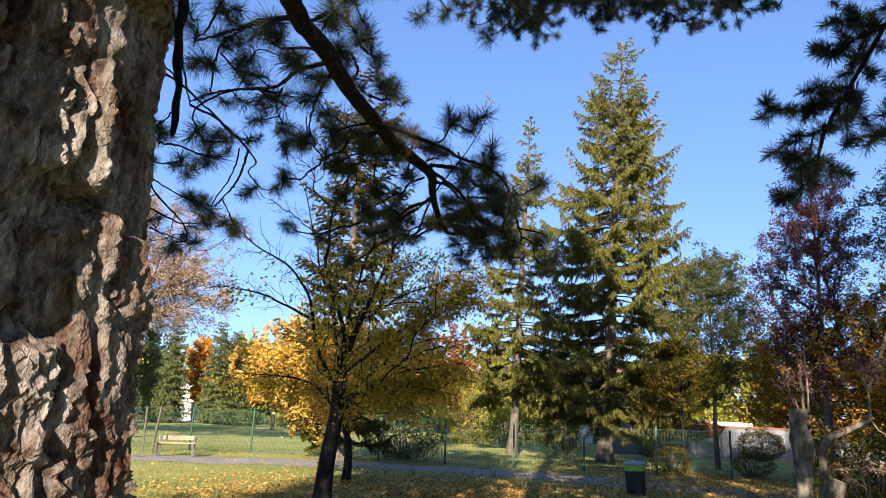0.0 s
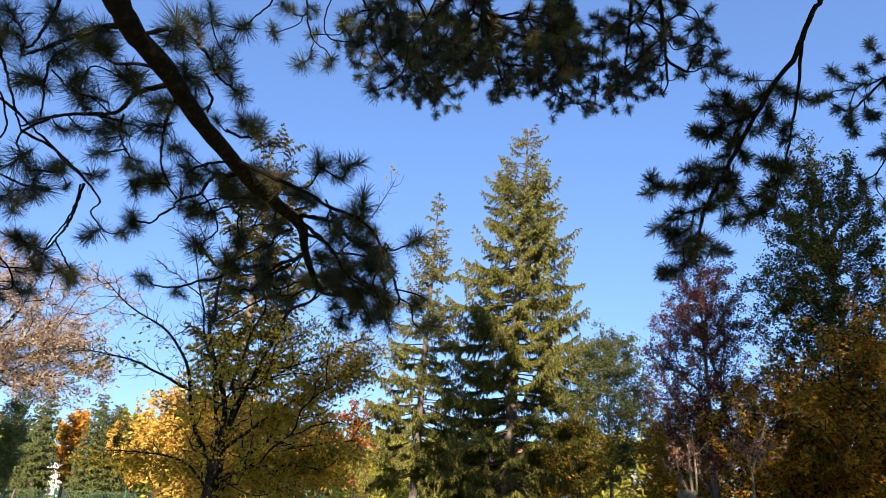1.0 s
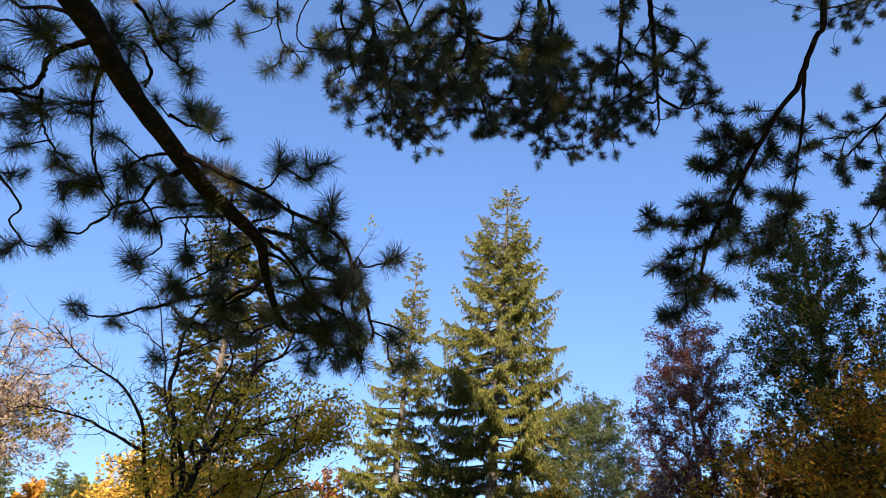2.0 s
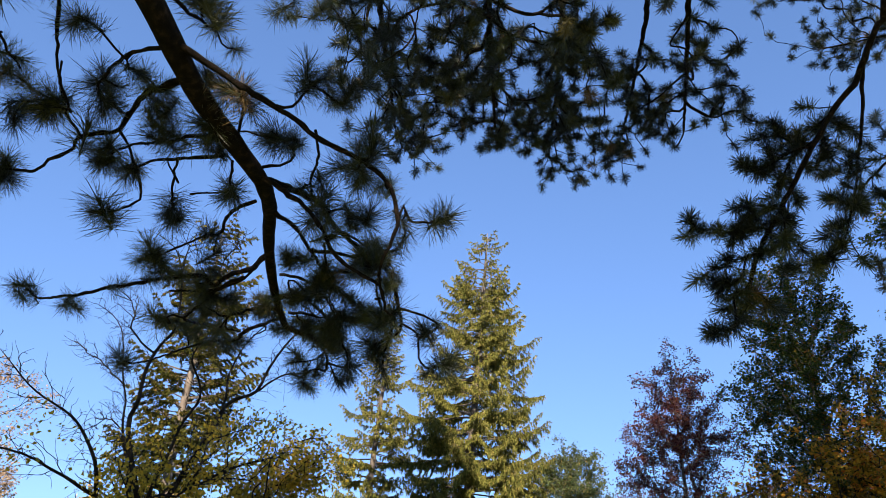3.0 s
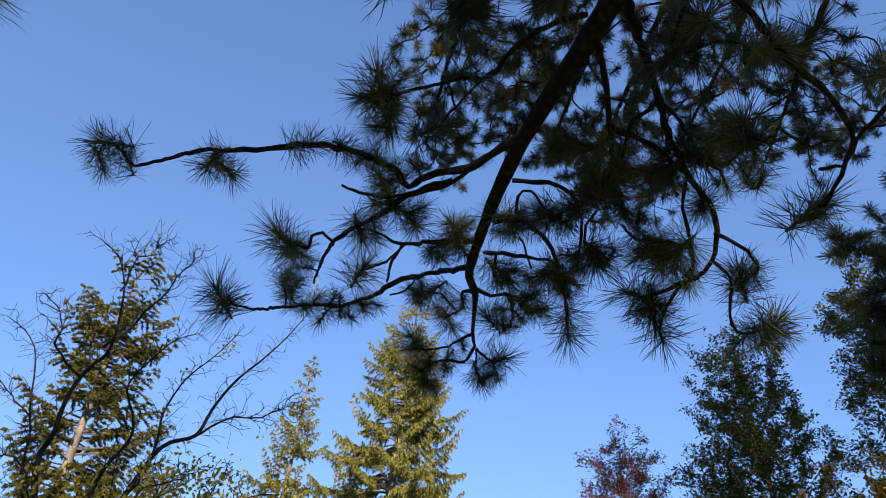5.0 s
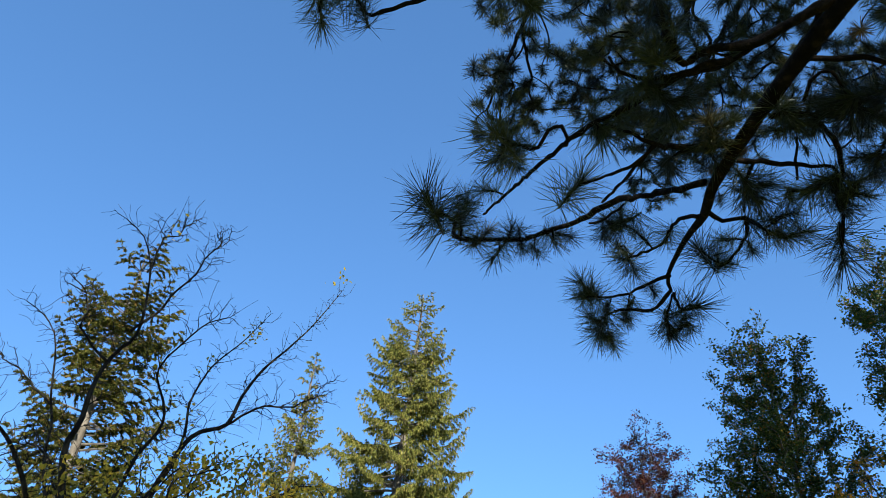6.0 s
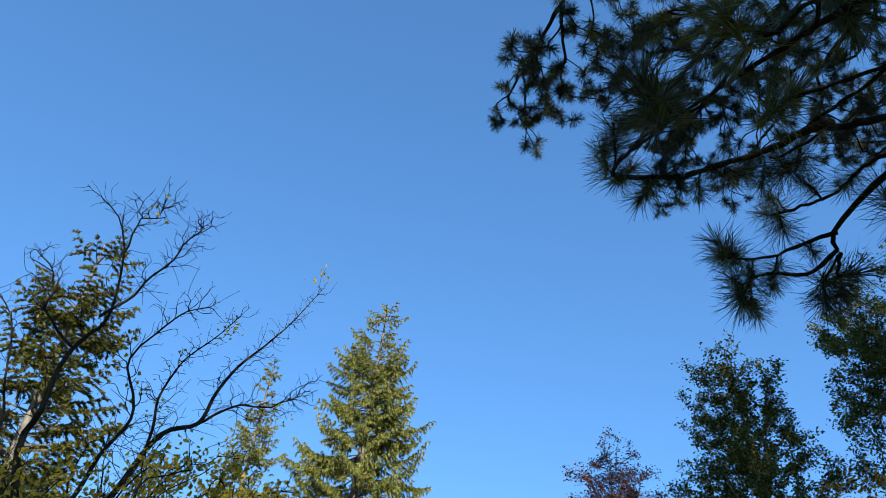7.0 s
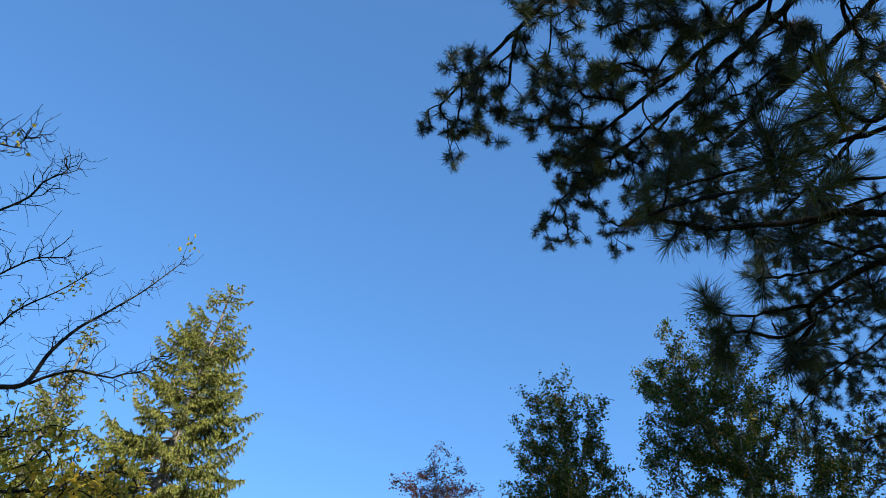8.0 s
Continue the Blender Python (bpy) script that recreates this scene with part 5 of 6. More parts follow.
        line = [root, root + (c * reach * 0.4, s * reach * 0.4, 0.4), root + (c * reach, s * reach, 0.5 + rng.uniform(-0.3, 0.4))]
        pts = fan(rng, line, 60, 1.4, 0.3, 0.1, 0.5)
        stem = smooth_line(line, 0.3)
        grow(wood, stem, np.linspace(0.06, 0.015, len(stem)), pts[::3], rng, 0.006, 0.3, 0.3, 0.3, 4, 0.45, 7, 0.3)
        spots.append(pts)
    for k in range(22):
        ang, z0 = rng.uniform(-1.3, -0.05), 5.8 + 5.4 * k / 22
        out = np.array((math.cos(ang), math.sin(ang), 0.0))
        root = np.array((TRUNK_X, TRUNK_Y, z0)) + out * 0.1
        reach = rng.uniform(4.0, 5.6)
        line = [root, root + out * reach * 0.4 + (0, 0, 0.4), root + out * reach + (0, 0, 0.5)]
        pts = fan(rng, line, 60, 1.3, 0.3, 0.1, 0.5)
        stem = smooth_line(line, 0.3)
        grow(wood, stem, np.linspace(0.06, 0.015, len(stem)), pts[::3], rng, 0.006, 0.3, 0.3, 0.3, 4, 0.45, 7, 0.3)
        spots.append(pts)
    spots = np.vstack(spots)
    per = 24
    base = np.repeat(spots, per, 0)
    way = unit(rng.normal(size=base.shape) + np.array((0, 0, 0.35)))
    strips(needles, base, way, rng.uniform(0.14, 0.26, len(base)), 0.066, rng)
    part("crown_limbs", wood, SHADED_LIMB_BARK, tree, smooth=True)
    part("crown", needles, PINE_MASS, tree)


pine_tree()


def second_pine():
    tree = thing("pine_tree", "second black pine, limbs reaching in from beside the shaded trees", "tree", "", (0, 0, 0))
    g = Geo()
    axis = smooth_line([(14.2, 4.6, -0.1), (14.1, 4.7, 6), (14.2, 4.7, 12), (14.2, 4.6, 18)], 0.4)
    tube(g, axis, np.linspace(0.3, 0.06, len(axis)), 16)
    part("trunk", g, PINE_BARK, tree, "furrowed grey-brown trunk", True)
    tufts = np.array([(7.74, 8.63, 12.78), (7.94, 8.54, 12.84), (8.40, 8.53, 12.67), (8.74, 8.50, 12.59), (9.00, 8.24, 12.88), (9.19, 8.12, 12.98), (8.88, 8.90, 11.95), (9.17, 9.07, 11.59), (9.45, 8.87, 11.79), (9.58, 8.58, 12.16), (9.97, 8.72, 11.81), (9.62, 8.38, 12.44), (10.15, 8.54, 12.00), (10.01, 8.14, 12.64), (9.26, 8.67, 12.15), (9.84, 8.00, 12.91), (8.51, 8.35, 12.91), (9.70, 8.92, 11.61), (10.30, 8.31, 12.28), (10.39, 7.91, 12.84)])
    line = [(14.1, 4.7, 9.5), (12.6, 6.2, 11.0), (11.0, 7.6, 11.8), (9.00, 8.93, 11.86)]
    rng = np.random.default_rng(6)
    tufts = np.repeat(tufts, 7, 0)
    pine_limb(tree, line, [0.07, 0.05, 0.03, 0.015], tufts + rng.normal(size=tufts.shape) * 0.26, 71, 0.005, 1.3, 0.3, more=0.0, kinds=HIGH_TUFTS)
    for k, (x, y, z) in enumerate(((12.0, 8.0, 7.4), (11.5, 8.5, 8.9), (11.8, 8.1, 10.4), (11.4, 8.5, 11.6), (12.0, 7.9, 13.2), (12.9, 6.9, 9.6), (12.7, 7.0, 12.4))):
        line = [(14.15, 4.7, z - 1.2), (14.0 + 0.3 * (x - 14), 4.7 + 0.3 * (y - 4.7), z - 0.5), (x + 0.5, y - 0.7, z + 0.1), (x, y, z)]
        u = rng.uniform(0.4, 1.0, (110, 1))
        at = np.array(line[1]) * (1 - u) + np.array((x, y, z)) * u + rng.normal(size=(110, 3)) * np.array((0.4, 0.4, 0.34))
        pine_limb(tree, line, [0.06, 0.045, 0.025, 0.012], at, 72 + k, 0.005, 1.3, 0.3, more=0.0, kinds=HIGH_TUFTS)


second_pine()


# ---------------------------------------------------------------- conifers
def spruce(label, base, top, radius, seed, needles=SPRUCE_NEEDLES, droop=0.35, upturn=0.3, cones=0, low=1.2, power=0.8, step=0.5, ragged=0.25, group="", fringe=0.4, size=1.0, trunk_r=0.24, boughs=6, density=1.0, gaps=0.0):
    """A conifer: whorls of boughs, each with side twigs clothed above in short shoots and hung below with a fringe. top: the tip's place, so that the stem may lean."""
    rng = np.random.default_rng(seed)
    tree = thing("spruce_tree", label, "tree", group, base)
    tip = np.asarray(top, float) - np.asarray(base, float)
    h = tip[2]
    g = Geo()
    zz = np.linspace(0, 1, 24)
    axis = zz[:, None] * tip + np.stack([0.06 * np.sin(zz * 9), 0.06 * np.cos(zz * 7), 0 * zz], 1) * (1 - zz)[:, None]
    tube(g, axis, trunk_r * (1 - zz) ** 0.8 + 0.012 + 0.12 * np.exp(-zz * 40), 12)
    part("trunk", g, SPRUCE_BARK, tree, smooth=True)
    wood, green = Geo(), Geo()
    z, k, hung = low, 0, []
    while z < h * 0.985:
        f = z / h
        for _ in range(boughs if f < 0.85 else 5):
            ang = k * 2.39996 + rng.uniform(-0.4, 0.4)
            k += 1
            if rng.uniform() < gaps:
                continue
            reach = radius * (1 - f) ** power * rng.uniform(1 - ragged, 1 + ragged * 0.6) + 0.15
            if f < 0.2:
                reach *= 0.8 + f
            out = np.array((math.cos(ang), math.sin(ang), 0.0))
            across = np.array((-out[1], out[0], 0.0))
            z0 = z + rng.uniform(-0.5, 0.5) * step
            u = np.linspace(0, 1, 8)
            sag = droop * rng.uniform(0.55, 1.5)
            zc = z0 + reach * ((0.35 * f - 0.05) * u - sag * (1 - f * 0.7) * u ** 1.5 + upturn * rng.uniform(0.5, 1.4) * u ** 4)
            line = np.stack([out[0] * reach * u, out[1] * reach * u, zc], 1) + across * (reach * rng.uniform(-0.15, 0.15) * u ** 2)[:, None] + (tip * (z0 / h) - np.array((0, 0, z0))) * np.array((1, 1, 0))
            tube(wood, line, np.linspace(0.012 + 0.012 * reach, 0.004, 8), 4, False)
            m = max(4, int(5.5 * reach / size))
            s = np.concatenate([np.linspace(0.18, 0.97, m) if gaps == 0 else np.linspace(0.3, 0.97, m) ** 0.8, [1.0]])
            root = np.stack([np.interp(s, u, line[:, c]) for c in range(3)], 1)
            hand = np.where(np.arange(m + 1) % 2, -1.0, 1.0)
            hand[-1] = 0.0
            long = (0.1 + 0.4 * reach * (1 - s) ** 0.7) * rng.uniform(0.5, 1.2, m + 1)
            long[-1] = 0.2 * size
            twig = out * 0.65 + across * hand[:, None] + np.array((0, 0, -0.12))
            twig = unit(twig + rng.normal(size=twig.shape) * 0.12)
            # shoots along each twig
            n = np.maximum(3, (long / size * 13 * density).astype(int))
            which = np.repeat(np.arange(m + 1), n)
            v = rng.uniform(0, 1, len(which))
            at = root[which] + twig[which] * (long[which] * v)[:, None]
            at[:, 2] -= 0.3 * long[which] * v ** 2
            way = unit(twig[which] * 0.9 + rng.normal(size=at.shape) * 0.4 + np.array((0, 0, 0.05)))
            for _ in range(2):
                shards(green, at + rng.normal(size=at.shape) * 0.02 * size, unit(way + rng.normal(size=at.shape) * 0.28), 0.17 * size * rng.uniform(0.6, 1.2, len(at)), 0.062 * size, rng)
            # the hanging fringe
            down = unit(np.array((0, 0, -1.0)) + out * 0.15 + rng.normal(size=at.shape) * 0.14)
            drop = fringe * (1 - 0.55 * f) * size * rng.uniform(0.3, 1.0, len(at)) * np.clip(reach / 1.2, 0.3, 1)
            shards(green, at, down, drop, 0.05 * size, rng)
            shards(green, at + down * (drop * 0.4)[:, None], unit(down + rng.normal(size=at.shape) * 0.4), drop * 0.5, 0.045 * size, rng)
            if cones and f > 0.55:
                hung += [at[i] for i in rng.integers(0, len(at), 2) if rng.uniform() < cones]
        z += step * (1.0 if f < 0.75 else 0.7)
    tagged(part("branchwood", wood, SPRUCE_BARK, tree), kind="stuff")
    tagged(part("foliage", green, needles, tree), kind="stuff")
    if hung:
        cg = Geo()
        for p in hung:
            q = p + np.array((0, 0, -0.03))
            tube(cg, [q, q - (0, 0, 0.03), q - (0, 0, 0.09), q - (0, 0, 0.13)], [0.008, 0.024, 0.022, 0.008], 5)
        tagged(part("cones", cg, CONE_MAT, tree, "brown hanging cones"), kind="stuff")
    return tree


spruce("tall Norway spruce with sunlit drooping boughs and cones", (7.6, 31.0, 0), (8.46, 29.6, 20.1), 4.0, 1, cones=0.4, low=2.0, trunk_r=0.3, power=0.62, step=0.5, ragged=0.55, droop=0.42, upturn=0.34, fringe=0.6, size=0.6, density=2.3, boughs=11, gaps=0.2)
spruce("slimmer Norway spruce with a thin pointed top", (3.7, 33.2, 0), (4.37, 32.8, 17.3), 3.7, 2, low=3.0, power=1.08, trunk_r=0.2, cones=0.3, step=0.55, ragged=0.55, droop=0.4, upturn=0.32, fringe=0.5, size=0.62, density=2.4, boughs=10, gaps=0.2)
spruce("narrow dense fir with a blunt clumpy crown", (-3.3, 24.9, 0), (-3.5, 24.7, 15.2), 2.15, 3, FIR_NEEDLES, low=0.8, step=0.72, ragged=0.65, power=0.33, droop=0.12, upturn=0.3, trunk_r=0.2, cones=0.2, fringe=0.16, boughs=16, size=0.7, density=4.2, gaps=0.25)


# ---------------------------------------------------------------- broad-leaved trees
def broad_tree(name, label, base, fork, top, blobs, bark, leaf, seed, trunk_r=0.15, twigs=160, leaves_each=40, leaf_size=0.1, spread=0.35, tip_r=0.006, balance=0.35, category="tree", group="", bare=None, hollow=0.3, curl=0.3, power=0.5, flat=0.3):
    """A tree: stem from base through fork to top, branches to points in the crown's blobs, leaves round the twigs' ends."""
    rng = np.random.default_rng(seed)
    tree = thing(name, label, category, group, base)
    o = np.asarray(base, float)
    stem = smooth_line([(0, 0, -0.1), np.asarray(fork, float) * 0.5 + rng.normal(size=3) * 0.05 * (1, 1, 0), fork, top], 0.25)
    n = len(stem)
    share = np.array([b[2] for b in blobs], float)
    share = np.maximum(6, (share / share.sum() * twigs)).astype(int)
    pts = np.vstack([in_blob(rng, m, c, r, hollow, seed + 1.0) for (c, r, _), m in zip(blobs, share)])
    pts = pts[pts[:, 2] > 0.25]
    g = Geo()
    rr = trunk_r * (1 - 0.93 * np.linspace(0, 1, n) ** 0.9) + 0.15 * trunk_r * np.exp(-np.linspace(0, 1, n) * 25)
    grow(g, stem, rr, pts, rng, tip_r, balance, curl, 0.3, 4, power, 10, 0.18)
    part("trunk", g, bark, tree, smooth=True)
    at = along_twigs(rng, g.twigs, leaves_each, 3.4 * spread, spread * 0.55)
    at = at[at[:, 2] > 0.1]
    lg = Geo()
    leaves(lg, at, leaf_size, rng, flat)
    tagged(part("leaves", lg, leaf, tree), kind="stuff")
    return tree


# the young maple in front, half bare
def maple():
    tree = thing("maple_tree", "young maple, dark forked trunk, yellow leaves, bare top twigs", "tree", "", (-1.95, 12.8, 0))
    rng = np.random.default_rng(12)
    g = Geo()
    stem = smooth_line([(-0.05, 0, -0.1), (0.0, 0, 0.8), (0.1, 0, 1.6), (0.14, 0, 2.4)], 0.1)
    tube(g, stem, np.linspace(0.165, 0.12, len(stem)) + 0.06 * np.exp(-np.linspace(0, 12, len(stem))), 14)
    part("trunk", g, SHADED_MAPLE_BARK, tree, smooth=True)
    fork = (0.13, 0, 2.25)
    limbs = [
        ([(0.1, 0, 1.9), (-0.2, -0.5, 2.7), (-0.29, -0.79, 3.19), (-0.34, -1.25, 3.64), (-0.78, -1.4, 4.07), (-1.25, -1.6, 4.4), (-1.7, -1.7, 4.8)], 0.07, 0.65, 40),
        ([(-0.3, -0.9, 3.25), (-0.8, -1.3, 3.45), (-1.24, -1.6, 3.6), (-1.9, -1.8, 3.65)], 0.04, 0.5, 26),
        ([fork, (0.1, -0.05, 3.2), (-0.28, -0.20, 4.34), (-0.20, -0.23, 4.80), (-0.18, -0.26, 5.67), (-0.08, -0.29, 6.02), (-0.12, -0.31, 6.84), (-0.22, -0.34, 7.17), (-0.40, -0.37, 7.47), (-0.64, -0.40, 7.59)], 0.085, 0.6, 40),
        ([(-0.08, -0.30, 6.01), (0.24, -0.30, 6.52), (0.43, -0.30, 7.04), (0.52, -0.30, 7.47), (0.77, -0.30, 7.93)], 0.03, 0.5, 30),
        ([(-0.13, -0.40, 6.85), (-0.03, -0.45, 7.43), (0.13, -0.50, 7.81)], 0.022, 0.45, 22),
        ([fork, (-0.1, 0.3, 3.2), (-0.4, 0.7, 4.2), (-0.70, 0.80, 5.03), (-0.87, 0.88, 5.40), (-1.01, 0.96, 5.97), (-1.23, 1.04, 6.39), (-1.44, 1.12, 6.65), (-1.64, 1.20, 6.82)], 0.05, 0.5, 34),
        ([(-0.20, -0.30, 5.53), (-0.42, -0.35, 5.65), (-0.57, -0.40, 5.87), (-0.72, -0.45, 6.21), (-0.85, -0.50, 6.30)], 0.028, 0.45, 22),
        ([(0.0, -0.05, 3.3), (-0.43, 0.20, 4.42), (-0.70, 0.20, 4.56), (-0.88, 0.20, 4.58), (-1.08, 0.20, 4.38)], 0.03, 0.45, 22),
        ([(-0.83, 1.00, 5.38), (-1.07, 1.07, 5.58), (-1.39, 1.13, 5.79), (-1.61, 1.20, 6.02)], 0.022, 0.4, 18),
        ([fork, (0.35, 0.1, 3.2), (0.7, 0.2, 4.2), (0.94, 0.30, 5.00), (1.39, 0.44, 5.30), (1.62, 0.70, 5.91), (1.87, 0.90, 6.53), (2.27, 1.15, 7.16), (2.56, 1.10, 7.65), (2.76, 1.08, 8.39)], 0.075, 0.5, 50),
        ([(1.39, 0.44, 5.30), (1.77, 0.36, 5.59), (2.19, 0.28, 5.74), (2.63, 0.20, 5.94)], 0.03, 0.5, 30),
        ([(0.5, 0.15, 3.6), (0.91, 0.60, 4.99), (0.90, 0.72, 5.67), (1.10, 0.85, 6.21), (1.29, 0.88, 6.84), (1.56, 0.90, 7.24)], 0.045, 0.5, 34),
        ([(0.2, -0.1, 3.4), (0.4, -0.3, 4.3), (0.65, -0.30, 5.03), (0.43, -0.39, 5.54), (0.48, -0.47, 5.82), (0.67, -0.54, 6.09), (0.95, -0.60, 6.35)], 0.045, 0.55, 36),
        ([(0.14, 0, 2.35), (0.9, 0.1, 3.0), (1.7, 0.1, 3.6), (2.5, 0.0, 4.1)], 0.055, 0.8, 44),
        ([(0.1, 0, 1.7), (-0.5, 0.2, 2.2), (-1.2, 0.2, 2.3), (-1.9, 0.1, 2.3)], 0.04, 0.6, 34),
        ([(0.12, 0, 1.8), (0.7, -0.2, 2.1), (1.4, -0.3, 2.2), (2.1, -0.3, 2.4)], 0.045, 0.65, 40)]
    leafy = []
    for line, r0, spread, n in limbs:
        line = smooth_line(line, 0.12)
        s = np.linspace(0, 1, len(line))
        way = rng.uniform(0, 6, 4)
        line[:, 0] += s * (0.1 * np.sin(s * 9 + way[0]) + 0.05 * np.sin(s * 21 + way[1]))
        line[:, 1] += s * (0.1 * np.sin(s * 8 + way[2]) + 0.05 * np.sin(s * 23 + way[3]))
        n = n * 8
        u = rng.uniform(0.25, 1.0, n)
        i = (u * (len(line) - 1)).astype(int)
        tips = line[i] + rng.normal(size=(n, 3)) * spread * 0.32 * (1.1 - 0.5 * u)[:, None] + np.gradient(line, axis=0)[i] * rng.uniform(0.8, 3.0, n)[:, None]
        tips = np.vstack([tips, line[-1:] + (line[-1] - line[-2]) * 0.3])
        g = Geo()
        grow(g, line, np.linspace(r0 * 0.64, 0.006, len(line)), tips, rng, 0.0024, 0.25, 0.06, 0.08, 5, 0.36, 9, 0.12)
        part("limb", g, SHADED_MAPLE_BARK, tree, smooth=True)
        chance = np.clip((np.where(tips[:, 0] > 1.1, 5.2, 4.4) - tips[:, 2]) / 1.7, 0.008, 1.0) * np.where((tips[:, 0] < -0.3) & (tips[:, 2] > 2.2), 0.1, 1.0)
        leafy += [w for w, c in zip(g.twigs, chance) if rng.uniform() < c]
    low = in_blob(rng, 330, (1.0, 0.1, 3.1), (2.1, 1.7, 1.8), 0.4)
    g = Geo()
    grow(g, smooth_line([(0.13, 0, 1.5), (0.14, 0, 2.3), (0.3, 0.05, 3.2)], 0.1), 0.03, low, rng, 0.005, 0.3, 0.3, 0.14, 4, 0.42, 6)
    tagged(part("twig_mass", g, SHADED_MAPLE_BARK, tree), kind="stuff")
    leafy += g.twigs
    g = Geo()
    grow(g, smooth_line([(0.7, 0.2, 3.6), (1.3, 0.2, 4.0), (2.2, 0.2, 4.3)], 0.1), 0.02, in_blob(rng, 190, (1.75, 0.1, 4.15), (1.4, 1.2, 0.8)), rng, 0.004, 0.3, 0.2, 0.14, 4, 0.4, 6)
    tagged(part("twig_mass", g, SHADED_MAPLE_BARK, tree), kind="stuff")
    at = along_twigs(rng, leafy + g.twigs, 12, 0.6, 0.09) - np.array((0, 0, 0.06))
    g = Geo()
    leaves(g, at, 0.064, rng, 0.0, 0.75)
    tagged(part("leaves", g, YELLOW_LEAF, tree), kind="stuff")


maple()

broad_tree("maple_tree", "low forked maple with bright yellow-orange leaves", (-2.2, 17.8, 0), (-0.1, 0, 1.3), (-0.6, 0.1, 3.6),
           [((-0.9, 0, 2.5), (1.6, 1.6, 1.4), 1.1), ((1.0, 0.2, 2.8), (2.0, 1.7, 1.4), 0.8), ((-0.4, 0, 3.6), (1.6, 1.5, 0.8), 0.4)], SHADED_MAPLE_BARK, BRIGHT_YELLOW, 13, trunk_r=0.13, twigs=420, leaves_each=34, leaf_size=0.115, spread=0.17, power=0.42)

# dark trees on the shaded side
broad_tree("beech_tree", "copper beech with dark red leaves and a thin top", (10.1, 17.6, 0), (0, 0, 2.6), (0.1, 0, 8.6),
           [((0, 0, 5.6), (1.8, 1.8, 2.2), 1.4), ((0.2, 0, 7.6), (1.3, 1.3, 1.5), 0.6), ((0.2, -0.4, 3.6), (1.9, 1.8, 1.2), 0.7)],
           GREY_BARK, PURPLE_LEAF, 21, trunk_r=0.13, twigs=1000, leaves_each=56, leaf_size=0.06, spread=0.12)
broad_tree("lime_tree", "slender lime with loose dark green leaves", (12.4, 14.9, 0), (0, 0, 3.0), (-0.2, -0.1, 11.2),
           [((0, 0, 7.2), (1.9, 1.9, 2.4), 1.2), ((-0.2, 0, 9.6), (1.3, 1.3, 1.8), 0.7), ((-0.4, 0.8, 6.9), (1.3, 1.4, 1.6), 0.4), ((0.4, 0.6, 4.8), (1.8, 1.6, 1.3), 0.4)],
           GREY_BARK, LIME_LEAF, 22, trunk_r=0.16, twigs=950, leaves_each=44, leaf_size=0.085, spread=0.14)
broad_tree("lime_tree", "broad lime with dense green leaves", (15.6, 11.6, 0), (0, 0, 3.0), (0, 0, 11.8),
           [((0, 0, 8.0), (2.8, 2.8, 3.2), 1.2), ((-0.8, 0.3, 10.6), (2.0, 2.0, 2.2), 0.75), ((0, 0, 4.4), (2.8, 2.6, 1.8), 0.6), ((0.6, -2.3, 6.8), (2.1, 2.0, 3.2), 0.6)],
           GREY_BARK, LIME_LEAF, 23, trunk_r=0.2, twigs=1600, leaves_each=60, leaf_size=0.085, spread=0.15)
broad_tree("maple_tree", "low maple with orange and yellow leaves under taller trees", (11.3, 15.4, 0), (0, 0, 1.2), (0.2, 0, 4.6),
           [((0, 0, 3.4), (2.3, 1.8, 2.4), 1)], SHADED_MAPLE_BARK, MIXED_LEAF, 24, trunk_r=0.09, twigs=560, leaves_each=37, leaf_size=0.101, spread=0.15)
broad_tree("maple_tree", "low maple with yellow-orange leaves in the shade", (11.9, 12.4, 0), (0, 0, 1.4), (0, 0.2, 5.6),
           [((0, 0, 3.9), (2.3, 2.1, 2.9), 1)], SHADED_MAPLE_BARK, MIXED_LEAF, 25, trunk_r=0.1, twigs=620, leaves_each=37, leaf_size=0.101, spread=0.15)
broad_tree("maple_tree", "yellow-leaved maple between the limes", (14.2, 16.0, 0), (0, 0, 1.6), (0, 0.2, 5.8),
           [((0, 0, 3.8), (2.4, 2.2, 2.8), 1)], SHADED_MAPLE_BARK, MIXED_LEAF, 34, trunk_r=0.1, twigs=620, leaves_each=37, leaf_size=0.101, spread=0.16)
broad_tree("ash_tree", "slender tree with thin green leaves beyond the fence", (11.7, 28.7, 0), (0, 0, 3.0), (0, 0, 8.6),
           [((0, 0, 5.8), (2.6, 2.2, 2.8), 1.2), ((0.2, 0, 8.2), (1.6, 1.4, 1.2), 0.35)], GREY_BARK, ASH_LEAF, 26, trunk_r=0.12, twigs=760, leaves_each=44, leaf_size=0.105, spread=0.19)
broad_tree("maple_tree", "small maple beyond the fence, green leaves turning orange", (9.7, 27.0, 0), (0, 0, 1.5), (0, 0, 4.6),
           [((0, 0, 3.7), (1.5, 1.4, 1.7), 1)], SHADED_MAPLE_BARK, GREEN_LEAF, 27, trunk_r=0.07, twigs=300, leaves_each=37, leaf_size=0.105, spread=0.16)
broad_tree("maple_tree", "dull orange maple behind the fence", (13.4, 25.2, 0), (0, 0, 1.5), (0, 0, 5.2),
           [((0, 0, 3.8), (2.1, 1.9, 2.2), 1)], SHADED_MAPLE_BARK, MIXED_LEAF, 28, trunk_r=0.09, twigs=420, leaves_each=39, leaf_size=0.105, spread=0.17)
broad_tree("bush", "shaded evergreen bush behind the low maples", (16.0, 17.5, 0), (0, 0, 0.8), (0, 0, 3.4),
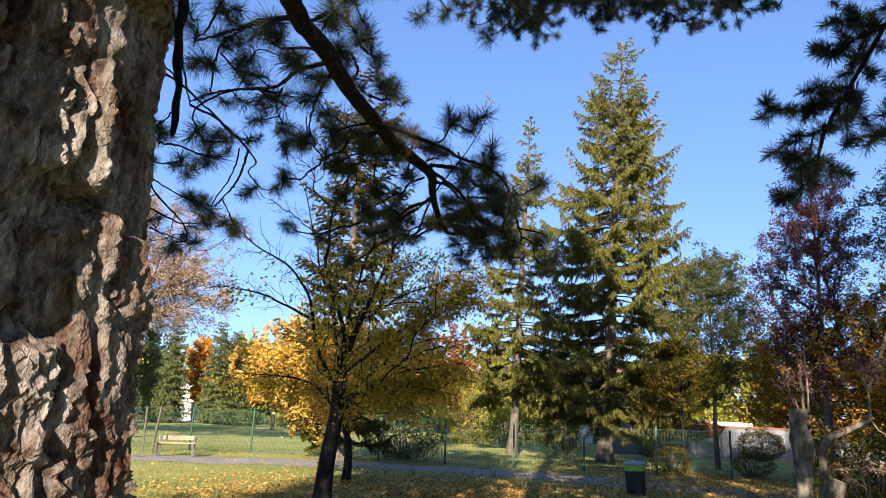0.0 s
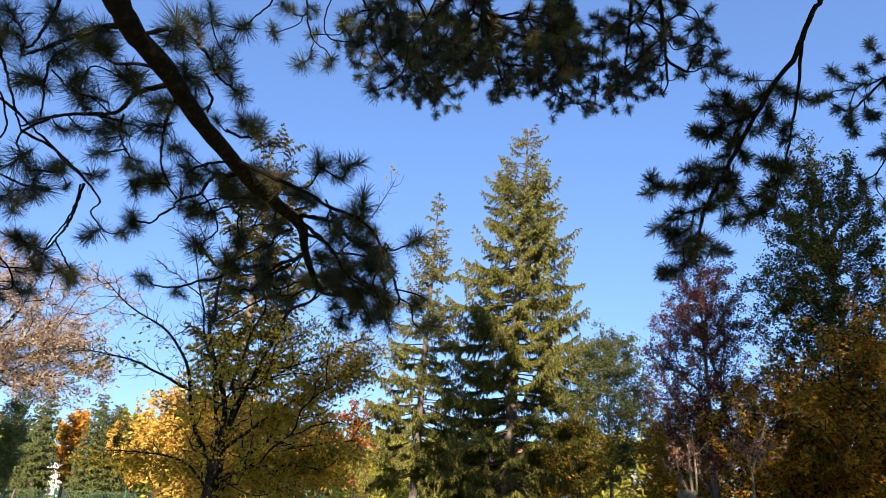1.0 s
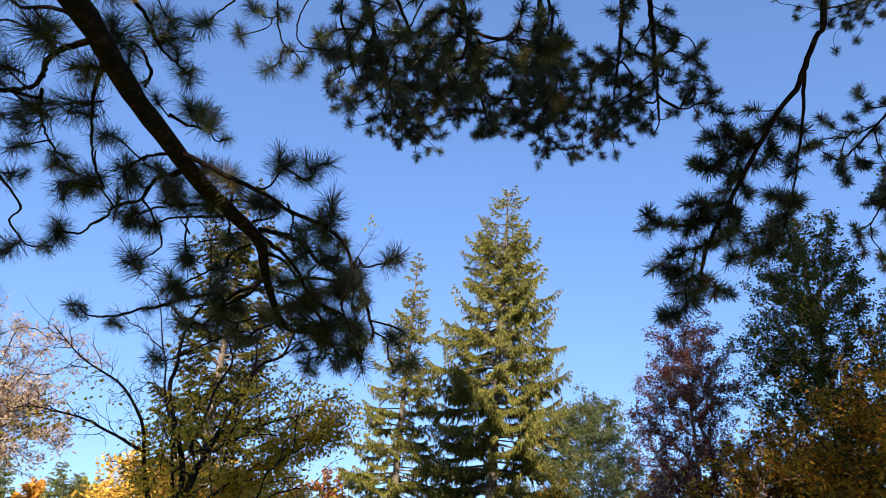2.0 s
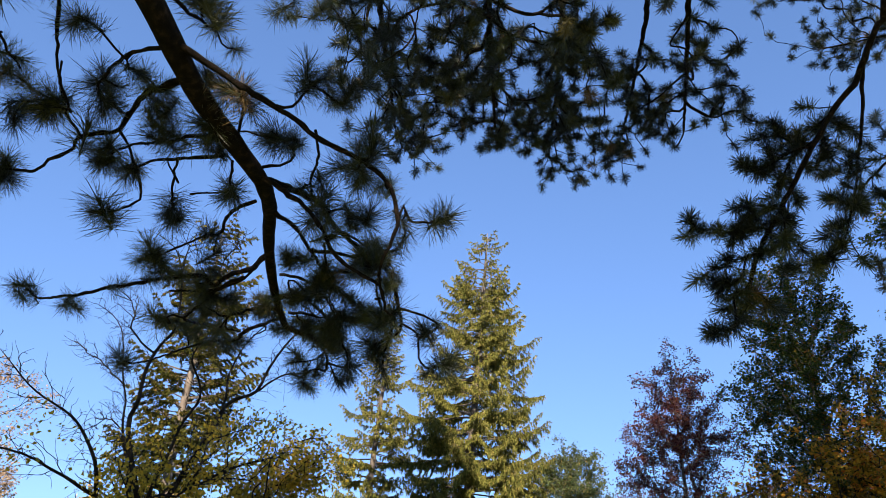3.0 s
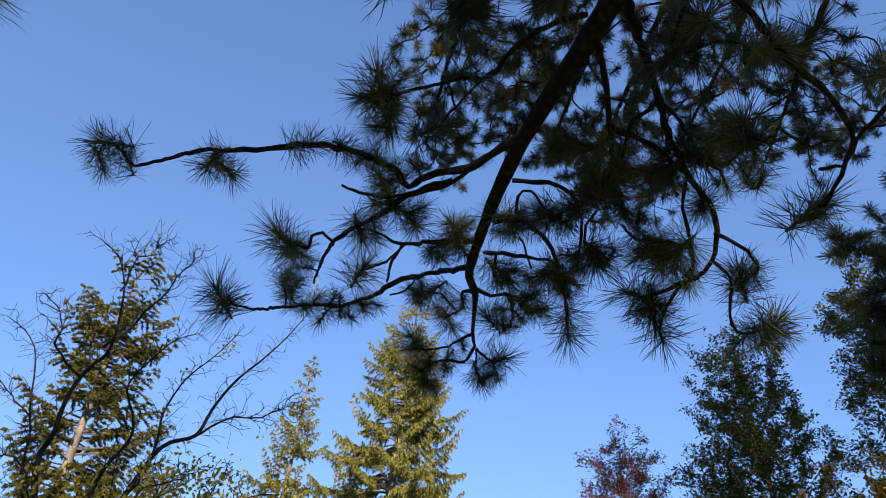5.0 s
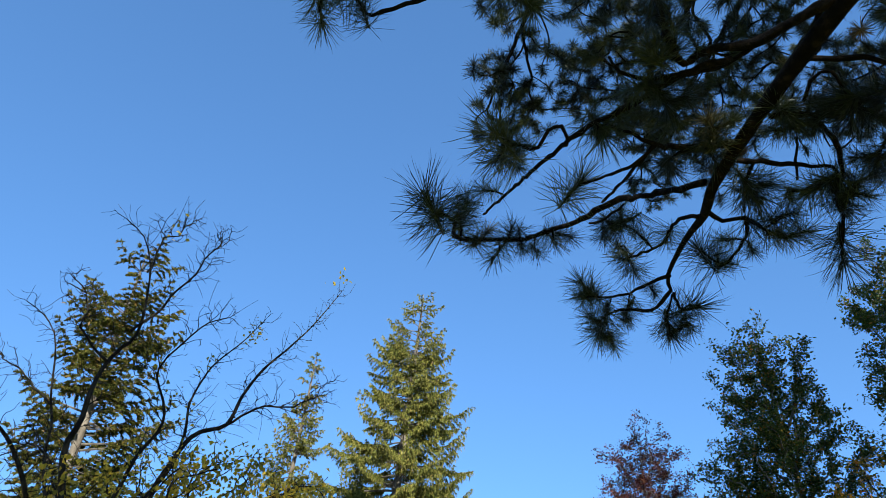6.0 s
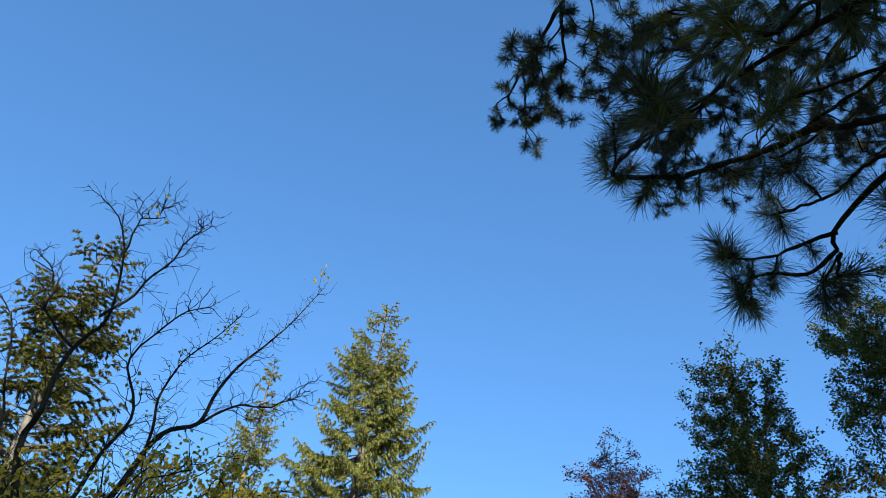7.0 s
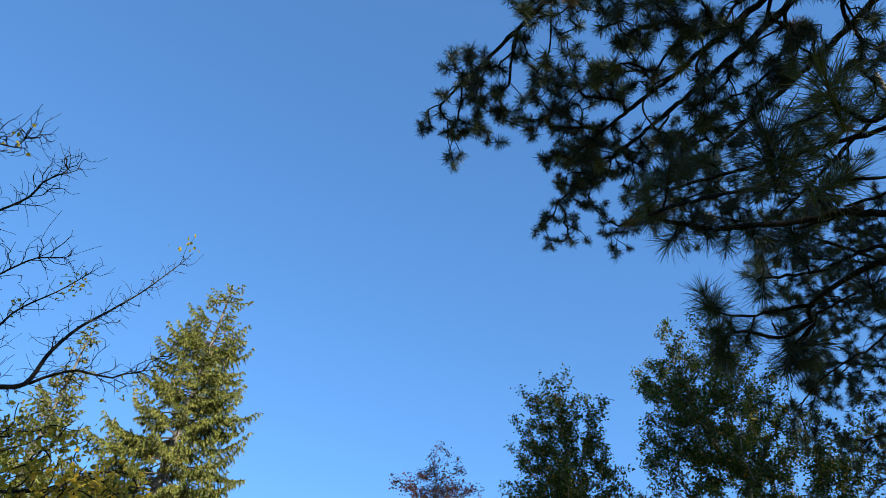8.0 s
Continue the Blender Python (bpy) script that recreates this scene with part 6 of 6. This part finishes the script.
           [((0, 0, 2.2), (2.8, 2.2, 2.4), 1)], GREY_BARK, GREEN_LEAF, 29, trunk_r=0.06, twigs=420, leaves_each=52, leaf_size=0.115, spread=0.24, category="bush")
broad_tree("bush", "tall dark shrub among the shaded trees", (17.5, 23.0, 0), (0, 0, 0.8), (0, 0, 4.2),
           [((0, 0, 2.6), (3.0, 2.4, 2.8), 1)], GREY_BARK, GREEN_LEAF, 35, trunk_r=0.06, twigs=420, leaves_each=52, leaf_size=0.123, spread=0.27, category="bush")

# unseen trees added behind, towards the sun, only to cast shade ahead
broad_tree("lime_tree", "unseen slim lime added behind to shade the young maple", (-4.9, -7.0, 0), (0, 0, 4.0), (0, 0, 15.0),
           [((0, 0, 9.5), (3.3, 3.4, 6.5), 1), ((1.4, 0, 7.6), (1.6, 1.8, 2.4), 0.25)], GREY_BARK, GREEN_LEAF, 37, trunk_r=0.25, twigs=620, leaves_each=22, leaf_size=0.26, spread=0.4)
broad_tree("lime_tree", "unseen tall lime added behind to shade the glade", (9.0, -7.0, 0), (0, 0, 5.0), (0, 0, 20.0),
           [((0, 0, 12.5), (5.6, 4.6, 8.5), 1)], GREY_BARK, GREEN_LEAF, 36, trunk_r=0.3, twigs=620, leaves_each=60, leaf_size=0.26, spread=0.45)

broad_tree("lime_tree", "unseen small lime added behind to shade the leaf litter", (0.9, -9.0, 0), (0, 0, 4.0), (0, 0, 9.4),
           [((0, 0, 7.6), (1.5, 1.6, 1.9), 1)], GREY_BARK, GREEN_LEAF, 38, trunk_r=0.14, twigs=180, leaves_each=22, leaf_size=0.2, spread=0.35)


# the pollarded trunk with one living arm
def log(geo, line, radii, seed, sides=30, rough=0.15, flat=True):
    """A barked stem with knots and furrows, sawn off flat at its end."""
    line = smooth_line(line, 0.025)
    r = np.interp(np.linspace(0, 1, len(line)), np.linspace(0, 1, len(radii)), radii)
    n = len(line)
    one = Geo()
    tube(one, line, r, sides, False)
    v = one.v[0].reshape(n, sides, 3)
    for i in range(n):
        for j in range(sides):
            q = Vector(v[i, j])
            k = 0.8 * noise.noise(q * 3.1 + Vector((seed, 0, 0))) + 0.5 * noise.noise(Vector((q.x * 9, q.y * 9, q.z * 4))) + 0.35 * (1 - 2 * abs(noise.noise(Vector((q.x * 22, q.y * 22, q.z * 9)))))
            v[i, j] = line[i] + (v[i, j] - line[i]) * (1 + rough * k)
    geo.add(v.reshape(-1, 3), one.q[0])
    if flat:
        rim = v[-1]
        geo.add(np.vstack([rim, rim.mean(0)[None]]), None, [(j, (j + 1) % sides, sides) for j in range(sides)])


def pollard():
    tree = thing("pollard_tree", "pollarded pale trunk with a cut stub and one bent living arm", "tree", "", (6.24, 11.54, 0))
    rng = np.random.default_rng(8)
    g = Geo()
    log(g, [(-0.1, 0, -0.1), (-0.12, 0, 0.5), (-0.14, 0, 0.95), (-0.1, 0, 1.35), (-0.15, 0, 1.75), (-0.14, 0, 2.06)], [0.2, 0.16, 0.13, 0.125, 0.145, 0.13, 0.125], 1, rough=0.36)
    part("trunk", g, PALE_BARK, tree, smooth=True)
    g = Geo()
    log(g, [(0.06, 0, -0.1), (0.18, 0, 0.3), (0.29, 0, 0.65), (0.38, 0, 0.92)], [0.19, 0.17, 0.165, 0.17], 4, flat=False)
    part("cut_stub", g, PALE_BARK, tree, "sawn-off stub of the second stem", True)
    g = Geo()
    tube(g, [(0.365, 0, 0.88), (0.385, 0, 0.935)], [0.16, 0.155], 30, False)
    rim = g.v[0][-30:]
    g.add(np.vstack([rim, rim.mean(0)[None]]), None, [(j, (j + 1) % 30, 30) for j in range(30)])
    part("cut_face", g, CUT_WOOD, tree, "pale sawn wood")
    g = Geo()
    log(g, [(0.26, 0, 0.8), (0.22, 0, 1.0), (0.22, 0, 1.4), (0.36, 0, 1.6), (0.69, -0.03, 1.76), (0.95, -0.05, 1.9), (1.06, -0.05, 1.98)], [0.075, 0.062, 0.056, 0.055, 0.05, 0.045], 7, 16, 0.08)
    arm = part("arm", g, PALE_BARK, tree, "bent living arm", True)
    leafy = []
    shoots = [([(1.05, -0.05, 1.95), (1.06, -0.05, 2.36), (0.96, -0.05, 2.85), (0.88, -0.05, 3.45)], 0.024, 30, 0.3), ([(1.05, -0.05, 2.4), (1.18, -0.1, 2.7), (1.4, -0.1, 3.25)], 0.018, 22, 0.28),
              ([(1.05, -0.05, 1.93), (1.2, -0.1, 1.72), (1.7, -0.1, 1.6), (2.1, -0.1, 1.72)], 0.014, 24, 0.16), ([(0.3, -0.05, 1.1), (0.6, -0.1, 1.12), (1.15, -0.1, 1.12)], 0.012, 20, 0.14),
              ([(0.32, -0.05, 1.25), (0.45, 0, 1.5), (0.5, 0, 1.75)], 0.01, 14, 0.14), ([(-0.03, 0, 2.0), (-0.05, 0, 2.4), (-0.04, 0, 2.9)], 0.026, 16, 0.22), ([(0.04, 0, 2.0), (0.06, 0, 2.4), (0.05, 0, 3.1)], 0.022, 18, 0.22),
              ([(-0.1, 0, 2.0), (-0.22, 0, 2.3), (-0.35, 0, 2.6)], 0.01, 14, 0.16)]
    for line, r0, n, spread in shoots:
        g = Geo()
        line = smooth_line(line, 0.06)
        i = rng.integers(len(line) // 3, len(line), n)
        tips = line[i] + rng.normal(size=(n, 3)) * spread + np.array((0, 0, 0.06))
        grow(g, line, np.linspace(r0, 0.006, len(line)), tips, rng, 0.0035, 0.3, 0.3, 0.06, 5, 0.35, 7, 0.2)
        part("shoot", g, PALE_BARK, tree, "thin pale shoot", True)
        leafy += g.twigs
    g = Geo()
    leaves(g, along_twigs(rng, leafy, 10, 0.3, 0.03), 0.05, rng, 0.0)
    tagged(part("leaves", g, DRY_LEAF, tree, "dry pinkish-brown leaves"), kind="stuff")


pollard()

# ---------------------------------------------------------------- trees across the lawn
broad_tree("oak_tree", "big old tree with tan autumn leaves and pale spreading limbs", (-17.0, 30.5, 0), (1.6, 0, 5.4), (3.2, 0.5, 9.5),
           [((2.5, 0, 8.6), (4.6, 4.0, 3.4), 1.2), ((4.8, 0, 6.6), (2.6, 2.4, 1.8), 0.5), ((-2.5, 0, 7.8), (3.6, 3.4, 2.8), 0.7)],
           SHADED_MAPLE_BARK, TAN_LEAF, 41, trunk_r=0.4, twigs=1100, leaves_each=42, leaf_size=0.12, spread=0.24, tip_r=0.008, power=0.42)
broad_tree("maple_tree", "rust-red maple behind the old tree", (-22.0, 38.0, 0), (0, 0, 2.4), (0, 0, 8.0),
           [((0, 0, 6.0), (4.4, 4.0, 3.6), 1), ((2.5, 0, 4.5), (2.6, 2.6, 2.0), 0.4)], GREY_BARK, RUST_LEAF, 42, trunk_r=0.22, twigs=600, leaves_each=34, leaf_size=0.19, spread=0.28)
broad_tree("maple_tree", "green young tree in front of the far conifers", (-18.4, 44.0, 0), (0, 0, 2.0), (0, 0, 7.0),
           [((-0.3, 0, 4.4), (0.8, 1.0, 3.0), 1)], GREY_BARK, HEDGE_LEAF, 43, trunk_r=0.1, twigs=200, leaves_each=40, leaf_size=0.13, spread=0.25)
for k, (x, y, h, r) in enumerate([(-24.4, 62.5, 9.3, 1.7), (-20.6, 64.0, 9.6, 1.8), (-19.4, 64.8, 8.8, 1.6)]):
    spruce("far dark conical conifer at the lawn's edge", (x, y, 0), (x, y, h), r, 50 + k, FAR_CONIFER, low=0.3, power=0.62, droop=0.25, upturn=0.1, step=0.42, ragged=0.3, group="far conifers", size=0.9, fringe=0.45, density=2.6, boughs=10)
for k, (x, y, h, r, mat, kind) in enumerate([(-23.5, 67.0, 8.6, 1.5, ORANGE_LEAF, "orange"), (-20.0, 72.0, 9.6, 3.0, OLIVE_LEAF, "yellow-green"), (-17.6, 66.0, 9.2, 3.2, BRIGHT_YELLOW, "bright yellow"), (-12.0, 60.0, 9.4, 3.4, TAN_LEAF, "tan"),
                                            (-12.2, 52.0, 6.8, 2.7, BRIGHT_YELLOW, "bright yellow"), (-6.5, 56.0, 8.6, 3.4, YELLOW_LEAF, "yellow"), (-2.2, 62.0, 8.0, 3.2, ORANGE_LEAF, "orange"), (2.0, 58.0, 9.5, 3.4, RUST_LEAF, "rust-red"), (-29.5, 64.0, 8.0, 3.2, HEDGE_LEAF, "green"),
                                            (8.0, 60.0, 8.0, 3.4, OLIVE_LEAF, "yellow-green"), (-35.0, 60.0, 9.0, 3.6, ORANGE_LEAF, "orange"), (21.0, 46.0, 8.0, 3.4, OLIVE_LEAF, "yellow-green"), (26.0, 36.0, 9.0, 3.8, MIXED_LEAF, "mixed green and orange"), (9.5, 47.0, 8.5, 3.0, HEDGE_LEAF, "green"), (13.6, 46.0, 6.0, 2.4, MIXED_LEAF, "green and orange"), (18.0, 52.0, 8.0, 3.0, HEDGE_LEAF, "green"), (23.0, 44.0, 7.0, 3.0, MIXED_LEAF, "mixed"), (5.0, 52.0, 7.0, 2.6, OLIVE_LEAF, "yellow-green")]):
    broad_tree("maple_tree", "far " + kind + " autumn tree at the park's edge", (x, y, 0), (0, 0, h * 0.3), (0, 0, h * 0.85),
               [((0, 0, h * 0.6), (r, r, h * 0.38), 1)], GREY_BARK, mat, 60 + k, trunk_r=0.16, twigs=110, leaves_each=34, leaf_size=0.38, spread=0.3, tip_r=0.012, group="far autumn trees")


def bush(label, at, radii, mat, seed, n=2600, size=0.14, category="bush", group=""):
    rng = np.random.default_rng(seed)
    b = thing("bush", label, category, group, at)
    g = Geo()
    stems = in_blob(rng, 16, (0, 0, radii[2] * 0.9), np.asarray(radii) * 0.6)
    for p in stems:
        tube(g, smooth_line([(p[0] * 0.2, p[1] * 0.2, 0), p * (0.6, 0.6, 0.5), p], 0.2), [0.02] * len(smooth_line([(p[0] * 0.2, p[1] * 0.2, 0), p * (0.6, 0.6, 0.5), p], 0.2)), 4)
    tagged(part("stemwood", g, GREY_BARK, b), kind="stuff")
    a = unit(rng.normal(size=(n, 3)))
    lump = np.array([1 + 0.25 * noise.noise(Vector(v * 2.2) + Vector((seed, 0, 0))) for v in a])
    p = a * (rng.uniform(0.55, 1.0, n) ** 0.5 * lump)[:, None] * np.asarray(radii) + (0, 0, radii[2] * 0.92)
    p = p[p[:, 2] > 0.04]
    lg = Geo()
    leaves(lg, p, size, rng, 0.2)
    tagged(part("leaves", lg, mat, b), kind="stuff")


bush("bright yellow-green shrub behind the fence", (2.2, 43.0, 0), (2.4, 1.8, 2.3), OLIVE_LEAF, 1, 5000, 0.17)
bush("yellow-green shrub in sunlight behind the fence", (5.2, 46.0, 0), (1.8, 1.6, 1.6), OLIVE_LEAF, 2, 3000, 0.17)
bush("dark evergreen yew behind the maple", (-1.2, 27.0, 0), (1.6, 1.3, 1.0), HEDGE_LEAF, 3, 4200, 0.12)
bush("clipped dark shrub by the wall", (12.4, 38.3, 0), (1.25, 1.0, 0.85), HEDGE_LEAF, 4, 3400, 0.1)
bush("tangled dark shrub in front of the wall", (17.6, 37.4, 0), (1.3, 0.9, 0.9), GREEN_LEAF, 16, 3400, 0.1)
bush("tangled shaded shrub by the far end of the wall", (20.6, 35.2, 0), (1.6, 1.0, 1.1), GREEN_LEAF, 17, 3600, 0.1)
bush("small round shrub by the wall", (11.2, 36.5, 0), (0.6, 0.6, 0.6), HEDGE_LEAF, 5, 1400, 0.09)
bush("low green shrub along the fence", (8.7, 25.6, 0), (0.8, 0.6, 0.5), GREEN_LEAF, 6, 2600, 0.06)
bush("low shrub behind the green mesh", (11.3, 24.7, 0), (0.75, 0.6, 0.5), GREEN_LEAF, 7, 2600, 0.06)
bush("low hedge at the far lawn edge", (-17.5, 61.5, 0), (2.6, 1.0, 0.75), HEDGE_LEAF, 8, 2600, 0.2)
bush("low yellowed hedge at the far lawn edge", (-12.5, 62.0, 0), (2.6, 1.0, 0.7), OLIVE_LEAF, 9, 2600, 0.2)
bush("pale green hedge under the old tree", (-30.0, 58.0, 0), (5.5, 1.3, 1.5), HEDGE_LEAF, 10, 6000, 0.22)
bush("dark bush between the far trunks", (-27.5, 52.0, 0), (2.4, 1.6, 1.6), HEDGE_LEAF, 11, 3600, 0.2)
bush("sparse shrub by the spruce trunk", (5.9, 31.5, 0), (0.8, 0.8, 0.9), HEDGE_LEAF, 12, 1600, 0.1)
bush("dark leafy shrub in the shade beside the pollard", (9.3, 14.8, 0), (1.5, 1.1, 1.0), GREEN_LEAF, 14, 3600, 0.1)
bush("dense dark shrub closing the gap under the limes", (12.3, 18.2, 0), (2.6, 1.3, 1.6), GREEN_LEAF, 18, 8000, 0.1)
bush("dark yellow-leaved shrub under the limes", (11.2, 14.2, 0), (1.6, 1.2, 1.2), MIXED_LEAF, 15, 4200, 0.1)
bush("red creeper spilling over the wall", (15.0, 39.8, 1.1), (1.7, 0.4, 0.5), RUST_LEAF, 13, 2200, 0.13, "creeper")


def far_woods():
    rng = np.random.default_rng(90)
    for k, (mat, share, name) in enumerate(((HEDGE_LEAF, 54, "green"), (OLIVE_LEAF, 30, "yellow-green"), (ORANGE_LEAF, 18, "orange"), (TAN_LEAF, 16, "tan"))):
        g = Geo()
        for _ in range(share):
            a = rng.uniform(-1.5, 1.5)
            r = rng.uniform(82, 112)
            h = rng.uniform(7.0, 10.5)
            w = rng.uniform(3.0, 5.0)
            c = np.array((r * math.sin(a), r * math.cos(a), h * 0.52))
            p = in_blob(rng, 650, c, (w, w, h * 0.52), 0.6)
            leaves(g, p + rng.normal(size=p.shape) * 0.3, 0.75, rng, 0.2, 0.7)
        if k == 0:
            a, r = rng.uniform(-1.5, 1.5, 16000), rng.uniform(100, 118, 16000)
            p = np.stack([r * np.sin(a), r * np.cos(a), rng.uniform(0, 1, 16000) ** 0.8 * (4.5 + 1.5 * np.sin(a * 23) + np.sin(a * 61))], 1)
            leaves(g, p, 1.1, rng, 0.2, 0.8)
        tagged(part("far_woods", g, mat), "distant " + name + " trees round the park", "woods", kind="stuff")


far_woods()


# the young street tree with limewashed stem
def whip():
    tree = thing("young_tree", "newly planted tree with a limewashed white stem", "tree", "", (-9.65, 19.7, 0))
    rng = np.random.default_rng(4)
    g = Geo()
    line = smooth_line([(0, 0, -0.05), (0.03, 0, 1.0), (0.08, 0, 1.75)], 0.15)
    tube(g, line, np.linspace(0.045, 0.035, len(line)), 10)
    part("trunk", g, WHITE_BARK, tree, smooth=True)
    g = Geo()
    tips = in_blob(rng, 34, (0.25, 0, 3.0), (0.8, 0.8, 0.8))
    grow(g, smooth_line([(0.08, 0, 1.7), (0.12, 0, 2.3), (0.2, 0, 3.2)], 0.1), 0.025, tips, rng, 0.004, 0.3, 0.3, 0.12, 4, 0.45, 6)
    part("branches", g, GREY_BARK, tree)
    g = Geo()
    at = np.repeat(tips, 14, 0)
    leaves(g, at + rng.normal(size=at.shape) * 0.2, 0.1, rng, 0.2)
    part("leaves", g, OLIVE_LEAF, tree)


whip()


# ---------------------------------------------------------------- fence, wall, house
def fence_y(x):
    return 25.35 - 0.15 * x


def fence():
    rail = thing("fence", "green steel mesh fence round the lawn", "fence", kind="structure")
    turn = math.atan(-0.15)
    pitch = 2.47 * math.cos(turn)
    post = Geo()
    soft_box(post, (-0.03, -0.03, -0.1), (0.03, 0.03, 1.62), 0.006)
    post = post.mesh("post", FENCE_GREEN)
    panel = Geo()
    for k in range(49):
        x = 0.035 + k * 0.05
        box(panel, (x - 0.0022, -0.0022, 0.05), (x + 0.0022, 0.0022, 1.56))
    for k in range(8):
        z = 0.06 + k * 0.21
        for y in (-0.009, 0.009):
            box(panel, (0.0, y - 0.0028, z - 0.0028), (2.47, y + 0.0028, z + 0.0028))
    panel = panel.mesh("mesh_panel", FENCE_GREEN)
    for k in range(-9, 7):
        x = 0.4 + k * pitch
        y = fence_y(x)
        z = float(relief(x, y))
        part("post", post, FENCE_GREEN, rail).matrix_basis = pose(x, y, z, 0, 0, math.degrees(turn))
        part("mesh_panel", panel, FENCE_GREEN, rail).matrix_basis = pose(x, y, z, 0, 0, math.degrees(turn))


fence()


def wall_and_house():
    g = Geo()
    box(g, (10.2, 40.0, -0.2), (27.0, 40.3, 1.7))
    wall = tagged(part("wall_north", g, SHADED_WALL), "rendered garden wall, grey darkened to look shaded, with red coping", "wall", kind="structure")
    g = Geo()
    box(g, (10.15, 39.92, 1.702), (27.05, 40.38, 1.78))
    part("coping", g, ROOF_TILE, wall, "red tile coping")
    house = thing("house", "low white house behind the trees", "house", "", (15.5, 60.0, 0))
    g = Geo()
    box(g, (-4, -4, -0.2), (4, 4, 4.6))
    walls = part("wall", g, HOUSE_WALL, house)
    g = Geo()
    v = [(-4.4, -4.4, 4.6), (4.4, -4.4, 4.6), (4.4, 4.4, 4.6), (-4.4, 4.4, 4.6), (-2.5, 0, 6.6), (2.5, 0, 6.6)]
    g.add(v, [(0, 1, 5, 4), (2, 3, 4, 5), (3, 2, 1, 0)], [(1, 2, 5), (3, 0, 4)])
    part("roof", g, ROOF_TILE, house)
    for x in (-2.6, 0.0, 2.6):
        for z in (0.9, 2.9):
            f = Geo()
            for lo, hi in (((-0.55, -0.06, 0), (0.55, 0.04, 0.07)), ((-0.55, -0.06, 1.43), (0.55, 0.04, 1.5)), ((-0.55, -0.06, 0.07), (-0.48, 0.04, 1.43)), ((0.48, -0.06, 0.07), (0.55, 0.04, 1.43)), ((-0.03, -0.06, 0.07), (0.03, 0.04, 1.43))):
                box(f, lo, hi)
            w = part("window", f, HOUSE_WALL, house)
            w.location = (x, -4.0, z)
            p = Geo()
            box(p, (-0.48, -0.03, 0.07), (0.48, -0.02, 1.43))
            part("pane", p, WINDOW_GLASS, w)
    shed = thing("shed", "low white outbuilding with a pale flat roof", "shed", "", (18.2, 44.0, -0.4))
    g = Geo()
    box(g, (-1.1, -1.5, -0.2), (1.1, 1.5, 2.2))
    part("wall", g, HOUSE_WALL, shed)
    g = Geo()
    box(g, (-1.3, -1.7, 2.2), (1.3, 1.7, 2.42))
    part("roof", g, PALE_ROOF, shed)
    pavilion = thing("pavilion", "small white garden pavilion among the far trees", "pavilion", "", (-24.4, 70.0, 0))
    g = Geo()
    box(g, (-1.2, -1.2, -0.2), (1.2, 1.2, 3.2))
    part("wall", g, HOUSE_WALL, pavilion)
    g = Geo()
    g.add([(-1.4, -1.4, 3.2), (1.4, -1.4, 3.2), (1.4, 1.4, 3.2), (-1.4, 1.4, 3.2), (0, 0, 4.6)], [(3, 2, 1, 0)], [(0, 1, 4), (1, 2, 4), (2, 3, 4), (3, 0, 4)])
    part("roof", g, PALE_ROOF, pavilion)


wall_and_house()


# ---------------------------------------------------------------- bench, bin, stakes
def bench():
    b = thing("park_bench", "wooden park bench with grey iron legs by the path", "bench", "", (-8.55, 23.2, float(relief(-8.55, 23.2))))
    b.rotation_euler = (0, 0, radians(14))
    g = Geo()
    soft_box(g, (-0.6, 0.13, 0.52), (0.6, 0.165, 0.66), 0.008)
    part("back_slat", g, BENCH_WOOD, b)
    for k in range(3):
        g = Geo()
        soft_box(g, (-0.6, -0.3 + 0.14 * k, 0.42), (0.6, -0.18 + 0.14 * k, 0.455), 0.008)
        part("seat_slat", g, BENCH_WOOD, b)
    for x in (-0.54, 0.54):
        g = Geo()
        soft_box(g, (x - 0.03, -0.28, 0.0), (x + 0.03, -0.22, 0.42), 0.006)
        soft_box(g, (x - 0.03, 0.08, 0.0), (x + 0.03, 0.13, 0.66), 0.006)
        soft_box(g, (x - 0.03, -0.28, 0.375), (x + 0.03, 0.1, 0.418), 0.006)
        part("leg", g, IRON, b)


bench()


def lathe(profile, sides=28):
    g = Geo()
    a = np.arange(sides) * 2 * np.pi / sides
    v = np.array([(r * math.cos(t), r * math.sin(t), z) for r, z in profile for t in a])
    i = np.arange(sides)
    j = (i + 1) % sides
    q = np.vstack([np.stack([k * sides + i, k * sides + j, (k + 1) * sides + j, (k + 1) * sides + i], 1) for k in range(len(profile) - 1)])
    g.add(v, q)
    return g


def litter_bin():
    b = thing("litter_bin", "dark round litter bin with a lime band and grey lid", "bin", "", (5.18, 17.9, float(relief(5.18, 17.9))))
    b.rotation_euler = (0, radians(-3), 0)
    part("body", lathe([(0.0, 0.0), (0.21, 0.0), (0.235, 0.03), (0.255, 0.62), (0.25, 0.62)]), BIN_DARK, b, smooth=True)
    part("band", lathe([(0.24, 0.6), (0.263, 0.6), (0.266, 0.73), (0.24, 0.73)]), BIN_BAND, b, "lime-green band")
    part("lid", lathe([(0.24, 0.73), (0.275, 0.735), (0.275, 0.775), (0.25, 0.81), (0.12, 0.83), (0.0, 0.833)]), BIN_LID, b, "grey lid", True)


litter_bin()


def stakes():
    for k, (x, y, tilt) in enumerate([(-10.2, 24.5, -2), (-10.0, 24.9, 3), (-9.85, 24.4, 5)]):
        g = Geo()
        tube(g, [(0, 0, -0.1), (0, 0, 0.8), (0.01, 0, 1.55)], [0.04, 0.038, 0.035], 8)
        ob = part("tree_stake", g, STAKE_WOOD)
        ob.matrix_basis = pose(x, y, float(relief(x, y)), 0, tilt, 0)
        tagged(ob, "round wooden tree stake standing by the bench", "stake", "tree stakes")


stakes()
